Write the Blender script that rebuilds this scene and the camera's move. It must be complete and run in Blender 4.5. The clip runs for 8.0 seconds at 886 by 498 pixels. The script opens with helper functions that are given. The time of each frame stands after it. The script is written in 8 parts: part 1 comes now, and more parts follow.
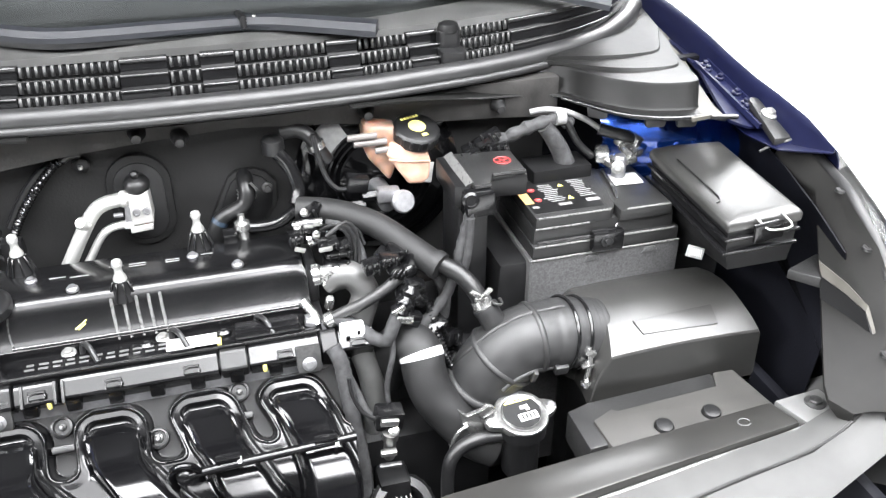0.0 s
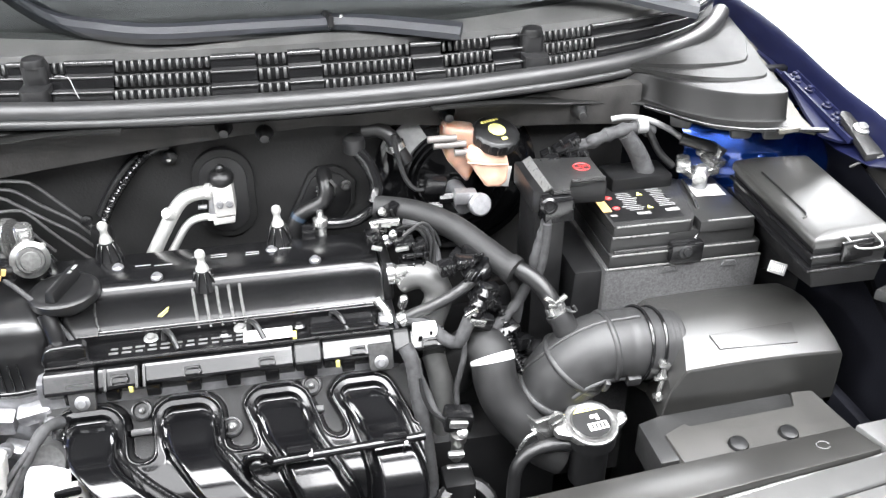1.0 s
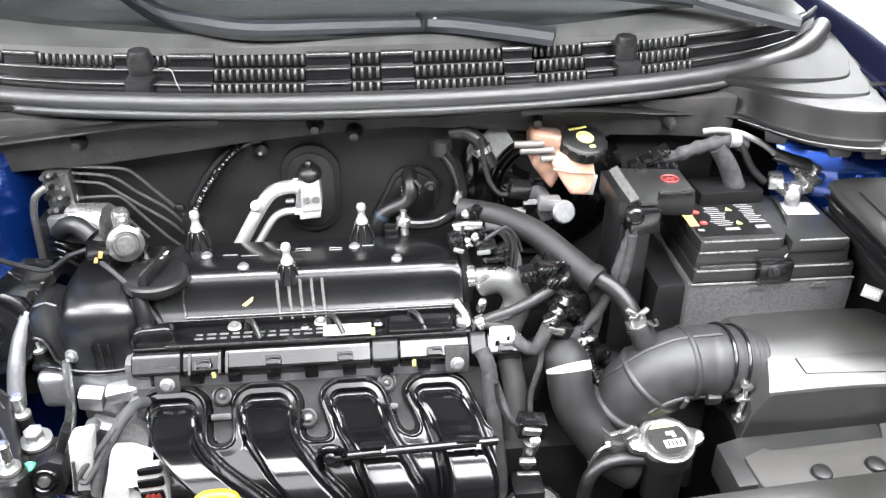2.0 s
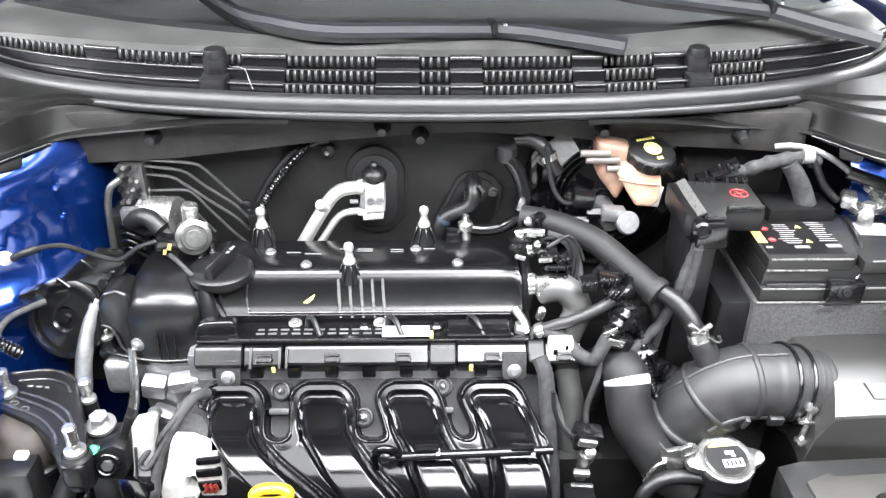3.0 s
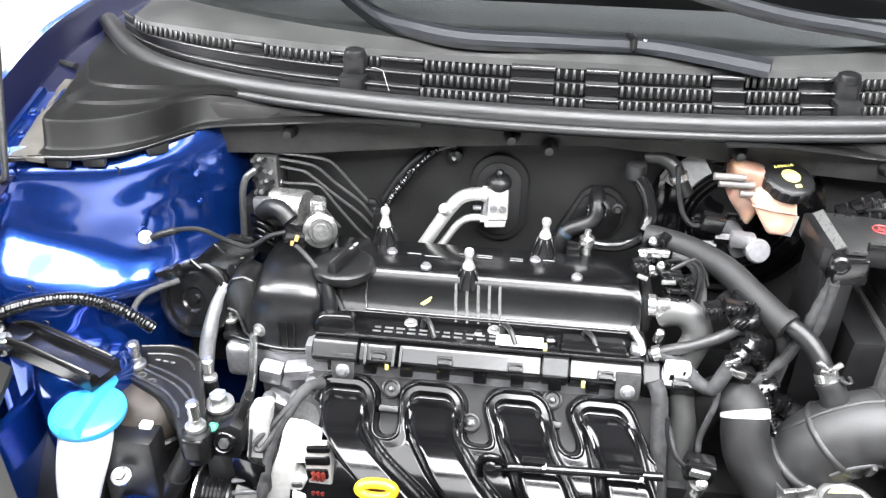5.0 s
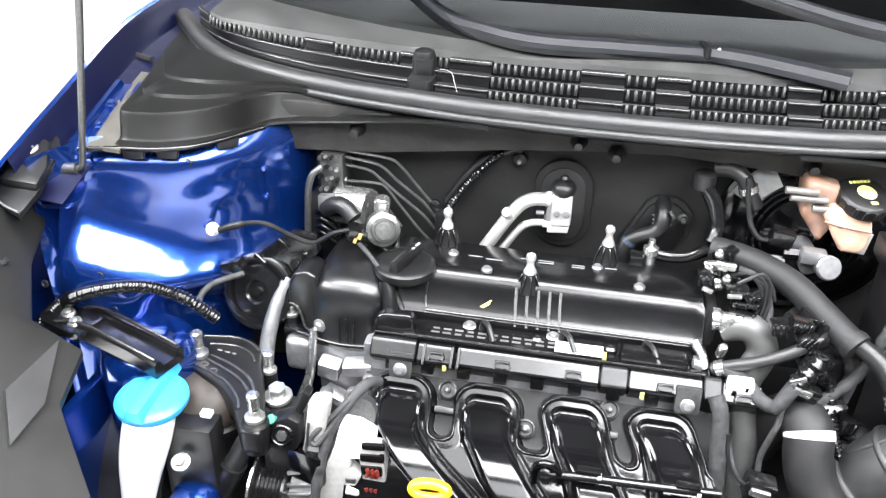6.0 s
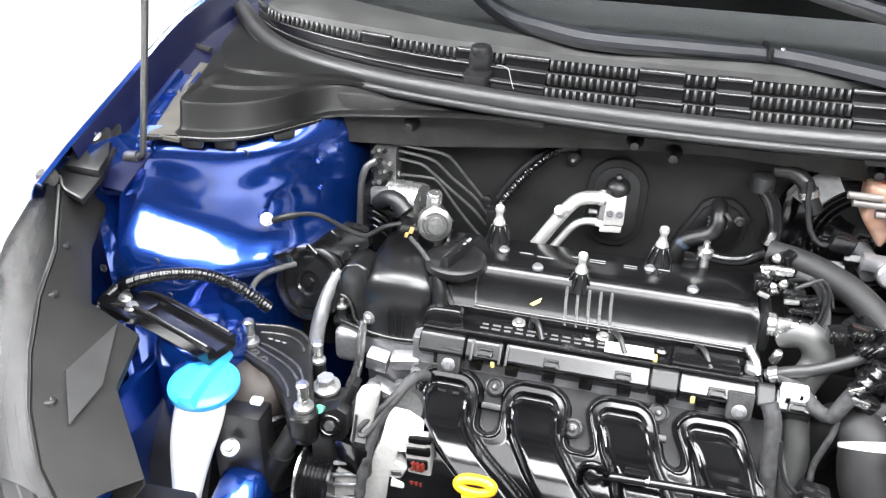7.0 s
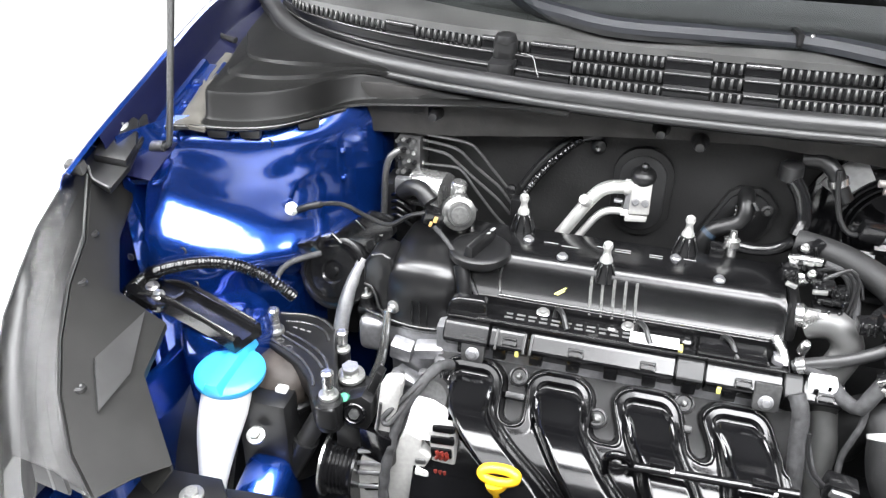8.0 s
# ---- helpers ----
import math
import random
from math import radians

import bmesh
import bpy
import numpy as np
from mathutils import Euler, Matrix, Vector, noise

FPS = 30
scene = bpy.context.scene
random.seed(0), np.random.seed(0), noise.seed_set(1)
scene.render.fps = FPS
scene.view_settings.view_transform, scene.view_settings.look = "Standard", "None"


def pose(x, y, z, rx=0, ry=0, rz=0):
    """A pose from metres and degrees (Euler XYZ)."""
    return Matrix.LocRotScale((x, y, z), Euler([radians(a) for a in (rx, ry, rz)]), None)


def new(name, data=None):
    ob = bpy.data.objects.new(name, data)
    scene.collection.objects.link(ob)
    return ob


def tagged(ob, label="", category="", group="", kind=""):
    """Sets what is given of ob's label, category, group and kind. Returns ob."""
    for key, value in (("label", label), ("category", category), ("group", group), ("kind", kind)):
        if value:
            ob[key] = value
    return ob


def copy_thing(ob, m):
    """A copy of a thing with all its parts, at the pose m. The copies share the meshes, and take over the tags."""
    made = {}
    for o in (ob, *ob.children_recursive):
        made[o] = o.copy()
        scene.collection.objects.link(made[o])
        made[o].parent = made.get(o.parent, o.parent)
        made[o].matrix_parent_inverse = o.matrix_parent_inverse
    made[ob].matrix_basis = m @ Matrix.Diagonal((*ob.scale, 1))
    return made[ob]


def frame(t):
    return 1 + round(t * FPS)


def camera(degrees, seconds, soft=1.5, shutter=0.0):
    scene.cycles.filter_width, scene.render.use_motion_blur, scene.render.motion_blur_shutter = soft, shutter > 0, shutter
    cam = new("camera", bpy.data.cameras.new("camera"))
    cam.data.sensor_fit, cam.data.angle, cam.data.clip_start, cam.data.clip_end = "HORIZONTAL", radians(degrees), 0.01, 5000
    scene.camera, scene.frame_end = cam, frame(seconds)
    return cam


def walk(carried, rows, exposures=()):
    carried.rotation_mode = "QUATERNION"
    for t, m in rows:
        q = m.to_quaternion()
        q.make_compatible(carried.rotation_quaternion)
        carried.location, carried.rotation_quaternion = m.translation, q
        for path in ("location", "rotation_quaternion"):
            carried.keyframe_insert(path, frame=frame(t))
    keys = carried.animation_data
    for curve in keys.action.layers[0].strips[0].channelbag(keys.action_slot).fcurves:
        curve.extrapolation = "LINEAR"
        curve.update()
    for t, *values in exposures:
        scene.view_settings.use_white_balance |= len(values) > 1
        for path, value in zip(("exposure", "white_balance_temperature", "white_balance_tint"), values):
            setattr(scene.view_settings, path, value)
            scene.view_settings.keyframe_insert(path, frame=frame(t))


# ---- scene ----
cam = camera(56.5, 8.0, soft=1.3)
METRES, EYE, TILT, LEAN, TURN = 0.13, 1.45, -31.0, 0.0, -16.0
ROWS = [
    (0.0, 0.0, 0.0, 0.0, -0.0, 0.0, -0.0),
    (0.5, -0.0722, -0.0097, 0.0143, 1.11, -0.0, -0.73),
    (1.0, -0.1724, -0.0156, -0.0047, 4.19, 0.12, -2.45),
    (1.5, -0.2562, -0.0282, -0.0084, 6.85, 0.09, -4.2),
    (2.0, -0.3225, -0.0396, -0.0146, 8.94, 0.03, -5.51),
    (3.5, -0.5056, -0.0847, -0.0536, 14.11, -0.07, -9.12),
    (4.0, -0.561, -0.1043, -0.0449, 15.84, -0.29, -10.35),
    (4.5, -0.6251, -0.1245, -0.0716, 17.57, -0.38, -11.45),
    (6.0, -0.8172, -0.1988, -0.0761, 23.05, -1.56, -14.78),
    (6.5, -0.873, -0.2207, -0.0832, 24.72, -2.15, -15.85),
    (7.0, -0.9191, -0.2441, -0.1039, 26.1, -2.7, -16.3),
    (7.5, -0.934, -0.2464, -0.1098, 27.21, -3.33, -16.29),
    (8.0, -0.939, -0.2463, -0.1141, 27.72, -3.87, -16.27),
]
walk(cam, [(t, pose(0, 0, EYE, TILT, LEAN, TURN) @ pose(METRES * x, METRES * y, METRES * z, 90 + pitch, roll, yaw)) for t, x, y, z, yaw, pitch, roll in ROWS],
     [(t, stops, 6250, 10) for t, stops in ((0.0, 1.65), (2.0, 1.61), (3.5, 1.74), (4.5, 1.74), (5.5, 1.70), (6.5, 1.58), (7.5, 1.41), (8.0, 1.39))])

# ---- light: a showroom with a bright floor, lit by added lamps out of view ----
world = bpy.data.worlds.new("world")
scene.world = world
world.use_nodes = True
world.node_tree.nodes["Background"].inputs[0].default_value = (0.85, 0.92, 1.0, 1)
world.node_tree.nodes["Background"].inputs[1].default_value = 0.3


def unseen_lamp(x, y, sx, sy, watts):
    data = bpy.data.lights.new("unseen_light", "AREA")
    data.shape, data.size, data.size_y, data.energy, data.color = "RECTANGLE", sx, sy, watts, (1.0, 0.985, 0.97)
    ob = new("unseen_light", data)
    ob.matrix_world = pose(x, y, 3.17)
    return ob


unseen_lamp(0.3, 0.50, 5.0, 0.85, 170)  # the bright panels above the car's front
unseen_lamp(1.15, -1.15, 2.5, 1.7, 140)
# A weak fill, added in the gap between the two front panels.
unseen_lamp(-0.80, -1.15, 1.38, 1.7, 24)
unseen_lamp(-2.35, -1.15, 1.7, 1.7, 62)
unseen_lamp(3.2, 4.2, 3.2, 3.0, 290)  # added field standing in for bright surroundings at the back corner
unseen_lamp(0.4, 3.6, 2.4, 1.2, 85)
unseen_lamp(-4.2, 3.4, 1.4, 1.2, 12)
# Side lamps, added; the left one's watts lift the right guard.
for lx, watts in ((-4.0, 190), (4.0, 20)):
    unseen_lamp(lx, -0.2, 1.0, 2.0, watts)

# ---- shaping helpers ----
def merge(target, source):
    data = bpy.data.meshes.new("temporary")
    source.to_mesh(data)
    source.free()
    target.from_mesh(data)
    bpy.data.meshes.remove(data)
    return target


def put(made, bm):
    return made if bm is None else merge(bm, made)


def finish(bm, material, name, smooth):
    bmesh.ops.recalc_face_normals(bm, faces=bm.faces)
    data = bpy.data.meshes.new(name)
    bm.to_mesh(data)
    bm.free()
    data.polygons.foreach_set("use_smooth", [True] * len(data.polygons))
    data.set_sharp_from_angle(angle=radians(smooth))
    data.materials.append(material)
    return data


def thing(name, label, category, base, group="", kind=""):
    ob = new(name)
    ob.empty_display_size = 0.05
    ob.location = base
    return tagged(ob, label, category, group, kind)


def part(name, bm, material, parent, label="", smooth=38):
    root = parent
    while root.parent:
        root = root.parent
    bm.transform(Matrix.Translation(-root.location))
    ob = new(name, finish(bm, material, name, smooth))
    ob.parent = parent
    return tagged(ob, label)


def solid(name, bm, material, label, category, base, group="", kind="", smooth=38):
    bm.transform(Matrix.Translation(-Vector(base)))
    ob = new(name, finish(bm, material, name, smooth))
    ob.location = base
    return tagged(ob, label, category, group, kind)


def place(c, rot=(0, 0, 0)):
    return pose(c[0], c[1], c[2], *rot)


def box(c, s, bevel=0.004, rot=(0, 0, 0), bm=None, seg=2, top=(1, 1), shift=(0, 0)):
    """A bevelled block; top: the top face's scale, shift: its offset."""
    b = bmesh.new()
    bmesh.ops.create_cube(b, size=1)
    for v in b.verts:
        up = v.co.z > 0
        v.co = Vector((v.co.x * s[0] * (top[0] if up else 1) + (shift[0] if up else 0),
                       v.co.y * s[1] * (top[1] if up else 1) + (shift[1] if up else 0), v.co.z * s[2]))
    if bevel:
        bmesh.ops.bevel(b, geom=b.edges[:], offset=bevel, segments=seg, profile=0.6, affect="EDGES", clamp_overlap=True)
    b.transform(place(c, rot))
    return put(b, bm)


def prism(poly, z0, z1, m=None, bevel=0.003, bm=None, seg=2):
    """A polygon in x, y drawn out from z0 to z1, its edges bevelled."""
    b = bmesh.new()
    low = [b.verts.new((x, y, z0)) for x, y in poly]
    high = [b.verts.new((x, y, z1)) for x, y in poly]
    n = len(poly)
    b.faces.new(low[::-1])
    b.faces.new(high)
    for i in range(n):
        b.faces.new((low[i], low[(i + 1) % n], high[(i + 1) % n], high[i]))
    bmesh.ops.recalc_face_normals(b, faces=b.faces)
    if bevel:
        bmesh.ops.bevel(b, geom=b.edges[:], offset=bevel, segments=seg, profile=0.6, affect="EDGES", clamp_overlap=True)
    if m is not None:
        b.transform(m)
    return put(b, bm)


def loft(loops, bm=None, caps=True, closed=True):
    b = bmesh.new()
    rows = [[b.verts.new(p) for p in loop] for loop in loops]
    n = len(rows[0])
    for a, c in zip(rows, rows[1:]):
        for i in range(n if closed else n - 1):
            j = (i + 1) % n
            b.faces.new((a[i], a[j], c[j], c[i]))
    if caps and closed:
        b.faces.new(rows[0][::-1])
        b.faces.new(rows[-1])
    bmesh.ops.recalc_face_normals(b, faces=b.faces)
    return put(b, bm)


def sheet(rows, thick=0.003, bm=None):
    """A skin over rows of points, given a thickness."""
    b = loft(rows, closed=False)
    if thick:
        b.verts.index_update()
        b.normal_update()
        n, top = len(rows[0]), list(b.verts)
        low = [b.verts.new(v.co - v.normal * thick) for v in top]
        for f in list(b.faces):
            b.faces.new([low[v.index] for v in reversed(f.verts)])
        last = len(rows) - 1
        rim = list(range(n)) + [k * n + n - 1 for k in range(1, last + 1)] + [last * n + k for k in range(n - 2, -1, -1)] + [k * n for k in range(last - 1, 0, -1)]
        for i, j in zip(rim, rim[1:] + rim[:1]):
            b.faces.new((top[i], top[j], low[j], low[i]))
    return put(b, bm)


def smooth_path(points, step=0.008):
    pts = [Vector(p) for p in points]
    if len(pts) == 2:
        n = max(2, int((pts[1] - pts[0]).length / step))
        n = min(n, 6)
        return [pts[0].lerp(pts[1], i / n) for i in range(n + 1)]
    ext = [2 * pts[0] - pts[1], *pts, 2 * pts[-1] - pts[-2]]
    out = []
    for a, p, q, d in zip(ext, ext[1:], ext[2:], ext[3:]):
        n = max(2, int((q - p).length / step))
        for i in range(n):
            t = i / n
            out.append(0.5 * (2 * p + (q - a) * t + (2 * a - 5 * p + 4 * q - d) * t * t + (3 * p - a - 3 * q + d) * t ** 3))
    out.append(pts[-1])
    return out


def tube(points, r, seg=12, bm=None, step=0.008, flat=1.0):
    """A round bar or hose along a smooth path. r: a radius, or a function of the share of the way and of the metres along it."""
    path = smooth_path(points, step)
    dist = [0.0]
    for p, q in zip(path, path[1:]):
        dist.append(dist[-1] + (q - p).length)
    ahead = (path[1] - path[0]).normalized()
    side = ahead.orthogonal().normalized()
    loops = []
    for i, p in enumerate(path):
        tangent = (path[min(i + 1, len(path) - 1)] - path[max(i - 1, 0)]).normalized()
        side = (side - tangent * side.dot(tangent)).normalized()
        other = tangent.cross(side)
        radius = r(dist[i] / dist[-1], dist[i]) if callable(r) else r
        loops.append([p + radius * (math.cos(a) * side + flat * math.sin(a) * other)
                      for a in (2 * math.pi * k / seg for k in range(seg))])
    return loft(loops, bm)


def corrugated(r, pitch=0.005, depth=0.0018):
    return lambda s, d: r + depth * math.sin(2 * math.pi * d / pitch)


def lathe(profile, m, seg=24, bm=None):
    """A turned body: (radius, height) pairs along the local z of m."""
    loops = [[m @ Vector((max(r, 1e-4) * math.cos(a), max(r, 1e-4) * math.sin(a), z))
              for a in (2 * math.pi * k / seg for k in range(seg))] for r, z in profile]
    return loft(loops, bm)


def axis(p, d, roll=0.0):
    """A pose at p whose z points along d."""
    return Matrix.Translation(p) @ Vector(d).to_track_quat("Z", "Y").to_matrix().to_4x4() @ pose(0, 0, 0, 0, 0, roll)


def hexagon(r):
    return [(r * math.cos(math.pi * k / 3), r * math.sin(math.pi * k / 3)) for k in range(6)]


def bolt_mesh(p, d=(0, 0, 1), r=0.008, h=0.007, washer=1.55, bm=None):
    m = axis(p, d)
    b = lathe([(0, -0.004), (r * washer, -0.004), (r * washer, 0.0012), (r * 1.1, 0.0026), (0, 0.0026)], m, 18)
    prism(hexagon(r), 0.002, h, m, 0.0008, b, 1)
    lathe([(0, h - 0.0012), (r * 0.55, h - 0.0006), (r * 0.5, h + 0.0003), (0, h + 0.0003)], m, 12, b)
    return put(b, bm)


def table(x, pairs):
    return float(np.interp(x, [p[0] for p in pairs], [p[1] for p in pairs]))


def ease(x, a, b):
    t = min(1.0, max(0.0, (x - a) / (b - a)))
    return t * t * (3 - 2 * t)


def rounded(w, h, r, n=4):
    """A rounded rectangle round the origin."""
    out = []
    for cx, cy, start in ((w / 2 - r, h / 2 - r, 0), (-w / 2 + r, h / 2 - r, 90), (-w / 2 + r, -h / 2 + r, 180), (w / 2 - r, -h / 2 + r, 270)):
        for k in range(n + 1):
            a = radians(start + 90 * k / n)
            out.append((cx + r * math.cos(a), cy + r * math.sin(a)))
    return out


flat = Matrix(((1, 0, 0, 0), (0, 0, -1, 0), (0, 1, 0, 0), (0, 0, 0, 1)))  # turns an outline in x and z upright


# ---- materials ----
def mat(name, colour, rough=0.5, metal=0.0, vary=0.2, grain=45.0, bump=0.08, fine=500.0, coat=0.0, rough_vary=0.12, dust=0.0, spec=0.5):
    m = bpy.data.materials.new(name)
    m.use_nodes = True
    nodes, links = m.node_tree.nodes, m.node_tree.links
    shader = nodes["Principled BSDF"]
    where = nodes.new("ShaderNodeTexCoord")
    info = nodes.new("ShaderNodeObjectInfo")
    wide, small = nodes.new("ShaderNodeTexNoise"), nodes.new("ShaderNodeTexNoise")
    wide.inputs["Scale"].default_value, wide.inputs["Detail"].default_value = grain, 6
    small.inputs["Scale"].default_value, small.inputs["Detail"].default_value = fine, 3
    for tex in (wide, small):
        links.new(where.outputs["Object"], tex.inputs["Vector"])
    ramp = nodes.new("ShaderNodeValToRGB")
    ramp.color_ramp.elements[0].position, ramp.color_ramp.elements[1].position = 0.3, 0.72
    ramp.color_ramp.elements[0].color = (*[c * (1 - vary) for c in colour], 1)
    ramp.color_ramp.elements[1].color = (*[min(1, c * (1 + vary) + dust) for c in colour], 1)
    links.new(wide.outputs["Fac"], ramp.inputs["Fac"])
    shade = nodes.new("ShaderNodeHueSaturation")
    scale = nodes.new("ShaderNodeMath")
    scale.operation = "MULTIPLY_ADD"
    scale.inputs[1].default_value, scale.inputs[2].default_value = 0.16, 0.92
    links.new(info.outputs["Random"], scale.inputs[0])
    links.new(scale.outputs[0], shade.inputs["Value"])
    links.new(ramp.outputs["Color"], shade.inputs["Color"])
    links.new(shade.outputs["Color"], shader.inputs["Base Color"])
    span = nodes.new("ShaderNodeMapRange")
    span.inputs["To Min"].default_value, span.inputs["To Max"].default_value = max(0.02, rough - rough_vary), min(1, rough + rough_vary)
    links.new(wide.outputs["Fac"], span.inputs["Value"])
    links.new(span.outputs["Result"], shader.inputs["Roughness"])
    shader.inputs["Metallic"].default_value = metal
    shader.inputs["Specular IOR Level"].default_value = spec
    shader.inputs["Coat Weight"].default_value, shader.inputs["Coat Roughness"].default_value = coat, 0.06
    if bump:
        relief = nodes.new("ShaderNodeBump")
        relief.inputs["Strength"].default_value, relief.inputs["Distance"].default_value = bump, 0.0015
        links.new(small.outputs["Fac"], relief.inputs["Height"])
        links.new(relief.outputs["Normal"], shader.inputs["Normal"])
    return m


def thin_glass(name, tint, rough, slope=0.5):
    """A thin clear sheet: what is behind shows through, and the gloss grows at a slant."""
    m = bpy.data.materials.new(name)
    m.use_nodes = True
    nodes, links = m.node_tree.nodes, m.node_tree.links
    nodes.remove(nodes["Principled BSDF"])
    clear, gloss, mix, slant = nodes.new("ShaderNodeBsdfTransparent"), nodes.new("ShaderNodeBsdfGlossy"), nodes.new("ShaderNodeMixShader"), nodes.new("ShaderNodeLayerWeight")
    clear.inputs["Color"].default_value = (*tint, 1)
    gloss.inputs["Roughness"].default_value = rough
    power, share = nodes.new("ShaderNodeMath"), nodes.new("ShaderNodeMath")
    power.operation, power.inputs[1].default_value = "POWER", 4.5
    share.operation, share.inputs[1].default_value, share.inputs[2].default_value = "MULTIPLY_ADD", slope, 0.02
    links.new(slant.outputs["Facing"], power.inputs[0])
    links.new(power.outputs[0], share.inputs[0])
    links.new(share.outputs[0], mix.inputs[0])
    links.new(clear.outputs[0], mix.inputs[1])
    links.new(gloss.outputs[0], mix.inputs[2])
    links.new(mix.outputs[0], nodes["Material Output"].inputs[0])
    return m


BLUE = mat("blue_metallic_paint", (0.005, 0.036, 0.22), 0.21, 0.8, 0.1, 900, 0.03, 1400, coat=1.0, rough_vary=0.06)
# The body's blue again, darkened: the wing's shade is put into this colour.
SHADEBLUE = mat("shaded_blue_paint", (0.0024, 0.0034, 0.018), 0.42, 0, 0.2, 60, 0.06, 900, spec=0.3)
BLUE.node_tree.nodes["Principled BSDF"].inputs["Coat IOR"].default_value = 1.55
PLASTIC = mat("black_plastic", (0.006, 0.006, 0.0063), 0.36, 0, 0.25, 30, 0.10, 900, spec=0.35)
SATIN = mat("satin_black_plastic", (0.004, 0.004, 0.0043), 0.18, 0, 0.2, 25, 0.05, 1200, rough_vary=0.05, spec=0.55)
GLOSS = mat("gloss_black_plastic", (0.0025, 0.0025, 0.0028), 0.14, 0, 0.2, 20, 0.015, 700, coat=0.25, rough_vary=0.05, spec=0.36)
GRAINED = mat("grained_dark_plastic", (0.013, 0.013, 0.013), 0.34, 0, 0.2, 18, 0.25, 1500, rough_vary=0.08, dust=0.0008, spec=0.55)
PAD = mat("black_insulation_pad", (0.009, 0.009, 0.009), 0.7, 0, 0.3, 14, 0.35, 260, dust=0.0008, spec=0.3)
RUBBER = mat("black_rubber", (0.007, 0.007, 0.0073), 0.38, 0, 0.3, 30, 0.12, 500, dust=0.002, spec=0.4)
HOSE = mat("dusty_rubber_hose", (0.013, 0.013, 0.0134), 0.48, 0, 0.25, 40, 0.2, 700, dust=0.0015, spec=0.42)
ELBOW = mat("matt_grey_elbow_rubber", (0.016, 0.016, 0.0163), 0.5, 0, 0.25, 40, 0.2, 700, dust=0.003, spec=0.45)
FOAM = mat("dark_foam_sleeve", (0.010, 0.010, 0.0102), 0.55, 0, 0.25, 40, 0.3, 600, spec=0.3)
HORN = mat("pale_translucent_horn", (0.10, 0.092, 0.087), 0.4, 0, 0.2, 40, 0.03, 500)
TAPE = mat("cloth_harness_tape", (0.03, 0.03, 0.031), 0.68, 0, 0.4, 90, 0.5, 500, dust=0.005, spec=0.25)
CASE = mat("speckled_battery_case", (0.036, 0.036, 0.0365), 0.5, 0, 0.3, 330, 0.2, 900, dust=0.012, spec=0.35)
ALLOY = mat("cast_aluminium", (0.31, 0.31, 0.32), 0.40, 0.85, 0.15, 120, 0.3, 420)
WHITEALLOY = mat("pale_cast_aluminium", (0.34, 0.336, 0.325), 0.5, 0.2, 0.12, 120, 0.3, 420)
BAREALU = mat("bare_aluminium_pipe", (0.58, 0.58, 0.56), 0.36, 0.75, 0.06, 60, 0.05, 700)
STEEL = mat("bright_zinc_steel", (0.56, 0.56, 0.55), 0.27, 0.95, 0.05, 40, 0.0, 700, rough_vary=0.02)
WHITE = mat("white_plastic", (0.66, 0.67, 0.66), 0.4, 0, 0.05, 20, 0.04, 500)
PAPER = mat("white_label_paper", (0.42, 0.42, 0.41), 0.6, 0, 0.06, 60, 0.04, 500)
CYAN = mat("cyan_blue_plastic", (0.035, 0.28, 0.55), 0.38, 0, 0.08, 30, 0.04, 600)
YELLOW = mat("yellow_plastic", (0.65, 0.38, 0.012), 0.35, 0, 0.1, 40, 0.04, 600)
LIME = mat("yellow_paint_mark", (0.55, 0.50, 0.14), 0.5, 0, 0.15, 200, 0.05, 900)
AMBER = mat("orange_label", (0.42, 0.27, 0.10), 0.5, 0, 0.1, 90, 0.03, 900)
RED = mat("red_print", (0.33, 0.03, 0.03), 0.5, 0, 0.1, 90, 0.03, 900)
COPPER = mat("red_copper_winding", (0.20, 0.03, 0.022), 0.35, 0.6, 0.3, 300, 0.3, 900)
GREY = mat("grey_print", (0.16, 0.16, 0.16), 0.5, 0, 0.2, 90, 0.03, 900)
ZINC = mat("dull_zinc_bolt", (0.40, 0.40, 0.39), 0.36, 0.9, 0.15, 300, 0.05, 900, rough_vary=0.08)
CAPSTEEL = mat("worn_pressed_steel", (0.21, 0.21, 0.205), 0.33, 0.9, 0.2, 200, 0.08, 800, rough_vary=0.1)
DARKSTEEL = mat("dark_phosphated_steel", (0.10, 0.10, 0.10), 0.4, 0.8, 0.2, 200, 0.1, 700)
MILKY = mat("milky_reservoir_plastic", (0.42, 0.262, 0.190), 0.35, 0, 0.3, 40, 0.03, 500)
EMBOSS = mat("worn_raised_lettering", (0.07, 0.07, 0.07), 0.4, 0, 0.2, 90, 0.03, 900)
PRINT = mat("pale_print", (0.17, 0.17, 0.17), 0.5, 0, 0.2, 90, 0.03, 900)
TANK = mat("translucent_reservoir_plastic", (0.27, 0.165, 0.12), 0.35, 0, 0.4, 34, 0.03, 500)
TANK.node_tree.nodes["Principled BSDF"].inputs["Subsurface Weight"].default_value = 0.6
TANK.node_tree.nodes["Principled BSDF"].inputs["Subsurface Radius"].default_value = (0.02, 0.009, 0.004)
GLASS = thin_glass("windscreen_glass", (0.62, 0.64, 0.64), 0.02, 0.42)
LENS = thin_glass("clear_headlight_lens", (0.36, 0.36, 0.36), 0.3, 0.02)
DOME = mat("satin_moulded_cover", (0.004, 0.004, 0.0043), 0.3, 0, 0.2, 25, 0.03, 900, rough_vary=0.03, spec=0.6)
VALVE = mat("satin_cover_moulding", (0.004, 0.004, 0.0043), 0.21, 0, 0.2, 25, 0.04, 1200, rough_vary=0.04, spec=0.5)
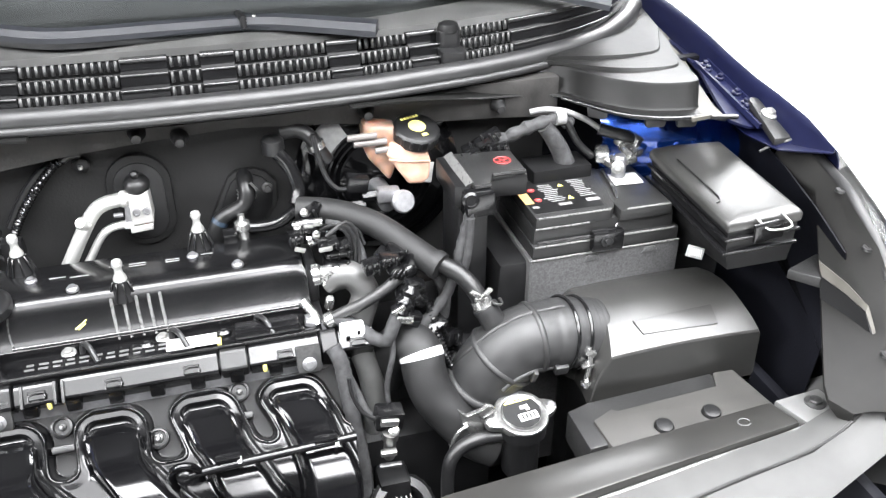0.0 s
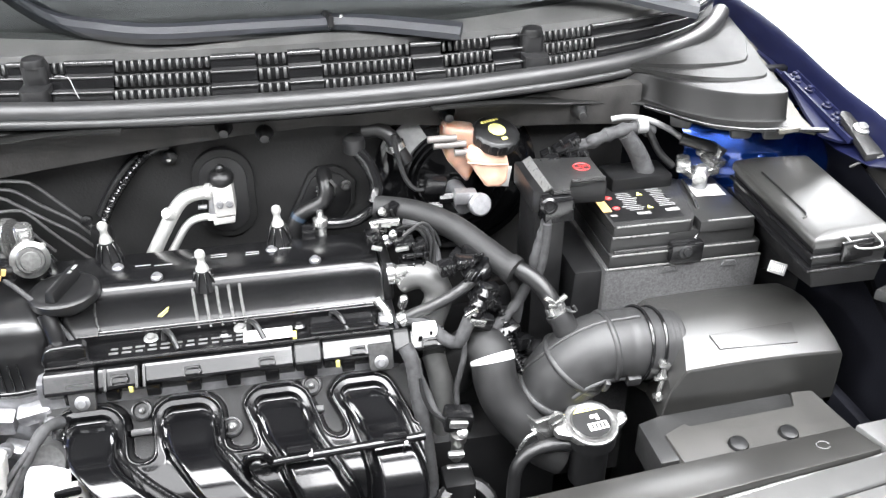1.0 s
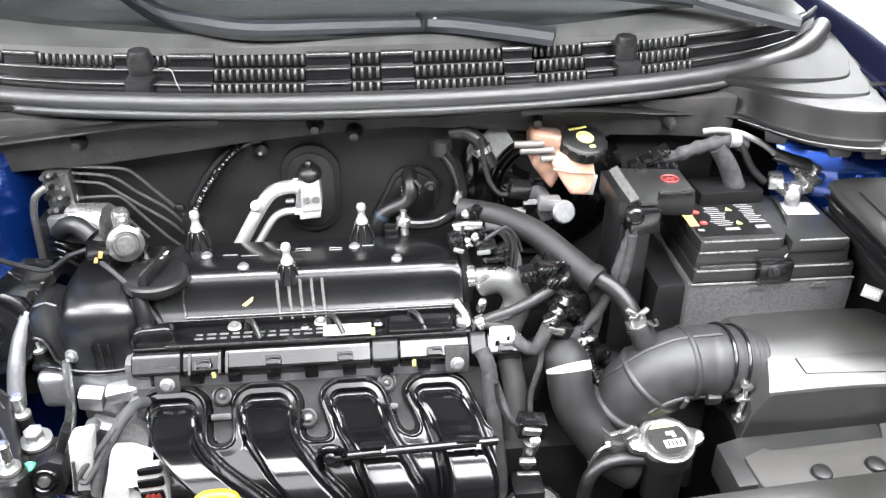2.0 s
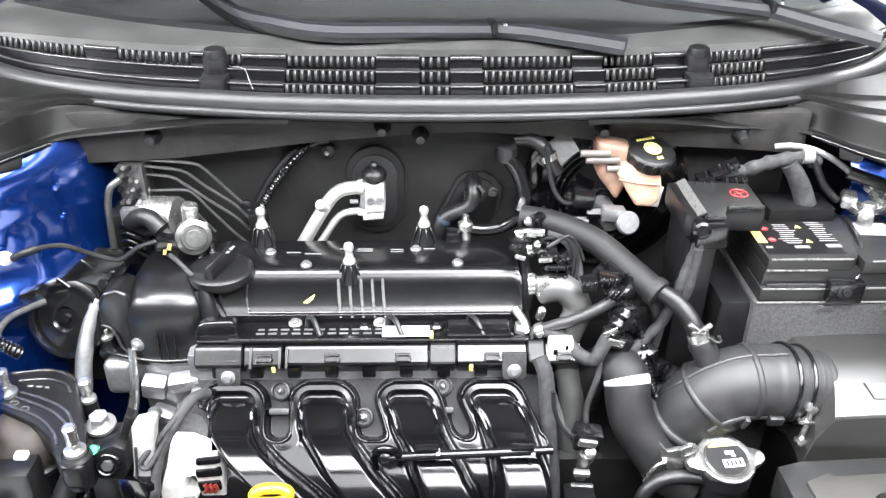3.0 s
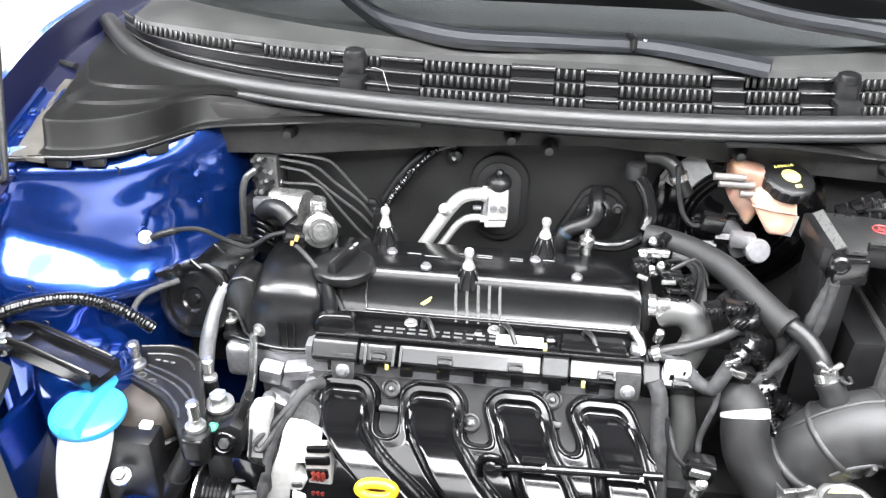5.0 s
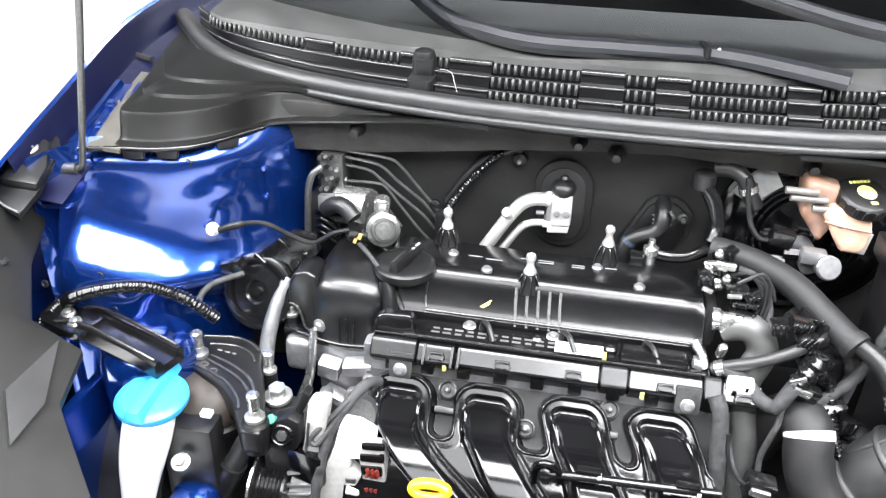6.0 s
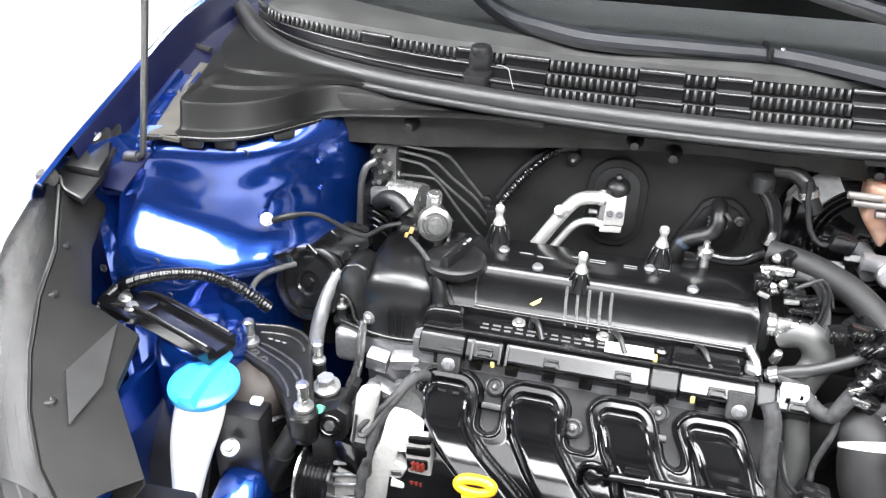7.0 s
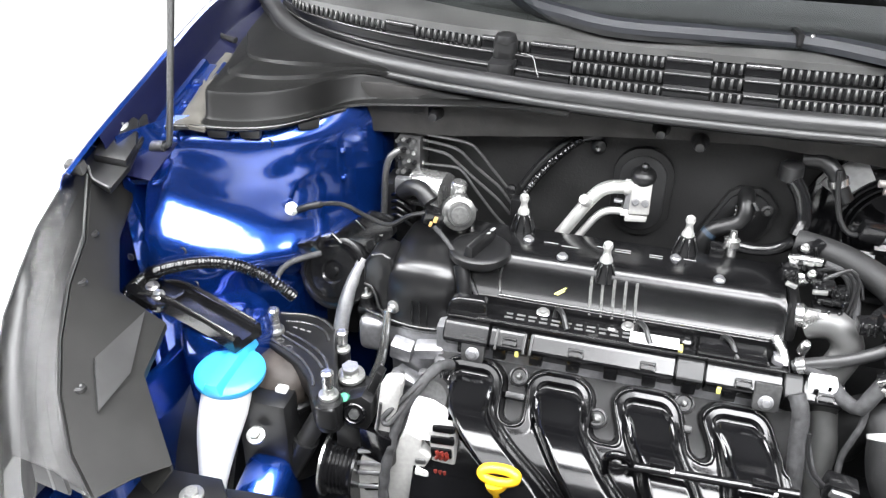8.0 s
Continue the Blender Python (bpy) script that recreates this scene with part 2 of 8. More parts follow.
DUCT = mat("glossy_duct_plastic", (0.0035, 0.0035, 0.0038), 0.2, 0, 0.2, 30, 0.03, 900, rough_vary=0.05, spec=0.5)
LAMPDARK = mat("dark_lamp_housing", (0.009, 0.009, 0.009), 0.5, 0, 0.2, 12, 0.05, 600, spec=0.3)
BROWN = mat("brown_grey_rubber", (0.022, 0.017, 0.014), 0.6, 0, 0.3, 40, 0.2, 500, dust=0.01, spec=0.3)
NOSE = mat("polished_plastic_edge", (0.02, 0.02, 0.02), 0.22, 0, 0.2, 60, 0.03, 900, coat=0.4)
# Pale colour that paints bright highlight lines along dark plastic edges.
EDGE = mat("pale_edge_highlight", (0.09, 0.09, 0.088), 0.3, 0, 0.3, 200, 0.05, 900)
SEAL = mat("satin_seal_rubber", (0.014, 0.014, 0.0143), 0.42, 0, 0.2, 30, 0.08, 600, spec=0.5)
LID = mat("grained_grey_lid_plastic", (0.016, 0.0158, 0.0150), 0.33, 0, 0.2, 14, 0.18, 1500, rough_vary=0.015, spec=0.78)
GUARD = mat("matt_guard_plastic", (0.014, 0.0138, 0.0132), 0.5, 0, 0.25, 10, 0.15, 900, dust=0.0008, spec=0.12)
INLET = mat("grey_inlet_plastic", (0.035, 0.034, 0.032), 0.42, 0, 0.2, 14, 0.15, 1500, rough_vary=0.03, spec=0.6)
BEAM = mat("worn_satin_beam_paint", (0.018, 0.0176, 0.0166), 0.3, 0, 0.25, 12, 0.05, 900, rough_vary=0.08, spec=0.6)
PLATE = mat("grey_primed_steel", (0.12, 0.12, 0.118), 0.5, 0.2, 0.15, 30, 0.1, 700)
PIPE = mat("dull_grey_coated_pipe", (0.055, 0.055, 0.054), 0.40, 0, 0.2, 40, 0.1, 900, spec=0.6)
# Near-black navy that paints in the shade of the bay's deep gaps.
VOIDSHADE = mat("dark_navy_void_shade", (0.0030, 0.0032, 0.0048), 0.6, 0, 0.3, 20, 0.2, 300, spec=0.12)
MEMBER = mat("dusty_member_paint", (0.022, 0.021, 0.020), 0.7, 0, 0.4, 20, 0.4, 200, dust=0.006, spec=0.25)
COVER = mat("satin_cover_plastic", (0.008, 0.008, 0.0078), 0.34, 0, 0.2, 20, 0.15, 1300, rough_vary=0.06, spec=0.13)
WIPER = mat("dark_grey_wiper_paint", (0.015, 0.016, 0.019), 0.48, 0, 0.15, 40, 0.06, 800, spec=0.28)
LEDGE = mat("beige_grey_sealer", (0.052, 0.049, 0.042), 0.6, 0, 0.2, 30, 0.2, 400, dust=0.01, spec=0.3)
COWLGREY = mat("dusty_grey_cowl_plastic", (0.034, 0.034, 0.033), 0.52, 0, 0.3, 16, 0.3, 900, dust=0.01, spec=0.5)
LAMPGREY = mat("grey_lamp_housing", (0.052, 0.052, 0.051), 0.6, 0, 0.2, 12, 0.05, 600, spec=0.25)
# Lighter than a dark dashboard: the windscreen's glare and haze in its colour.
DASH = mat("glare_greyed_dashboard", (0.036, 0.036, 0.036), 0.7, 0, 0.35, 5, 0.3, 700, dust=0.02, spec=0.3)
PALEWALL = mat("pale_wall_paint", (0.36, 0.36, 0.355), 0.7, 0, 0.05, 3, 0.05, 200)
DARKWALL = mat("dark_grey_wall_paint", (0.05, 0.05, 0.052), 0.8, 0, 0.06, 3, 0.05, 200)
CEILING = mat("grey_ceiling_paint", (0.12, 0.12, 0.12), 0.8, 0, 0.04, 3, 0.05, 200)
EPOXY = mat("white_floor_coating", (0.66, 0.66, 0.65), 0.35, 0, 0.04, 4, 0.03, 90)

# ---- the showroom ----
CX = -0.035  # the car's middle
solid("floor", box((0, 1, -0.05), (11, 11, 0.1), 0), EPOXY, "glossy white coated showroom floor", "floor", (0, 1, -0.1), kind="structure")
solid("ceiling", box((0, 1, 3.25), (11, 11, 0.1), 0), CEILING, "plain grey showroom ceiling", "ceiling", (0, 1, 3.2), kind="structure")
# Unseen walls; pale or dark is chosen for what the car should reflect.
for side, c, s in (("south", (0, -4.5, 1.6), (11, 0.1, 3.2)), ("north", (0, 6.5, 1.6), (11, 0.1, 3.2)),
                   ("west", (-5.5, 1, 1.6), (0.1, 10.9, 3.2)), ("east", (5.5, 1, 1.6), (0.1, 10.9, 3.2))):
    solid("wall_" + side, box(c, s, 0), PALEWALL if side == "west" else DARKWALL, "plain %s showroom wall" % ("pale grey" if side == "west" else "dark grey"), "wall", (c[0], c[1], 0), kind="structure")

# ---- the car's body ----
car = thing("car_body", "dark blue metallic car with its bonnet raised", "car", (CX, 1.3, 0))
EDGE_Z = ((0.60, 0.80), (0.75, 0.90), (0.88, 0.957), (0.98, 0.99), (1.1, 1.02), (1.25, 1.05), (1.36, 1.068), (1.6, 1.085), (1.95, 1.09))
OUTER = ((0.004, -0.004), (0.012, -0.018), (0.022, -0.06), (0.028, -0.16), (0.028, -0.32), (0.015, -0.52), (-0.01, -0.70))
FENDER = {1: ((-0.048, -0.062), (-0.016, -0.056), (-0.012, -0.050), (-0.010, -0.014), (-0.006, -0.003), (-0.002, 0.0)) + OUTER,
          -1: ((-0.080, -0.066), (-0.022, -0.060), (-0.018, -0.054), (-0.013, -0.014), (-0.008, -0.003), (-0.003, 0.0)) + OUTER}


def bolt(p, d, r, parent, name="bolt", material=None, h=0.007, label=""):
    return part(name, bolt_mesh(p, d, r, h), material or ZINC, parent, label)


for s in (-1, 1):
    edge = lambda y: CX + s * (0.88 + (0.03 * ease(y, 1.0, 1.4) if s < 0 else 0))
    top_z = lambda y: table(y, EDGE_Z) - (0.022 * ease(y, 0.94, 1.15) if s > 0 else 0)
    fold = 4 if s < 0 else 8
    along = np.linspace(0.86 if s < 0 else 0.895, 1.95, 16)
    rows = [[(edge(y) + s * dx, y, top_z(y) + dz) for dx, dz in FENDER[s][fold:]] for y in along]
    reach = lambda y: 1.0 if s < 0 else min(1.0, max(0.05, (y - 0.885) / 0.10))  # the flange runs out under the bracket
    flange = [[(edge(y) + s * (dx * reach(y) if dx < 0 else dx), y, top_z(y) + (dz * reach(y) if dx < 0 else dz)) for dx, dz in FENDER[s][:fold + 1]] for y in (along if s > 0 else np.linspace(0.935, 1.95, 14))]
    fender = part("fender", sheet(rows, 0.002), BLUE, car, "dark blue metallic front wing")
    # Flange in the darkened blue, its shade painted in.
    part("inner_flange", sheet(flange, 0.002), SHADEBLUE, fender, "inner flange in a shaded copy of the blue paint")
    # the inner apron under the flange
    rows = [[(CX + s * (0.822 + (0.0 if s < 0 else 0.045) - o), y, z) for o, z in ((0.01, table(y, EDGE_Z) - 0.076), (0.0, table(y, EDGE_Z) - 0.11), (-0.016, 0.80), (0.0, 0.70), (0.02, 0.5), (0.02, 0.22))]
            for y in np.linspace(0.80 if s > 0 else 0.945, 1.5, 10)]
    # Left apron keeps the blue; the right one gets the void's shade as colour.
    part("inner_apron", sheet(rows, 0.002), BLUE if s < 0 else VOIDSHADE, car, "blue painted inner wing panel" if s < 0 else "inner wing panel coloured navy for shade")
    if s > 0:  # on this side only a sloping blue flank shows behind the boxes
        rows = []
        for x in np.linspace(0.620, 0.850, 32):
            zb = 0.918 - 0.098 * (x - 0.579) - 0.25 * max(0.0, 0.70 - x)
            y0 = 1.100 + 0.10 * (0.80 - x) + 0.75 * max(0.0, 0.70 - x)
            dent = 0.003 * sum(math.exp(-((x - c) / 0.004) ** 2) for c in (0.768, 0.788)) + 0.0008 * math.sin(60 * x)
            rows.append([(x, y0 + 0.060, zb + 0.060), (x, y0 + 0.022 + dent, zb + 0.036), (x, y0 + 0.011 + dent, zb + 0.018), (x, y0 + dent, zb), (x, y0 - 0.003, zb - 0.008), (x, y0 + 0.02, zb - 0.30)])
        flank = part("tower_flank", sheet(rows, 0.003), BLUE, car, "bright blue painted tower flank", 50)
        for x in (0.72, 0.75, 0.80):
            bolt((x, 1.098 + 0.10 * (0.80 - x), 0.908 - 0.098 * (x - 0.579)), (0, -1, 0.4), 0.004, flank, material=BLUE)
        continue
    # the strut tower, rounded in plan, stepping out low down
    plan = ((-0.892, 0.945), (-0.876, 0.978), (-0.860, 1.006), (-0.846, 1.018), (-0.82, 1.024), (-0.77, 1.034), (-0.72, 1.050), (-0.675, 1.078), (-0.635, 1.12), (-0.60, 1.168), (-0.575, 1.205), (-0.56, 1.25))
    levels = ((0.968, 0.030), (0.958, 0.021), (0.946, 0.010), (0.937, 0.003), (0.930, 0.000), (0.90, -0.004), (0.872, -0.008), (0.860, -0.011), (0.848, -0.018), (0.832, -0.030), (0.812, -0.046),
              (0.796, -0.058), (0.784, -0.064), (0.772, -0.067), (0.74, -0.072), (0.70, -0.078), (0.65, -0.084), (0.20, -0.09))
    plan = [(p.x, p.y) for p in smooth_path([(x, y, 0) for x, y in plan], 0.012)]
    zs = [0.968, 0.963, 0.958, 0.953, 0.949, 0.945, 0.941, 0.937, 0.932, 0.925, *np.linspace(0.915, 0.72, 44), 0.70, 0.68, 0.65, 0.22]

    def tower_point(x, y, z):
        # the fillet to the shelf sinks towards the firewall
        sink = 0.046 * min(1.4, max(0.0, (x + 0.85) / 0.115)) * ease(z, 0.93, 0.86)
        o = float(np.interp(z + sink, [q[0] for q in levels[::-1]], [q[1] for q in levels[::-1]]))
        out = o * (1 if x < -0.66 else max(0.0, 0.45 + 0.55 * (x + 0.56) / -0.1)) * ease(x, -0.90, -0.848)
        out *= 1 - 0.9 * ease(x, -0.775, -0.715) * ease(z, 0.76, 0.70)  # the flank falls back behind the engine mount
        # a shallow dish, a pressed pad and a slight waviness
        dish = 0.0025 * math.exp(-((x + 0.79) / 0.05) ** 2 - ((z - 0.90) / 0.03) ** 2) - 0.006 * math.exp(-((x + 0.655) / 0.022) ** 2 - ((z - 0.872) / 0.016) ** 2)
        dish += (0.0006 + 0.003 * ease(x, -0.862, -0.90)) * math.sin(38 * x + 31 * z) + 0.0005 * math.sin(23 * x - 67 * z)
        return (x, y + out + dish, z)

    rows = [[tower_point(x, y, z) for x, y in plan] for z in zs]
    tower = part("strut_tower", sheet(rows, 0.003), BLUE, car, "blue painted suspension strut tower", 60)

    def at_tower(x, z, off=0.0):
        y = float(np.interp(x, [q[0] for q in plan], [q[1] for q in plan]))
        p = Vector(tower_point(x, y, z))
        return p + Vector((0, -off, 0))

    for x, z in ((-0.835, 0.752), (-0.800, 0.766), (-0.782, 0.764)):
        p = at_tower(x, z)
        part("dimple", box((p.x, p.y, p.z), (0.02, 0.005, 0.006), 0.0025), BLUE, tower)
    for x, z in ((-0.818, 0.778), (-0.840, 0.708), (-0.800, 0.722), (-0.905, 0.760), (-0.70, 0.935)):
        p = at_tower(x, z, 0.002)
        part("hole", lathe([(0, 0), (0.0055, 0), (0.0068, 0.0008), (0.0055, 0.002), (0.004, 0.0005), (0, 0.0002)], axis(p, (0, -1, 0.15)), 14), RUBBER, tower, "dark drilled hole")
    for path in (((-0.63, 0.93), (-0.632, 0.88), (-0.638, 0.83), (-0.645, 0.79)), ((-0.605, 0.94), (-0.606, 0.88), (-0.607, 0.80)), ((-0.93, 0.90), (-0.885, 0.86), (-0.875, 0.80))):
        part("sealed_seam", tube([at_tower(x, z, 0.0005) for x, z in path], 0.0022, 8), BLUE, tower)
    for path in (((-0.846, 0.823), (-0.81, 0.812), (-0.77, 0.796), (-0.735, 0.778), (-0.712, 0.760), (-0.700, 0.742)), ((-0.846, 0.786), (-0.80, 0.776), (-0.75, 0.760), (-0.725, 0.748))):
        part("seam_line", tube([at_tower(x, z, -0.0004) for x, z in path], 0.0013, 6), RUBBER, tower, "dark sealed panel seam")
    for z in (0.90, 0.85):
        bolt(at_tower(-0.615, z, 0.001), (0.3, -1, 0), 0.0042, tower, material=BLUE)

firewall = part("firewall", box((-0.03, 1.255, 0.62), (1.14, 0.03, 0.80), 0.006), PAD, car, "black insulated firewall")
# Side panel in the void colour, darkness painted on.
part("firewall_side", box((0.705, 1.262, 0.60), (0.33, 0.02, 0.78), 0.004), VOIDSHADE, car, "panel beside the firewall coloured navy for shade")
# the arched cross member under the cowl
arch = [(-0.60, 1.0), (0.54, 1.0), (0.54, 0.93), (0.44, 0.938), (0.30, 0.945), (0.17, 0.958), (0.02, 0.968), (-0.10, 0.962), (-0.22, 0.952), (-0.33, 0.938), (-0.44, 0.925), (-0.60, 0.915)]
member = part("cowl_member", prism([(x, -z) for x, z in arch][::-1], 1.192, 1.243, Matrix(((1, 0, 0, 0), (0, 0, 1, 0), (0, -1, 0, 0), (0, 0, 0, 1))), 0.004),
              MEMBER, car, "grey-black cowl cross member")
for x, z in ((-0.47, 0.965), (-0.121, 0.979), (-0.063, 0.966), (0.217, 0.977), (0.433, 0.964)):
    part("plug", lathe([(0, 0), (0.012, 0), (0.0135, 0.003), (0.011, 0.008), (0.0085, 0.012), (0.0085, 0.02), (0.0065, 0.024), (0, 0.0245)], axis((x, 1.193, z), (0, -1, -0.1)), 18), RUBBER, member)
# screen, dashboard and roof line behind it, lower tub and wheels
rows = []
for k in range(6):
    up = k / 5
    rows.append([(CX + d * (1 - 0.12 * up), 1.262 + 0.42 * d * d * (1 - 0.4 * up) + 0.78 * up, 1.094 + 0.42 * up) for d in np.linspace(-0.74, 0.74, 15)])
screen = part("windscreen", sheet(rows, 0.005), GLASS, car, "raked dark windscreen glass")
screen.visible_shadow = False
# The greyed dashboard carries the haze of the glass before it.
part("dashboard", sheet([[(CX + d, 1.29 + 0.42 * d * d + yy, zz) for d in np.linspace(-0.74, 0.74, 11)] for yy, zz in ((0, 1.065), (0.3, 1.085), (0.62, 1.10), (0.95, 1.11), (1.0, 1.06), (1.02, 0.5))], 0.01),
     DASH, car, "dashboard top greyed for the glare on the glass")
for s in (-1, 1):
    # The right arch panel is darkened by colour to read as shade.
    part("arch_liner", box((CX + s * 0.80, 0.80, 0.41), (0.02, 0.46, 0.40), 0.006), BLUE if s < 0 else VOIDSHADE, car, "blue painted arch panel" if s < 0 else "arch panel coloured dark for shade")
# Liner in the same painted shade, behind the gap inside the wing.
part("wing_liner", box((0.872, 0.83, 0.50), (0.012, 0.42, 0.62), 0.004), VOIDSHADE, car, "liner inside the wing coloured dark for shade")
part("undertray", box((CX, 1.05, 0.20), (1.62, 1.0, 0.03), 0.006), PLASTIC, car, "black plastic undertray")
for s in (-1, 1):
    wheel = part("wheel", lathe([(0.0, -0.09), (0.17, -0.09), (0.19, -0.06), (0.19, 0.06), (0.17, 0.09), (0, 0.07)], axis((CX + s * 0.77, 1.12, 0.30), (s, 0, 0)), 28), ALLOY, car, "alloy road wheel")
    part("tyre", lathe([(0.195, -0.085), (0.25, -0.095), (0.29, -0.085), (0.30, -0.06), (0.30, 0.06), (0.29, 0.085), (0.25, 0.095), (0.195, 0.085)],
                       axis((CX + s * 0.77, 1.12, 0.30), (s, 0, 0)), 36), RUBBER, wheel, "black rubber tyre")
# the raised bonnet, hinged at the cowl
hood_rows = []
for k in range(9):
    u = k / 8
    half = 0.80 - 0.16 * u ** 3
    along, bulge = 1.02 * u, 0.05 * math.sin(math.pi * u)
    hood_rows.append([(CX + half * d, 1.50 - along * math.cos(radians(58)) + bulge * 0.85 , 1.12 + along * math.sin(radians(58)) + bulge * 0.5) for d in np.linspace(-1, 1, 9)])
part("bonnet", sheet(hood_rows, 0.02), PAD, car, "raised bonnet with dark lining")

# ---- cowl grille, seal, side covers ----
SEAL_Y = ((0, 1.158), (0.1, 1.159), (0.25, 1.169), (0.333, 1.182), (0.43, 1.198), (0.52, 1.222), (0.6, 1.252), (0.65, 1.277), (0.70, 1.310), (0.75, 1.352), (0.80, 1.405), (0.84, 1.46), (0.88, 1.51))
TOP_Y = ((0, 1.252), (0.25, 1.257), (0.4, 1.272), (0.52, 1.296), (0.62, 1.322), (0.72, 1.35), (0.82, 1.378), (0.9, 1.41))


def seal_y(x):
    return table(abs(x - CX), SEAL_Y)


def top_y(x):
    return max(table(abs(x - CX), TOP_Y), seal_y(x) + 0.02)


def on_grille(x, v, out=0.0):
    """A point of the sloping grille: v from 0 at the seal to 1 at its top; out: metres off its face."""
    y0, y1 = seal_y(x) + 0.012, top_y(x)
    return Vector((x, y0 + (y1 - y0) * v - 0.45 * out, 1.026 + 0.050 * v + 0.89 * out))


cowl = thing("cowl_grille", "black plastic cowl grille with slotted louvres", "grille", (CX, 1.2, 1.0))
xs = np.linspace(-0.84, 0.77, 60)
part("grille_tray", sheet([[on_grille(x, v, -0.012) for x in xs] for v in (-0.1, 0.0, 0.5, 1.05)], 0.003), SATIN, cowl)
rows = []
for v in (0, 0.03, 0.5, 1.0):
    rows.append([(x, top_y(x) + (1.268 + 0.42 * (x - CX) ** 2 - top_y(x) + 0.03) * v, 1.078 + 0.004 * math.sin(3.14 * v) + 0.012 * v + (0 if v else -0.01)) for x in np.linspace(-0.80, 0.73, 40)])
part("upper_panel", sheet(rows, 0.003), COWLGREY, cowl, "dark grey textured panel below the screen")
lip = [[(x, seal_y(x) + dy, z) for x in np.linspace(-0.86, 0.79, 60)] for dy, z in ((0.02, 1.02), (-0.006, 1.012), (-0.010, 1.004), (-0.004, 0.998), (0.03, 0.985))]
part("front_lip", sheet(lip, 0.003), SATIN, cowl)
ROWS_V = ((0.70, 0.94), (0.40, 0.66), (0.12, 0.36))
def step_points(x, v0, v1):
    """A stair of the grille: foot, nose and back of the tread."""
    p, q = on_grille(x, v0), on_grille(x, v1)
    return p, Vector((x, p.y + 0.004, q.z - 0.001)), q


GROUPS = ((-0.80, -0.585, 1), (-0.532, -0.413, 1), (-0.364, -0.333, 1), (-0.266, -0.129, 3), (-0.064, -0.017, 3), (0.031, 0.169, 3), (0.216, 0.297, 3), (0.384, 0.477, 3))
gaps = [(-0.84, -0.80)] + [(a[1], b[0]) for a, b in zip(GROUPS, GROUPS[1:])] + [(0.477, 0.77)]
for k, (v0, v1) in enumerate(ROWS_V):  # plain stretches between the slots
    spans = list(gaps) + [(a, b) for a, b, n in GROUPS if k >= n]
    for a, b in spans:
        xx = np.linspace(a, b, max(3, int((b - a) / 0.02)))
        rows = [[step_points(x, v0, v1)[j] + Vector((0, 0, dz)) for x in xx] for j, dz in ((0, -0.006), (0, 0), (1, -0.002), (1, 0.0), (2, 0.0), (2, -0.004))]
        part("blank_panel", sheet(rows, 0.0), SATIN, cowl)
        part("nose_bar", tube([step_points(x, v0, v1)[1] for x in xx], 0.0042 if k == 0 else 0.0022, 10, step=0.03), NOSE, cowl)
for (v0, v1), (a, b, n) in ((r, g) for r in ROWS_V[1:] for g in GROUPS if g[2] == 3):  # thin ledges over the lower slots
    part("ledge", tube([step_points(x, v0, v1)[1] + Vector((0, 0.003, 0.001)) for x in np.linspace(a, b, 6)], 0.0016, 8, step=0.03), NOSE, cowl)
for px in (-0.371, 0.364):  # the two stop posts
    y = seal_y(px) + 0.03
    bm = prism(rounded(0.036, 0.030, 0.010), 1.02, 1.078, pose(px, y + 0.018, 0), 0.005)
    prism(rounded(0.040, 0.05, 0.010), 1.02, 1.052, pose(px, y + 0.0, 0), 0.004, bm)
    part("stop_post", bm, RUBBER, cowl, "black rubber bonnet stop post")
    part("post_cap", lathe([(0.0, 0), (0.017, 0), (0.018, 0.004), (0.015, 0.012), (0.006, 0.016), (0, 0.0165)], pose(px, y + 0.018, 1.075), 20), RUBBER, cowl)
part("stray_fibre", tube([(-0.345, 1.222, 1.062), (-0.325, 1.21, 1.063), (-0.315, 1.19, 1.05), (-0.31, 1.185, 1.04)], 0.0007, 6), GREY, cowl)

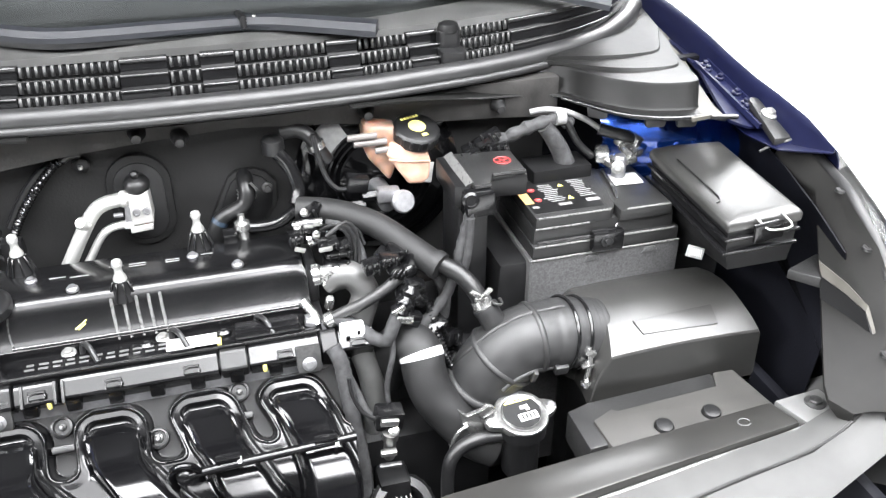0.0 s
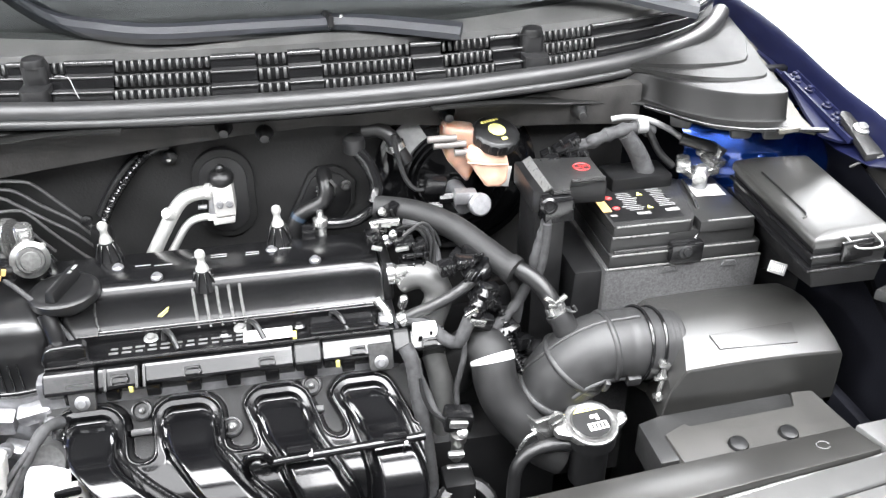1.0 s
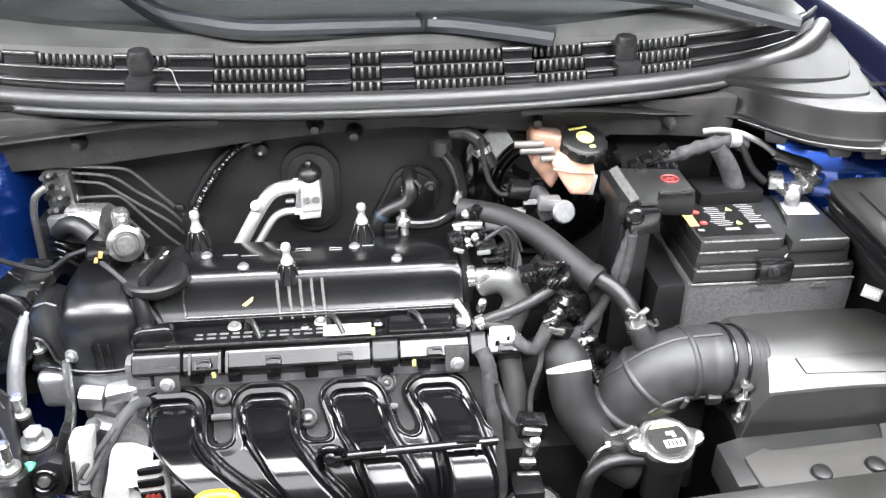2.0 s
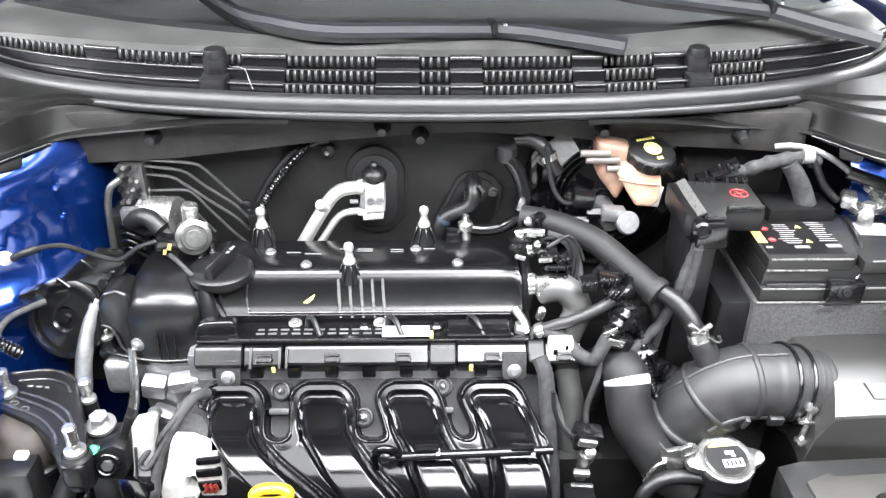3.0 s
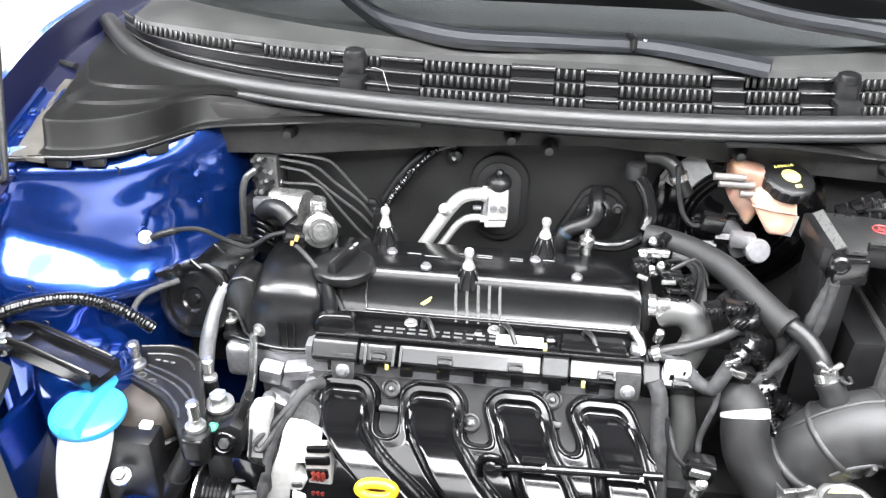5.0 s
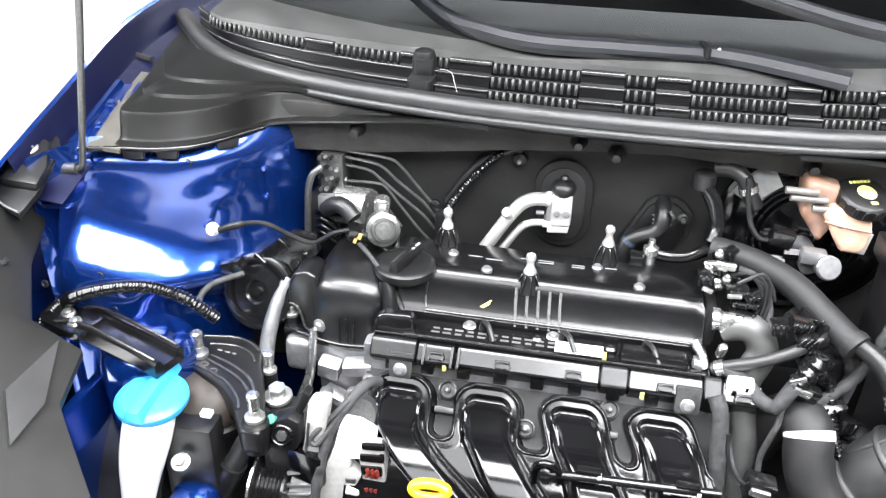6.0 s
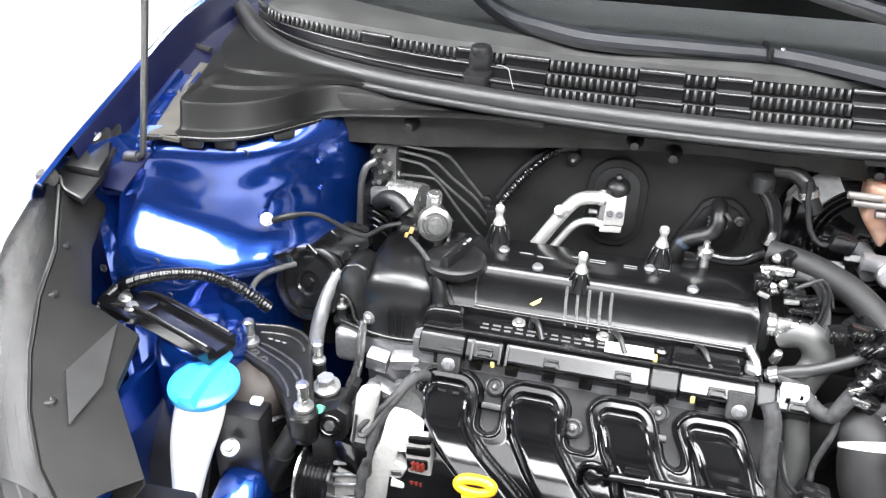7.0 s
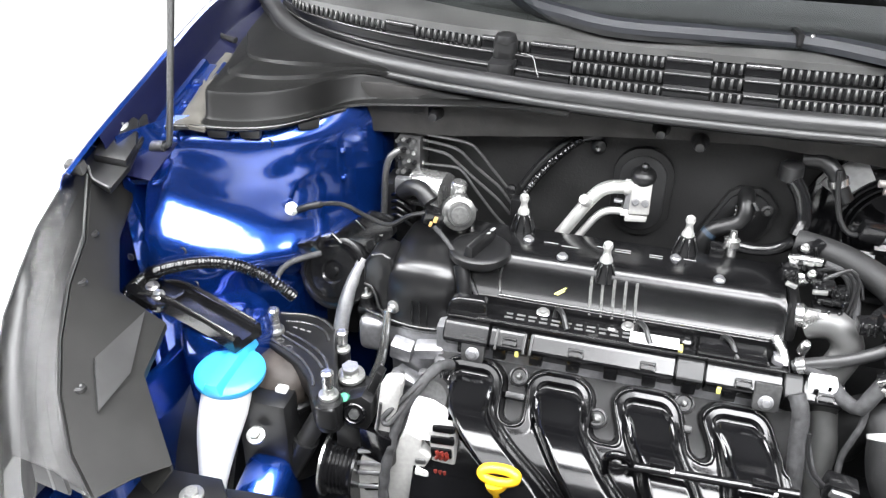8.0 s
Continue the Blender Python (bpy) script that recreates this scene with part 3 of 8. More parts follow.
# side covers that sweep down beside the towers
FRONT = ((0.790, 1.160), (0.774, 1.090), (0.767, 1.058), (0.756, 1.046), (0.725, 1.047), (0.690, 1.056), (0.655, 1.076), (0.625, 1.106), (0.607, 1.133), (0.590, 1.163), (0.562, 1.188), (0.51, 1.195), (0.43, 1.187), (0.33, 1.172), (0.22, 1.155))
for s in (-1, 1):
    front = smooth_path([(CX + s * d, y + (0.026 * ease(d, 0.35, 0.6) if s > 0 else 0), 0) for d, y in FRONT], 0.010)
    n = len(front)
    cover = []
    profile = ((-0.022, -0.046, 0), (-0.020, -0.042, 0), (-0.004, -0.041, 0), (0.0, -0.037, 0), (0.007, -0.004, 0), (0.010, 0.0, 0), (0.010, 0.0006, 0.03), (0, 0.002, 0.26), (0, 0.008, 0.275), (0, 0.009, 0.50), (0, 0.015, 0.515), (0, 0.016, 0.98))
    for dy, dz, share in profile:
        row = []
        for k, p in enumerate(front):
            f = k / (n - 1)
            out = abs(p.x - CX)
            d_back = 0.872 - (0.872 - 0.24) * f
            bx, by = CX + s * d_back, table(d_back, SEAL_Y) - 0.008
            base_z = 1.012 - 0.004 * ease(f, 0.4, 0.7)
            low = 1 - 0.96 * ease(f, 0.42, 0.98)
            x = p.x + (bx - p.x) * share
            y = p.y + dy + (by - p.y) * share
            step = dz * low if share == 0 else dz * (0.45 + 0.55 * ease(f, 0.12, 0.35)) * (1 - ease(f, 0.45, 0.95))
            row.append((x, y, base_z + step))
        cover.append(row)
    part("side_cover", sheet(cover, 0.003), COVER, cowl, "satin black plastic cowl end cover")
    # a pale metal ledge beside the cover
    rows = [[(CX + s * d0, y, z), (CX + s * (d0 + w * 0.5), y, z + 0.002), (CX + s * (d0 + w), y, z - 0.006)] for d0, w, y, z in ((d - (0.012 if s > 0 else 0), w, y + (0.028 if s > 0 else 0), z) for d, w, y, z in ((0.745, 0.062, 1.012, 0.968), (0.758, 0.054, 1.06, 0.971), (0.782, 0.048, 1.14, 0.980), (0.822, 0.040, 1.25, 0.990), (0.858, 0.030, 1.34, 0.996), (0.885, 0.02, 1.43, 1.0)))]
    part("side_ledge", sheet(rows, 0.006), LEDGE, cowl, "pale grey ledge beside the cover")
    rows = [[(CX + s * (d0 + w - 0.006), y, z - 0.010), (CX + s * (d0 + w + 0.03), y, z - 0.024), (CX + s * (0.905 if s < 0 else 0.872), y, z - 0.030)] for d0, w, y, z in ((0.735, 0.065, 1.03, 0.972), (0.755, 0.060, 1.10, 0.982), (0.795, 0.050, 1.20, 0.993), (0.82, 0.036, 1.30, 1.003), (0.84, 0.02, 1.42, 1.01), (0.85, 0.02, 1.60, 1.02))]
    # The right gutter takes the shaded copy of the blue.
    part("wing_gutter", sheet(rows, 0.004), BLUE if s < 0 else SHADEBLUE, car, "dark blue gutter behind the wing edge")
    part("lip", tube([(CX + s * d, y + (0.026 if s > 0 else 0), z) for d, y, z in ((0.808, 1.006, 0.966), (0.75, 1.022, 0.966), (0.70, 1.030, 0.966), (0.655, 1.052, 0.966), (0.625, 1.084, 0.966), (0.60, 1.118, 0.967), (0.575, 1.150, 0.968))], 0.0042, 10), SATIN, cowl, "black sealing lip")
    for d in (0.735, 0.687, 0.617):
        y = float(np.interp(d, (0.60, 0.625, 0.655, 0.70, 0.75), (1.118, 1.084, 1.052, 1.030, 1.022))) + (0.026 if s > 0 else 0)
        part("clip_tooth", box((CX + s * d, y + 0.008, 0.957), (0.030, 0.012, 0.018), 0.004, (0, 0, s * (-8 if d > 0.65 else -40)), top=(1.25, 1)), RUBBER, cowl)

seal_path = [(CX + d, table(abs(d), SEAL_Y) - 0.002, 1.022 + 0.012 * ease(abs(d), 0.7, 0.88)) for d in np.linspace(-0.875, 0.835, 40)]
seal = thing("hood_seal", "curved black rubber bonnet seal along the cowl", "seal", (CX, 1.16, 1.0))
part("bulb", tube([(x, y, z + 0.002) for x, y, z in seal_path], 0.0160, 18, step=0.02), SEAL, seal, "hollow rubber bulb")
part("lip", tube([(x, y - 0.014, z - 0.010) for x, y, z in seal_path], 0.007, 10, None, 0.02), SEAL, seal)
for side, (x, y, z) in (("a", seal_path[0]), ("b", seal_path[-1])):
    part("end_plug", lathe([(0, -0.01), (0.0165, -0.01), (0.0165, 0.004), (0.011, 0.008), (0, 0.008)], axis((x, y, z), (0.6 if side == "b" else -0.6, 0.8, 0)), 16), SEAL, seal)

# ---- wipers ----
def strap(points, width, height, step=0.01):
    """A flat bar with rounded edges along a path, level across."""
    path = smooth_path(points, step)
    loops = []
    for i, p in enumerate(path):
        along = (path[min(i + 1, len(path) - 1)] - path[max(i - 1, 0)]).normalized()
        side = along.cross(Vector((0, 0, 1))).normalized()
        up = side.cross(along)
        f = i / (len(path) - 1)
        w = width(f) if callable(width) else width
        loops.append([p + side * x + up * y for x, y in ((-w / 2, -height / 2), (-w / 2, 0.0), (-w * 0.30, height / 2), (w * 0.30, height / 2), (w / 2, 0.0), (w / 2, -height / 2))])
    return loft(loops)


def wiper(arm, blade, joint):
    w = thing("wiper_arm", "dark grey windscreen wiper arm lying on the cowl", "wiper", arm[0], "wipers")
    part("arm", strap(arm, lambda f: 0.046 - 0.010 * f, 0.018), WIPER, w, "satin dark grey arm", 20)
    part("link", strap(blade, lambda f: 0.042 - 0.020 * f, 0.016), WIPER, w, "satin dark grey blade carrier", 20)
    part("rubber", strap([(x, y - 0.012, z - 0.010) for x, y, z in blade], 0.010, 0.012), RUBBER, w)
    part("joint", box(joint, (0.010, 0.040, 0.020), 0.004, (0, 0, 10)), PLASTIC, w)
    part("rivet", lathe([(0, 0), (0.004, 0), (0.003, 0.003), (0, 0.0035)], pose(joint[0] + 0.020, joint[1] - 0.006, joint[2] + 0.004), 12), STEEL, w)
    return w


wiper([(0.25, 1.238, 1.090), (0.19, 1.258, 1.094), (0.11, 1.285, 1.098), (0.05, 1.294, 1.100)], [(0.05, 1.294, 1.100), (-0.08, 1.284, 1.102), (-0.20, 1.276, 1.104), (-0.28, 1.30, 1.108), (-0.37, 1.368, 1.112), (-0.50, 1.50, 1.16)], (0.05, 1.290, 1.104))
wiper([(0.66, 1.275, 1.090), (0.58, 1.312, 1.104), (0.50, 1.345, 1.120)], [(0.50, 1.345, 1.120), (0.40, 1.352, 1.130), (0.28, 1.368, 1.142), (0.14, 1.400, 1.168), (0.0, 1.44, 1.196)], (0.50, 1.342, 1.126))

# ---- the engine ----
engine = thing("engine", "transverse petrol engine under a black plastic cover", "engine", (-0.15, 1.05, 0.215))
part("engine_block", box((-0.15, 1.08, 0.46), (0.52, 0.20, 0.49), 0.012), ALLOY, engine, "cast aluminium block")
# the rocker cover: back edge, flat top, round front edge, front face, foot
COVER = ((1.165, 0.70), (1.163, 0.785), (1.158, 0.797), (1.150, 0.801), (1.085, 0.798), (1.072, 0.794), (1.064, 0.786), (1.060, 0.775), (1.044, 0.748), (1.039, 0.742), (1.034, 0.738), (1.030, 0.70))
loops = []
for x, grow in ((-0.40, -0.008), (-0.396, -0.002), (-0.39, 0), (0.076, 0), (0.086, -0.003), (0.090, -0.010)):
    loops.append([(x, y + (grow if y < 1.1 else -grow), z + grow * (z > 0.71)) for y, z in COVER])
cover = part("valve_cover", loft(loops), VALVE, engine, "satin black plastic valve cover", 30)
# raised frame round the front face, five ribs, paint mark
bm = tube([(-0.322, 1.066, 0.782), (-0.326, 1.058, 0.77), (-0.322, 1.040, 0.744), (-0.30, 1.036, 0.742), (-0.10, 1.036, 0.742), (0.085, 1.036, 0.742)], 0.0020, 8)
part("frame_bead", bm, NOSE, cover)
# The ribs' highlight is put into their pale colour.
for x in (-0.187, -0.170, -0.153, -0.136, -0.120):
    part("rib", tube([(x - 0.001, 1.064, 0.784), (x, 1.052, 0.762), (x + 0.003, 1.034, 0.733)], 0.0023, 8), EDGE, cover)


def bars(parent, m, spots, material=None, name="print"):
    """Flat printed or embossed bars in the plane of m: x, y, width, height."""
    for x, y, w, h in spots:
        b = box((0, 0, 0), (w, h, 0.0012), 0.0003, bm=None, seg=1)
        b.transform(m @ Matrix.Translation((x, y, 0)))
        part(name, b, material or GREY, parent)


face = axis((-0.231, 1.0484, 0.757), (0, -0.86, 0.5), 180)
bars(cover, face @ pose(0, 0, 0, 0, 0, 36), ((0.001, 0.0018, 0.014, 0.0020), (0, -0.0012, 0.020, 0.0022)), LIME, "paint_mark")
bars(cover, pose(-0.20, 1.118, 0.8008), ((-0.06, -0.004, 0.022, 0.002), (-0.03, -0.008, 0.026, 0.002), (0.02, 0.006, 0.02, 0.002), (0.05, 0.0, 0.024, 0.002), (0.05, 0.006, 0.024, 0.002), (0.10, 0.004, 0.02, 0.002), (0.10, -0.002, 0.02, 0.002), (0.15, 0.006, 0.018, 0.002)), GREY, "embossing")
for x, y in ((-0.296, 1.117), (-0.237, 1.080), (-0.071, 1.125), (-0.007, 1.083)):
    part("nut", lathe([(0, -0.003), (0.0085, -0.003), (0.0085, 0.001), (0.0055, 0.003), (0.005, 0.005), (0, 0.0055)], pose(x, y, 0.800), 16), ALLOY, cover)


def ball_stud(p):
    """A bright ball pin in a black ribbed socket."""
    stud = thing("ball_stud", "bright metal ball stud in a black ribbed plastic socket", "ball stud", p, "ball studs on the valve cover")
    x, y, z = p
    socket = part("socket", lathe([(0, 0), (0.019, 0), (0.0175, 0.005), (0.012, 0.020), (0.0092, 0.032), (0, 0.032)], pose(x, y, z), 20), PLASTIC, stud)
    for k in range(8):
        a = math.pi * k / 4 + 0.3
        part("fin", box((x + 0.0155 * math.cos(a), y + 0.0155 * math.sin(a), z + 0.015), (0.013, 0.0028, 0.030), 0.001, (0, 0, math.degrees(a)), top=(0.35, 1), shift=(-0.005, 0), seg=1), SATIN, socket)
    part("pin", lathe([(0, 0.026), (0.0095, 0.026), (0.0095, 0.034), (0.0062, 0.041), (0.0050, 0.049), (0.0064, 0.052), (0.0078, 0.0565), (0.0064, 0.062), (0.0025, 0.0645), (0, 0.065)], pose(x, y, z), 18), BAREALU, stud)
    return stud


first = ball_stud((-0.171, 1.075, 0.776))
for p in ((-0.312, 1.148, 0.798), (-0.058, 1.150, 0.798)):
    copy_thing(first, pose(*p))
small = copy_thing(first, pose(-0.405, 1.160, 0.790))
small.scale = (0.75, 0.75, 0.62)

# oil filler cap
oil = thing("oil_cap", "round black plastic oil filler cap with a raised grip", "cap", (-0.363, 1.068, 0.788))
part("disc", lathe([(0, -0.014), (0.030, -0.014), (0.034, -0.002), (0.047, 0.0), (0.048, 0.004), (0.048, 0.012), (0.045, 0.015), (0.038, 0.016), (0.0, 0.014)], pose(-0.363, 1.068, 0.788), 36), PLASTIC, oil)
part("grip", box((-0.363, 1.068, 0.810), (0.018, 0.080, 0.020), 0.005, (0, 0, -16), top=(0.7, 0.9)), PLASTIC, oil)
bars(oil, pose(-0.352, 1.086, 0.8205, 0, 0, -16), ((0, 0.01, 0.005, 0.012), (0, -0.004, 0.005, 0.006)), GREY)

# coil shelf in front of the cover
part("coil_shelf", box((-0.135, 1.011, 0.702), (0.47, 0.046, 0.044), 0.004), SATIN, engine, "black plastic coil shelf")
part("shelf_tray", box((-0.215, 1.004, 0.7250), (0.262, 0.040, 0.008), 0.003), SATIN, engine, "raised black plastic tray")
part("shelf_lip", tube([(-0.345, 0.986, 0.7275), (-0.2, 0.986, 0.7275), (-0.115, 0.986, 0.7275)], 0.0022, 8), NOSE, engine)
# raised lettering, too worn to read
bars(engine, pose(0, 1.008, 0.7296), [(-0.300 + 0.0175 * k, 0.001 - 0.010 * row, 0.0125 - 0.003 * ((k + row) % 3 == 0), 0.0042) for k in range(11) for row in (0, 1)], EMBOSS, "embossing")
for x in (-0.355, -0.148, -0.04, 0.085):
    part("shelf_post", lathe([(0, 0), (0.011, 0), (0.011, 0.008), (0.007, 0.011), (0.006, 0.008), (0, 0.008)], pose(x, 1.018, 0.722), 18), SATIN, engine)
part("shelf_label", box((-0.0855, 1.0025, 0.7302), (0.070, 0.026, 0.0015), 0.0004), PAPER, engine, "white paper label")
part("shelf_box", box((0.022, 1.008, 0.730), (0.098, 0.036, 0.018), 0.005, top=(0.94, 0.8)), SATIN, engine, "black plastic coil connector")
for x in (-0.252, -0.125):
    bolt((x, 1.026, 0.729), (0, -0.2, 1), 0.0065, engine, "shelf_bolt")
for x in (-0.305, -0.048):
    part("lock_tab", box((x, 1.000, 0.7255), (0.006, 0.016, 0.004), 0.001), LIME, engine, "pale yellow locking tab")
for x in (-0.225, -0.105, 0.015):
    part("coil_lead", tube([(x - 0.008, 1.020, 0.728), (x - 0.006, 1.024, 0.742), (x + 0.004, 1.010, 0.744), (x + 0.014, 0.992, 0.730)], 0.004, 8), RUBBER, engine)

# wiring duct along the front
duct = thing("wiring_duct", "long black plastic wiring duct across the engine", "wiring duct", (-0.14, 0.975, 0.664))
def duct_piece(name, x0, x1, material, tilt=-46, grow=0.0, drop=0.0, label=""):
    """A length of the duct: a sloping face over a flat foot, with a small top lip."""
    ca, sa = math.cos(radians(tilt)), math.sin(radians(tilt))
    section = [(-0.024, -0.012), (-0.024, 0.018), (-0.0215, 0.0245), (-0.016, 0.0262), (0.010, 0.0262), (0.0150, 0.0248), (0.0180, 0.0216), (0.0190, 0.0180), (0.0190, -0.0020), (0.0182, -0.0050), (0.0150, -0.0066)]
    loops = []
    for x, inset in ((x0, 0.003), (x0 + 0.002, 0.0), (x1 - 0.002, 0.0), (x1, 0.003)):
        loops.append([(x, 0.976 + (u * ca - v * sa) * (1 + grow), 0.693 - drop + (u * sa + v * ca) * (1 + grow)) for u, v in ((u - math.copysign(inset, u) * 0.5, v - math.copysign(inset, v)) for u, v in ((-q, w) for q, w in section))])
    return part(name, loft(loops), material, duct, label, 12)


duct_piece("end_piece", -0.392, -0.322, SATIN, -38, 0.06)
part("end_ear", prism([(-0.394, 0.690), (-0.395, 0.735), (-0.389, 0.748), (-0.378, 0.754), (-0.338, 0.756), (-0.332, 0.748), (-0.331, 0.690)], -1.010, -0.992, flat, 0.006, seg=3), SATIN, duct, "raised black end ear")
duct_piece("duct_body", -0.321, -0.264, DUCT, -39)
duct_piece("duct_body", -0.262, -0.052, DUCT, -45)
duct_piece("tape_wrap", -0.051, -0.012, RUBBER, -45, 0.03, label="dull black tape round the duct")
duct_piece("duct_body", -0.011, 0.092, DUCT, -46)
duct_piece("joint_cover", 0.093, 0.118, PLASTIC, -52, 0.16)
duct_piece("end_cover", 0.118, 0.172, DUCT, -46, 0.04)
part("top_line", tube([(-0.39, 0.9860, 0.7255), (-0.1, 0.9860, 0.7258), (0.09, 0.9860, 0.7262)], 0.0016, 8), NOSE, duct)
for x in (-0.291, -0.193, -0.090, 0.040, 0.146):
    clip = part("clip", box((x, 0.9635, 0.7118), (0.022, 0.003, 0.012), 0.001, (-46, 0, 0), seg=1), PLASTIC, duct)
    part("catch", tube([(x - 0.010, 0.957, 0.707), (x - 0.009, 0.963, 0.714), (x + 0.010, 0.963, 0.714), (x + 0.010, 0.958, 0.709), (x + 0.003, 0.958, 0.709)], 0.0013, 6, step=0.004), SATIN, clip)
for x in (-0.310, -0.268, -0.258):
    part("duct_seam", box((x, 0.9636, 0.7116), (0.004, 0.004, 0.032), 0.0015, (-46, 0, 0)), RUBBER, duct)
for x in (-0.278, 0.010):
    part("duct_tab", box((x, 0.962, 0.694), (0.006, 0.006, 0.012), 0.0015), LIME, duct, "yellow plastic pin")
for x in np.linspace(-0.36, 0.08, 9):  # feet under the duct
    part("foot", box((x, 0.972, 0.684), (0.020, 0.014, 0.022), 0.003), SATIN, duct)
for x, z in ((-0.344, 0.678), (0.073, 0.686)):
    lug = part("mounting_lug", prism([(-0.016, -0.020), (0.016, -0.020), (0.018, -0.010), (0.018, 0.022), (-0.018, 0.022), (-0.018, -0.010)], -0.004, 0.004, axis((x, 0.961, z + 0.010), (0, -1, 0.25)), 0.0025), DARKSTEEL, duct)
    bolt((x, 0.9560, z + 0.005), (0, -1, 0.35), 0.0068, lug, material=ALLOY)

# ---- intake manifold ----
manifold = thing("intake_manifold", "gloss black plastic intake manifold with four curved runners", "intake manifold", (-0.14, 0.9, 0.40))
SLOPE = ((0.0, 0.962, 0.672), (0.03, 0.945, 0.650), (0.07, 0.918, 0.618), (0.11, 0.889, 0.588), (0.15, 0.862, 0.556), (0.19, 0.840, 0.522), (0.25, 0.812, 0.468), (0.33, 0.785, 0.390))
fine = smooth_path([(a, b, c) for a, b, c in ((-0.03, 0.979, 0.694),) + SLOPE], 0.006)
FINE_S, FINE_Y, FINE_Z = (np.array([p[k] for p in fine]) for k in range(3))
FINE_A = np.arctan2(np.gradient(FINE_Z), np.gradient(FINE_Y))
FINE_A = np.convolve(np.pad(np.where(FINE_A > 0, FINE_A - 2 * math.pi, FINE_A), 6, mode="edge"), np.ones(13) / 13, "valid")


def on_slope(s, out=0.0):
    """A point over the slope of the manifold, in y and z: s metres down it and out metres off it."""
    a = np.interp(s, FINE_S, FINE_A)
    return np.interp(s, FINE_S, FINE_Y) + out * np.sin(a), np.interp(s, FINE_S, FINE_Z) - out * np.cos(a)


RUNNERS = (((0, -0.342), (0.03, -0.339), (0.06, -0.340), (0.08, -0.333), (0.11, -0.306), (0.135, -0.275), (0.16, -0.245), (0.22, -0.185), (0.33, -0.12)),
           ((0, -0.210), (0.03, -0.208), (0.06, -0.205), (0.08, -0.199), (0.11, -0.178), (0.135, -0.158), (0.16, -0.135), (0.22, -0.095), (0.33, -0.06)),
           ((0, -0.083), (0.03, -0.081), (0.06, -0.071), (0.08, -0.064), (0.11, -0.047), (0.135, -0.036), (0.16, -0.024), (0.22, -0.015), (0.33, -0.02)),
           ((0, 0.040), (0.03, 0.043), (0.06, 0.057), (0.08, 0.064), (0.11, 0.073), (0.135, 0.080), (0.16, 0.082), (0.22, 0.075), (0.33, 0.05)))


def eased(x, a, b):
    t = np.clip((x - a) / (b - a), 0, 1)
    return t * t * (3 - 2 * t)


def bow(x, s, centre, half, top, corner):
    """How deep a point lies inside a round-headed band that runs down the slope."""
    dx, ds = np.abs(x - centre) - (half - corner), top + corner - s
    return corner - np.minimum(np.maximum(dx, ds), 0) - np.hypot(np.maximum(dx, 0), np.maximum(ds, 0))


def blended(a, b, k):
    h = np.maximum(k - np.abs(a - b), 0) / k
    return np.maximum(a, b) + h * h * k / 4


mx, ms = np.meshgrid(np.linspace(-0.402, 0.122, 400), np.linspace(-0.014, 0.33, 250))
centres = []
for path in RUNNERS:
    line = smooth_path([(s, x, 0) for s, x in path], 0.004)
    centres.append(np.interp(ms, [p.x for p in line], [p.y for p in line]))
heads = [bow(mx, ms, np.interp(ms, (0, 0.05), (c[10, 0], c[46, 0])) if k < 2 else c, 0.0500 + 0.016 * eased(ms, 0.075, 0.13), 0.001, 0.034) for k, c in enumerate(centres)]
inside = blended(np.minimum(ms - 0.085, np.minimum(mx + 0.384 - 0.6 * np.maximum(ms - 0.10, 0), 0.118 - mx)), heads[0], 0.016)
for head in heads[1:]:
    inside = blended(inside, head, 0.016)
low = eased(ms, 0.070, 0.095)  # the rim fades where the moulding becomes one web
height = np.interp(inside, (-0.004, -0.0015, 0.0, 0.0014, 0.0026, 0.0038, 0.0052, 0.0068, 0.016, 0.018), (-0.022, -0.020, -0.006, 0.0016, 0.0026, 0.0022, 0.0008, 0.0008, 0.0016, 0.0012))
height -= 0.006 * eased(inside, 0.0160, 0.021) * (1 - low)
tubes = [bow(mx, ms, c, 0.0335 + 0.005 * eased(ms, 0.08, 0.17), 0.029, 0.017) for c in centres]
rise = np.interp(ms, (0.024, 0.030, 0.050, 0.070, 0.090, 0.110, 0.130, 0.15, 0.19, 0.25, 0.33), (0.0, 0.0045, 0.0180, 0.0300, 0.0405, 0.0490, 0.0545, 0.0570, 0.0565, 0.052, 0.046))
kernel = np.hanning(23) / np.hanning(23).sum()
rise = np.repeat(np.convolve(np.pad(rise[:, 0], 11, mode="edge"), kernel, "valid")[:, None], mx.shape[1], 1)
lift = np.zeros_like(mx)
for tube_in in tubes:
    t = np.clip((tube_in + 0.002) / 0.0145, 0, 1)
    lift = np.maximum(lift, rise * np.sqrt(1 - (1 - t) ** 2))
    height -= 0.003 * np.exp(-((tube_in + 0.0045) / 0.0035) ** 2) * eased(inside, 0.004, 0.010) * eased(ms, 0.04, 0.07)
height += 0.006 * eased(ms, 0.078, 0.14) * (inside > 0)
my, mz = on_slope(ms, height + lift)
owner = np.argmax(np.array(heads), axis=0)
zone = np.where(inside < -0.003, 0, np.where((inside < 0.0185) & (ms < 0.088), 1, 2))
zone = np.where(np.max(np.array(tubes), axis=0) > -0.0025, 3, zone)


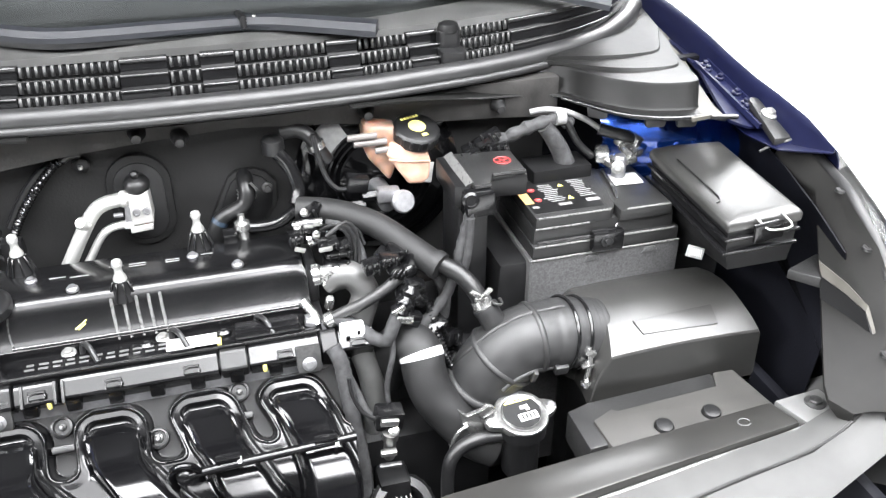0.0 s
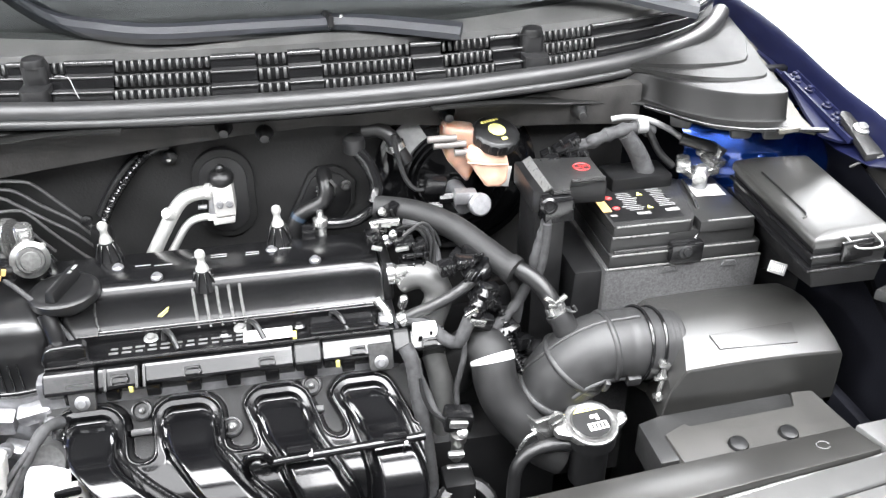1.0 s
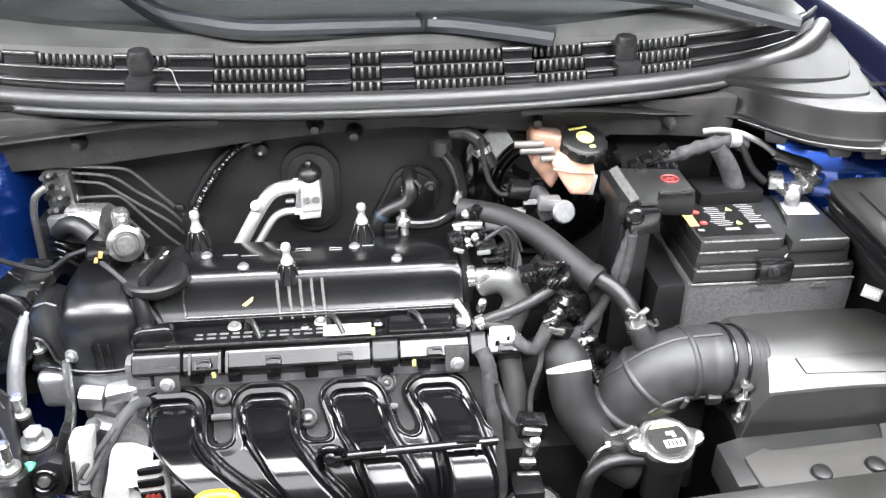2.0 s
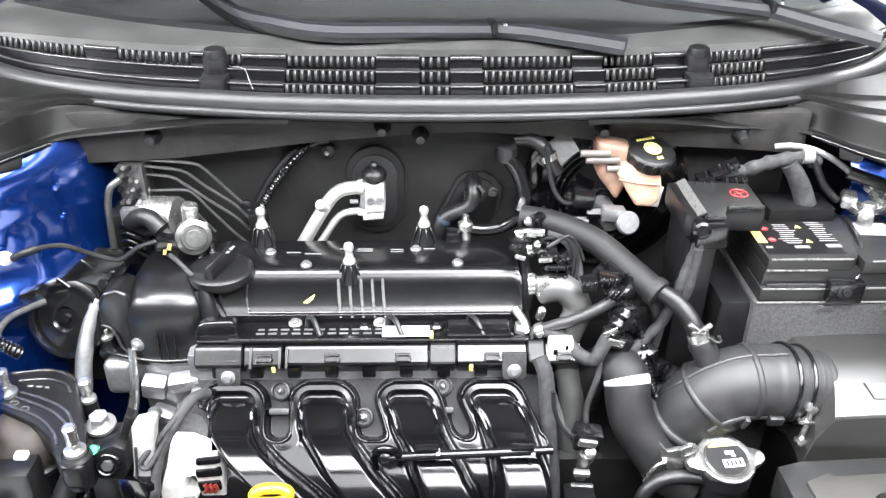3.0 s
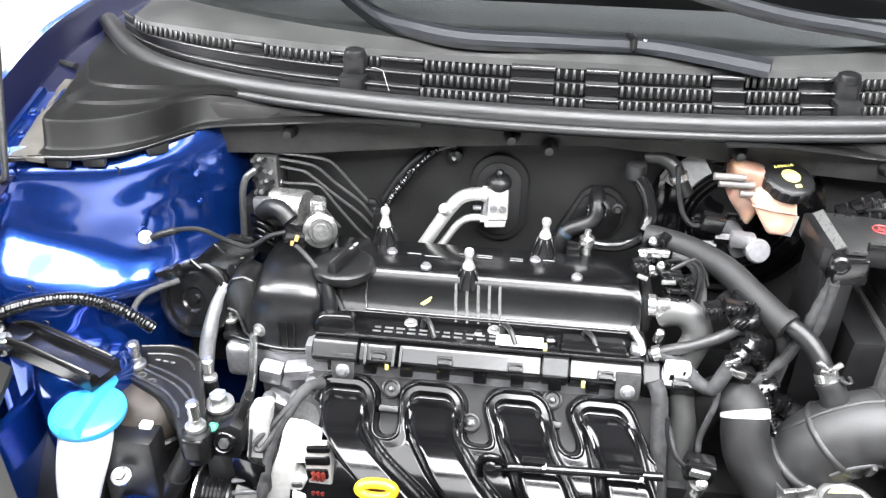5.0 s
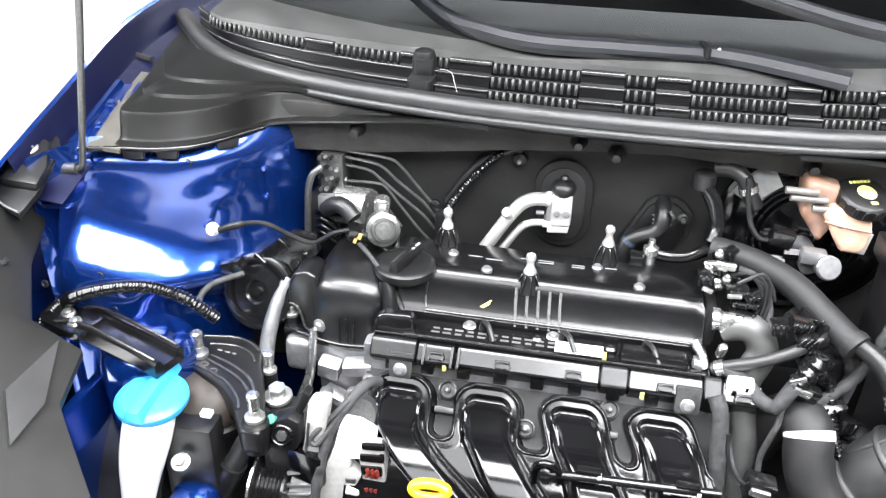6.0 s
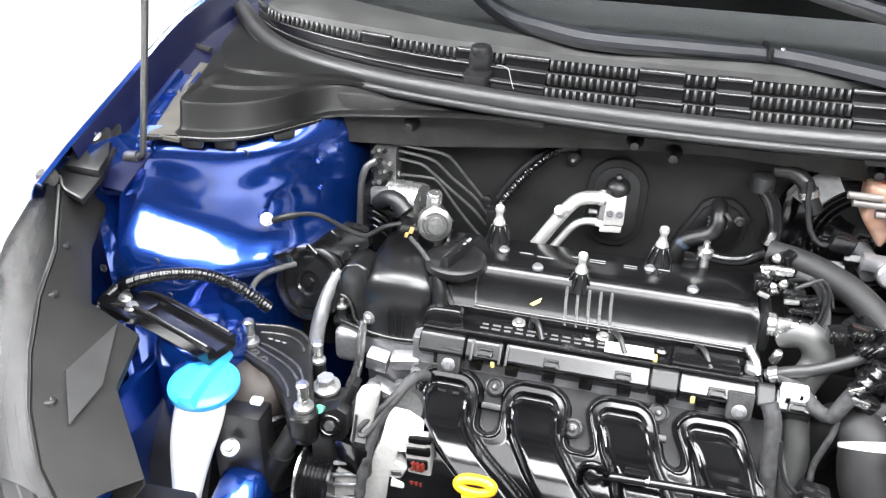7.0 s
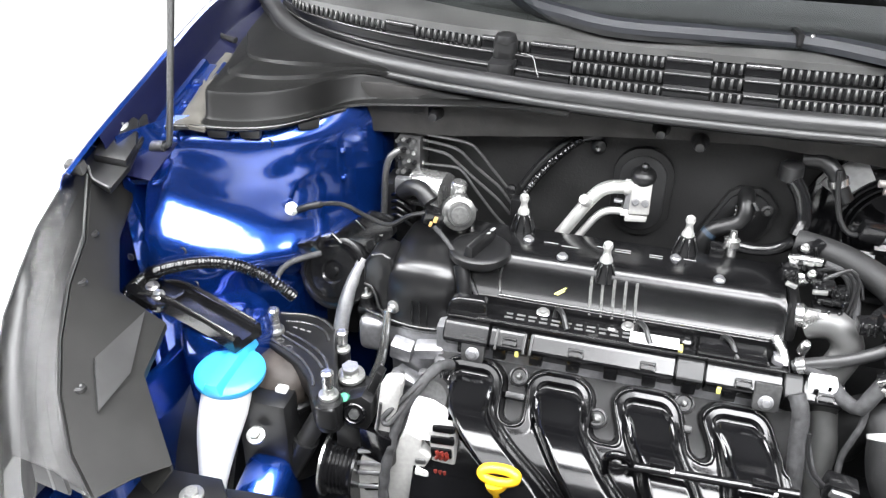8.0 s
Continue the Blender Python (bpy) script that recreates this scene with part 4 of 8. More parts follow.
def moulded(name, pick, material, parent, label=""):
    """The stretch of the moulded surface whose cells are picked, as a part of its own."""
    used, bm = {}, bmesh.new()
    for i, j in zip(*np.nonzero(pick[:-1, :-1])):
        corner = []
        for a, b in ((i, j), (i, j + 1), (i + 1, j + 1), (i + 1, j)):
            if (a, b) not in used:
                used[a, b] = bm.verts.new((mx[a, b], my[a, b], mz[a, b]))
            corner.append(used[a, b])
        bm.faces.new(corner)
    return part(name, bm, material, parent, label, 60)


moulded("back_plate", zone == 0, FOAM, manifold, "satin black manifold flange")
body = moulded("body", zone == 2, GLOSS, manifold, "gloss black moulded body")
part("plenum", box((-0.13, 0.955, 0.49), (0.44, 0.09, 0.20), 0.02), GLOSS, manifold, "gloss black air plenum")
for k in range(4):
    runner = moulded("runner", (zone == 3) & (owner == k), GLOSS, manifold, "gloss black runner tube")
    moulded("horseshoe", (zone == 1) & (owner == k), GLOSS, runner, "raised gloss black rim")
for x, s, r, tall in ((-0.272, 0.018, 0.0034, 0.0), (-0.031, 0.012, 0.0034, 0.0), (-0.149, 0.056, 0.0042, 0.0)):
    y, z = on_slope(s, -0.018 + tall)
    b = part("boss", lathe([(0, 0), (0.0150, 0), (0.0142, 0.008), (0.0115, 0.009), (0.0105, 0.001), (0, 0.001)], axis((x, y, z), (0, -0.72, 0.69)), 24), RUBBER, manifold)
    bolt((x, y - 0.004, z + 0.004), (0, -0.72, 0.69), r, b, material=DARKSTEEL)
for x in (-0.272, -0.031):  # stepped webs in the two open hollows
    y, z = on_slope(0.048, -0.017)
    part("web", box((x, y, z), (0.030, 0.030, 0.010), 0.003, (-46, 0, 0)), RUBBER, manifold)
# a thin pipe clipped across the runners
pipe = thing("vapour_pipe", "thin black vapour pipe across the manifold", "pipe", (0.0, 0.87, 0.58))
part("pipe", tube([(-0.107, 0.838, 0.636), (-0.06, 0.839, 0.639), (0.028, 0.840, 0.642), (0.117, 0.842, 0.644)], 0.0062, 12), SATIN, pipe)
part("elbow", tube([(-0.126, 0.844, 0.612), (-0.129, 0.838, 0.636), (-0.124, 0.834, 0.653), (-0.113, 0.832, 0.660), (-0.101, 0.834, 0.654), (-0.093, 0.838, 0.638), (-0.092, 0.844, 0.620)], 0.0052, 12, step=0.004), GLOSS, pipe)
part("elbow_hub", lathe([(0, -0.01), (0.013, -0.01), (0.013, 0.006), (0.009, 0.009), (0, 0.010)], axis((-0.111, 0.842, 0.634), (0.2, -0.8, 0.5)), 18), SATIN, pipe)
for x in (-0.055, 0.075):
    part("pipe_clip", box((x, 0.842, 0.650), (0.032, 0.012, 0.006), 0.002), SATIN, pipe)
    part("collar_ring", lathe([(0.0045, 0), (0.0068, 0), (0.0068, 0.005), (0.0045, 0.005)], axis((x + 0.012, 0.8405, 0.6410), (1, 0, 0)), 12), PAPER, pipe, "white paint ring")
dip = thing("dipstick", "yellow plastic dipstick handle", "dipstick", (-0.275, 0.862, 0.50))
ring = [(-0.266 + 0.0245 * math.copysign(abs(math.cos(a)) ** 0.8, math.cos(a)), 0.806 + 0.004 * math.sin(a), 0.602 + 0.0085 * math.sin(a) + 0.05 * 0.0245 * math.cos(a)) for a in np.linspace(0, 2 * math.pi, 25)]
part("handle", tube(ring, 0.0080, 12, step=0.004, flat=0.85), YELLOW, dip)
part("stem", tube([(-0.265, 0.807, 0.591), (-0.265, 0.808, 0.577), (-0.265, 0.810, 0.560), (-0.264, 0.814, 0.52), (-0.264, 0.83, 0.44)], lambda s, d: 0.022 - 0.0125 * ease(d, 0.0, 0.032), 16, step=0.004, flat=0.6), YELLOW, dip)
# ---- battery corner ----
battery = thing("battery", "black car battery with warning label, in a speckled grey box", "battery", (0.545, 1.09, 0.35))
part("battery_box", box((0.555, 1.085, 0.565), (0.262, 0.175, 0.43), 0.010, top=(1.0, 1.0)), CASE, battery, "speckled grey thermal box")
part("box_side", box((0.396, 1.09, 0.560), (0.075, 0.172, 0.43), 0.012, top=(0.72, 0.97), shift=(0.010, 0)), PLASTIC, battery, "matt black box flank")
lid = part("lower_lid", box((0.556, 1.085, 0.790), (0.250, 0.166, 0.024), 0.004), GRAINED, battery)
part("middle_lid", box((0.553, 1.088, 0.812), (0.240, 0.158, 0.036), 0.004, top=(0.985, 0.98)), GRAINED, battery)
top = part("top_lid", prism([(0.436, 1.008), (0.560, 1.008), (0.566, 1.013), (0.572, 1.024), (0.598, 1.150), (0.436, 1.150)], 0.828, 0.848, None, 0.003), GRAINED, battery)
part("top_step", box((0.618, 1.076, 0.836), (0.090, 0.148, 0.020), 0.004), GRAINED, battery)
part("rear_cover", box((0.525, 1.150, 0.855), (0.105, 0.06, 0.03), 0.005, (0, 0, 2)), PLASTIC, battery, "matt black terminal cover")
part("top_sticker", box((0.628, 1.098, 0.8475), (0.050, 0.040, 0.001), 0.0004, (0, 0, -4), seg=1), PAPER, battery, "white label")
# Pale lines painted as the glint of the lid's edges.
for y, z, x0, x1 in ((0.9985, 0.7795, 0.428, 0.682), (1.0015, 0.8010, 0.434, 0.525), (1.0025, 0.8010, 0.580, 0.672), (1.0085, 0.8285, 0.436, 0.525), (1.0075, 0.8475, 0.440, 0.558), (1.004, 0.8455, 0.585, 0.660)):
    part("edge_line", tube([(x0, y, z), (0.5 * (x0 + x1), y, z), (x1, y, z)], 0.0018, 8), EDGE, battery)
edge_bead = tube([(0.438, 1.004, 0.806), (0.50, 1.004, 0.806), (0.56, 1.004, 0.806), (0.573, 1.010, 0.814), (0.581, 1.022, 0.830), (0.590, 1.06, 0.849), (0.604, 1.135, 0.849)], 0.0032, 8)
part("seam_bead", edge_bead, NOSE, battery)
part("clamp", box((0.552, 0.998, 0.800), (0.052, 0.018, 0.034), 0.004, (0, 0, 0)), SATIN, battery)
part("clamp_bolt", bolt_mesh((0.548, 0.988, 0.804), (0, -1, 0.3), 0.007), PLASTIC, battery)
for x in (0.53, 0.63):
    part("box_notch", box((x, 0.9985, 0.770), (0.030, 0.006, 0.010), 0.002, top=(0.6, 1)), CASE, battery)
label = part("warning_label", box((0.497, 1.075, 0.8483), (0.114, 0.108, 0.0008), 0.0002, seg=1), PLASTIC, battery, "black warning label with coloured fields")
m = pose(0.497, 1.075, 0.8492, 0, 0, 0)
bars(label, m, ((-0.054, 0.008, 0.015, 0.058),), AMBER, "field")
for x, y in ((-0.037, 0.022), (-0.037, -0.012)):
    part("red_field", lathe([(0, 0), (0.0060, 0), (0.0060, 0.0006), (0, 0.0006)], m @ pose(x, y, -0.0002), 16), RED, label)
    bars(label, m @ pose(x, y, 0.0006), ((0, 0, 0.007, 0.002),), PRINT, "field")
for x, y in ((0.016, 0.028), (0.016, -0.016)):
    part("yellow_field", prism([(-0.005, -0.005), (0.005, -0.005), (0, 0.006)], 0, 0.0006, m @ pose(x, y, -0.0002), 0), LIME, label)
random.seed(4)
bars(label, m, [(-0.012 + 0.006 * random.random(), 0.034 - 0.0062 * k, 0.020 + 0.012 * random.random(), 0.0018) for k in range(10)], PRINT, "line")
bars(label, m, [(0.041 + 0.006 * random.random(), 0.040 - 0.0062 * k, 0.018 + 0.010 * random.random(), 0.0018) for k in range(10)], PRINT, "line")
bars(label, m, ((0.000, -0.034, 0.022, 0.007), (0.048, -0.031, 0.022, 0.009), (-0.049, -0.034, 0.010, 0.006)), PRINT, "field")

# positive terminal box with its red mark
plus = thing("terminal_box", "black plastic positive terminal box with a red plus mark", "terminal box", (0.38, 1.08, 0.80))
part("box_body", prism([(0.316, 1.040), (0.364, 1.012), (0.372, 1.056), (0.436, 1.050), (0.436, 1.128), (0.316, 1.148)], 0.868, 0.905, None, 0.006), PLASTIC, plus)
part("lid", prism([(0.340, 1.022), (0.366, 1.022), (0.378, 1.052), (0.433, 1.054), (0.434, 1.128), (0.341, 1.139)], 0.898, 0.911, None, 0.004), GRAINED, plus, "satin black lid")
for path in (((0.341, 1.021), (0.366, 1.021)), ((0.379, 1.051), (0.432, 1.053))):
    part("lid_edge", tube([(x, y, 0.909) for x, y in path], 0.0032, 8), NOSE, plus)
# Corner panel made pale so that it looks lit.
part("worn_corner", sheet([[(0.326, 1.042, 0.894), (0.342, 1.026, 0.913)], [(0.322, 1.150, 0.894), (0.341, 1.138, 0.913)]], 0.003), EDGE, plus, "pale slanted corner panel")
ringbm = tube([(0.408 + 0.0125 * math.cos(a), 1.092 + 0.0125 * math.sin(a), 0.9118) for a in np.linspace(0, 2 * math.pi, 25)], 0.0012, 6, step=0.003)
box((0.408, 1.092, 0.9118), (0.017, 0.003, 0.0012), 0.0003, (0, 0, 20), ringbm, 1)
box((0.408, 1.092, 0.9118), (0.003, 0.017, 0.0012), 0.0003, (0, 0, 20), ringbm, 1)
part("plus_mark", ringbm, RED, plus, "red circled plus sign")
part("front_flap", box((0.346, 1.018, 0.886), (0.048, 0.030, 0.038), 0.005, (0, 0, 6), top=(0.92, 0.9)), SATIN, plus)
part("fixing", lathe([(0.004, 0), (0.012, 0), (0.0125, 0.004), (0.009, 0.006), (0.008, 0.003), (0, 0.003)], axis((0.328, 1.000, 0.900), (-0.1, -1, 0.2)), 20), SATIN, plus)
part("lower_housing", box((0.345, 1.08, 0.69), (0.050, 0.09, 0.36), 0.010), PLASTIC, plus)
part("cable_boot", tube([(0.328, 1.0, 0.870), (0.326, 0.998, 0.835), (0.320, 0.998, 0.79), (0.305, 1.010, 0.755), (0.285, 1.010, 0.72)], 0.0065, 10), TAPE, plus, "taped cable")

# negative terminal
minus = thing("negative_terminal", "bright metal battery clamp with a sensor and cable", "terminal", (0.63, 1.14, 0.83))
clamp_bm = box((0.625, 1.120, 0.872), (0.055, 0.030, 0.012), 0.004, (0, 0, 12))
box((0.600, 1.135, 0.880), (0.022, 0.030, 0.022), 0.004, (0, 0, -20), clamp_bm)
box((0.650, 1.130, 0.884), (0.028, 0.034, 0.014), 0.004, (10, 0, 15), clamp_bm)
part("clamp", clamp_bm, STEEL, minus)
part("post", lathe([(0, 0), (0.012, 0), (0.011, 0.036), (0.008, 0.040), (0, 0.040)], pose(0.622, 1.112, 0.845), 18), ALLOY, minus)
part("lug", box((0.668, 1.150, 0.893), (0.020, 0.034, 0.026), 0.004, (20, 0, 10)), STEEL, minus)
bolt((0.612, 1.098, 0.870), (-0.6, -1, 0.4), 0.007, minus, "clamp_bolt")
bolt((0.640, 1.150, 0.892), (0, -0.2, 1), 0.007, minus, "clamp_nut")
part("cable", tube([(0.662, 1.150, 0.892), (0.648, 1.145, 0.902), (0.625, 1.150, 0.908), (0.603, 1.160, 0.914)], 0.0100, 12), RUBBER, minus)
part("sleeve", tube([(0.606, 1.160, 0.913), (0.580, 1.158, 0.932), (0.555, 1.155, 0.946), (0.530, 1.155, 0.956), (0.50, 1.158, 0.960), (0.48, 1.165, 0.955)], 0.0048, 10), GREY, minus, "grey sleeved cable")

# taped harness behind the battery
harness = thing("rear_harness", "taped wiring harness with connectors behind the battery", "wiring harness", (0.47, 1.16, 0.87))
part("loom", tube([(0.40, 1.165, 0.905), (0.44, 1.16, 0.918), (0.48, 1.155, 0.935), (0.525, 1.155, 0.942), (0.55, 1.16, 0.93)], lambda s, d: 0.011 + 0.002 * math.sin(d * 260), 10), TAPE, harness, "grey cloth-taped loom")
part("loom_branch", tube([(0.50, 1.15, 0.935), (0.515, 1.15, 0.915), (0.53, 1.15, 0.89), (0.54, 1.145, 0.865)], lambda s, d: 0.013 + 0.004 * s, 10), TAPE, harness)
part("loom_end", tube([(0.528, 1.152, 0.945), (0.54, 1.15, 0.935), (0.56, 1.145, 0.90), (0.585, 1.14, 0.875)], 0.006, 10), RUBBER, harness)
part("white_wrap", tube([(0.518, 1.15, 0.946), (0.534, 1.15, 0.946)], 0.0118, 10), GREY, harness, "pale tape wrap")
for k, (x, z, tilt) in enumerate(((0.385, 0.912, 20), (0.402, 0.926, 28), (0.415, 0.905, 15), (0.366, 0.902, 24))):
    part("connector", box((x, 1.155 - 0.006 * k, z), (0.045, 0.018, 0.014), 0.003, (0, -tilt, 0)), SATIN, harness)
    for j in (-0.01, 0.004, 0.014):
        part("connector_rib", box((x + j, 1.146 - 0.006 * k, z + 0.004), (0.003, 0.006, 0.016), 0.001, (0, -tilt, 0), seg=1), PLASTIC, harness)

# ---- fuse box ----
fuse = thing("fuse_box", "dark plastic engine-bay fuse box with a grained lid", "fuse box", (0.745, 1.0, 0.35))
LIDPLAN = ((0.664, 1.095, 0.900), (0.776, 1.067, 0.910), (0.778, 0.850, 0.895), (0.671, 0.869, 0.880))
LIDMID = Vector((0.722, 0.970, 0.0))


def lid_ring(inset, up, left=0.0, front=0.0):
    """The lid's outline drawn in by margins and moved up."""
    ring = []
    for k, (x, y, z) in enumerate(LIDPLAN):
        ring.append((x - inset * math.copysign(1, x - LIDMID.x) + (left if k in (0, 3) else 0), y - inset * math.copysign(1, y - LIDMID.y) + (front if k > 1 else 0), z + up))
    return ring


part("case", loft([lid_ring(0.004, -0.012, 0.0), lid_ring(0.004, -0.055, 0.004), lid_ring(0.006, -0.085, 0.012, 0.0), lid_ring(0.008, -0.105, 0.024, 0.080), lid_ring(0.008, -0.15, 0.024, 0.150), lid_ring(0.010, -0.55, 0.026, 0.155)]), PLASTIC, fuse, "black lower case")
for up in (-0.030, -0.052):
    part("rim", loft([lid_ring(0.004, up - 0.004), lid_ring(0.0, up - 0.002), lid_ring(0.0, up + 0.002), lid_ring(0.004, up + 0.004)]), SATIN, fuse)
lid_rings = (lid_ring(0.0, -0.018), lid_ring(0.0, -0.004), lid_ring(0.004, 0.0), lid_ring(0.013, 0.0065, 0.014))
bm = loft(lid_rings)
bmesh.ops.bevel(bm, geom=bm.edges[:], offset=0.0022, segments=1, profile=0.6, affect="EDGES", clamp_overlap=True)
lidf = part("lid", bm, LID, fuse, "grey grained lid")
part("lid_groove", tube([(0.683, 1.040, 0.9015), (0.686, 0.980, 0.896), (0.688, 0.925, 0.8905), (0.680, 0.917, 0.8865)], 0.0014, 6), RUBBER, lidf)
part("latch", box((0.726, 0.852, 0.868), (0.046, 0.008, 0.030), 0.003, (0, -7, 0)), SATIN, fuse)
part("latch_bar", tube([(0.708, 0.862, 0.888), (0.722, 0.846, 0.874), (0.757, 0.843, 0.876), (0.746, 0.858, 0.892)], 0.0017, 8), ZINC, fuse)
for up, w in ((-0.030, 0.060), (-0.052, 0.060)):
    part("edge_bead", tube([(0.672, 0.866, 0.8815 + up), (0.672 + w, 0.8555, 0.8815 + up + 0.0083)], 0.0020, 8), NOSE, fuse)
part("paper_tag", box((0.664, 0.925, 0.800), (0.030, 0.001, 0.018), 0.0004, (-20, 20, -8), seg=1), GREY, fuse, "grey barcode tag")
tag = axis((0.664, 0.9238, 0.8005), (0, -1, 0.35), 180)
bars(fuse, tag @ pose(0, 0, 0, 0, 0, -18), [(-0.010 + 0.0033 * k, 0, 0.0013, 0.011) for k in range(7)], PAPER)

# ---- air cleaner ----
air = thing("air_cleaner", "black plastic air cleaner housing with a domed lid", "air cleaner", (0.60, 0.89, 0.30))
loops = []
for y, z0, z1, wl, wr in ((1.016, 0.60, 0.690, 0.480, 0.722), (1.012, 0.60, 0.706, 0.476, 0.726), (1.00, 0.60, 0.718, 0.472, 0.730), (0.97, 0.60, 0.727, 0.472, 0.734), (0.94, 0.60, 0.729, 0.486, 0.738), (0.915, 0.60, 0.724, 0.504, 0.742),
                          (0.89, 0.60, 0.714, 0.505, 0.746), (0.868, 0.60, 0.703, 0.502, 0.750), (0.850, 0.60, 0.692, 0.498, 0.752), (0.848, 0.60, 0.6885, 0.499, 0.752), (0.850, 0.60, 0.60, 0.502, 0.755)):
    lean = 0.020 * ease(y, 0.84, 1.01)
    loop = [(wl - 0.026, y, z0), (wl - 0.016, y, z1 - 0.036), (wl + lean + 0.003, y, z1 - 0.001)]
    for k in range(9):
        f = k / 8
        loop.append((wl + lean + 0.01 + (wr - wl - lean - 0.02) * f, y, z1 + 0.004 * math.sin(math.pi * f)))
    loop += [(wr - 0.003, y, z1 - 0.001), (wr, y, z1 - 0.007), (wr + 0.004, y, z0)]
    loops.append(loop)
dome = part("lid", loft(loops), LID, air, "dark grey grained domed lid", 24)
part("badge_panel", prism([(-0.062, -0.017), (0.062, -0.022), (0.064, 0.012), (-0.070, 0.008)], -0.004, 0.003, pose(0.622, 0.884, 0.7135, 27, 0, 0), 0.0022), LID, dome)
part("lower_case", box((0.615, 0.935, 0.45), (0.250, 0.17, 0.31), 0.012), PLASTIC, air, "black lower housing")
# inlet duct in front of it
inlet = thing("air_inlet_duct", "dark grey plastic air inlet duct with push pins", "air duct", (0.58, 0.77, 0.55))
part("duct_body", prism([(0.452, 0.740), (0.450, 0.790), (0.486, 0.806), (0.492, 0.799), (0.660, 0.809), (0.672, 0.838), (0.706, 0.836), (0.716, 0.765), (0.724, 0.715), (0.46, 0.700)], 0.585, 0.634, None, 0.004), INLET, inlet)
part("duct_step", prism([(0.424, 0.742), (0.424, 0.822), (0.460, 0.832), (0.672, 0.842), (0.668, 0.760)], 0.575, 0.629, None, 0.004), GRAINED, inlet, "darker rear step")
for x, y in ((0.540, 0.750), (0.620, 0.757)):
    part("push_pin", lathe([(0, 0), (0.014, 0), (0.014, 0.004), (0.012, 0.007), (0.006, 0.0085), (0, 0.0085)], pose(x, y, 0.633, 8, 0, 0), 20), PLASTIC, inlet)
part("inlet_base", box((0.58, 0.775, 0.42), (0.20, 0.05, 0.34), 0.01), PLASTIC, inlet)

# ---- intake elbow ----
elbow = thing("intake_elbow", "ribbed black rubber intake elbow hose", "air hose", (0.40, 0.93, 0.55))
AIR = [(0.313, 0.952, 0.540), (0.322, 0.945, 0.577), (0.336, 0.937, 0.617), (0.349, 0.930, 0.651), (0.372, 0.926, 0.679), (0.402, 0.926, 0.692), (0.449, 0.930, 0.688), (0.480, 0.932, 0.682), (0.512, 0.934, 0.676)]
mid = smooth_path(AIR, 0.004)


def air_radius(s, d):
    r = float(np.interp(s, (0, 0.35, 0.55, 0.72, 0.74, 0.80, 1), (0.060, 0.057, 0.0535, 0.052, 0.0545, 0.055, 0.054)))
    return r + (0.0009 * math.sin((s - 0.80) * 110) ** 2 if s > 0.80 else 0)


def beside(share, towards, out=0.0):
    """A point on the elbow's skin, on the side that looks the given way."""
    k = min(max(int(share * (len(mid) - 1)), 1), len(mid) - 2)
    d = (mid[k + 1] - mid[k - 1]).normalized()
    towards = Vector(towards)
    return mid[k] + (towards - d * towards.dot(d)).normalized() * (air_radius(share, 0) + out)


def hoop(share, r, out, parent, material, name):
    """A rounded hoop round the elbow at a share of its length."""
    k = min(max(int(share * (len(mid) - 1)), 2), len(mid) - 3)
    m = axis(mid[k], (mid[k + 2] - mid[k - 2]).normalized())
    prof = [(air_radius(share, 0) + out + r * math.cos(a), 1.15 * r * math.sin(a)) for a in np.linspace(-math.pi, math.pi, 11)]
    return part(name, lathe(prof, m, 40), material, parent)


body = part("hose", tube(AIR, air_radius, 36, step=0.003), ELBOW, elbow, "dusty black rubber", 60)
for share in (0.46, 0.655):
    hoop(share, 0.0042, -0.0006, body, ELBOW, "rib")
for share, r in ((0.21, 0.0065), (0.27, 0.0060)):
    hoop(share, r, 0.001, body, ELBOW, "mouth_rib")
part("spine_rib", tube([beside(f, (0.0, -0.12, 0.99), -0.0010) for f in np.linspace(0.30, 0.78, 14)], 0.0038, 10), ELBOW, body)
part("spine_rib", tube([beside(f, (-0.31, -0.76, -0.50), -0.001) for f in np.linspace(0.40, 0.78, 12)], 0.0046, 10), ELBOW, body)
nub = beside(0.56, (-0.31, -0.71, -0.62), 0.004)
part("nub", box(nub, (0.008, 0.010, 0.022), 0.003, (20, 10, 0)), ELBOW, body)
part("bellows_step", box(beside(0.76, (-0.28, -0.80, -0.45), 0.002), (0.022, 0.012, 0.018), 0.004, (15, 0, 0)), HOSE, body)
for share in (0.815, 0.875):
    hoop(share, 0.0026, 0.0012, elbow, SATIN, "clamp_band")
part("clamp_screw", tube([(0.478, 0.878, 0.694), (0.480, 0.874, 0.664), (0.476, 0.872, 0.634)], 0.0045, 10), STEEL, elbow, "bright clamp screw")
part("screw_collar", box((0.480, 0.874, 0.662), (0.028, 0.010, 0.006), 0.002, (0, 4, 0)), STEEL, elbow)
part("screw_collar", box((0.479, 0.875, 0.686), (0.018, 0.010, 0.010), 0.002, (0, 30, 0)), STEEL, elbow)
part("screw_head", bolt_mesh((0.476, 0.870, 0.630), (0, -0.4, -1), 0.006), STEEL, elbow)
part("nipple", tube([(0.358, 0.938, 0.700), (0.348, 0.938, 0.722), (0.341, 0.943, 0.738), (0.336, 0.948, 0.748)], lambda s, d: 0.0205 - 0.003 * s + 0.002 * (s > 0.8), 18), HOSE, elbow)
# ---- hoses ----
vac = thing("brake_vacuum_hose", "thick foam-sleeved black hose from firewall to intake", "hose", (0.2, 1.1, 0.80))
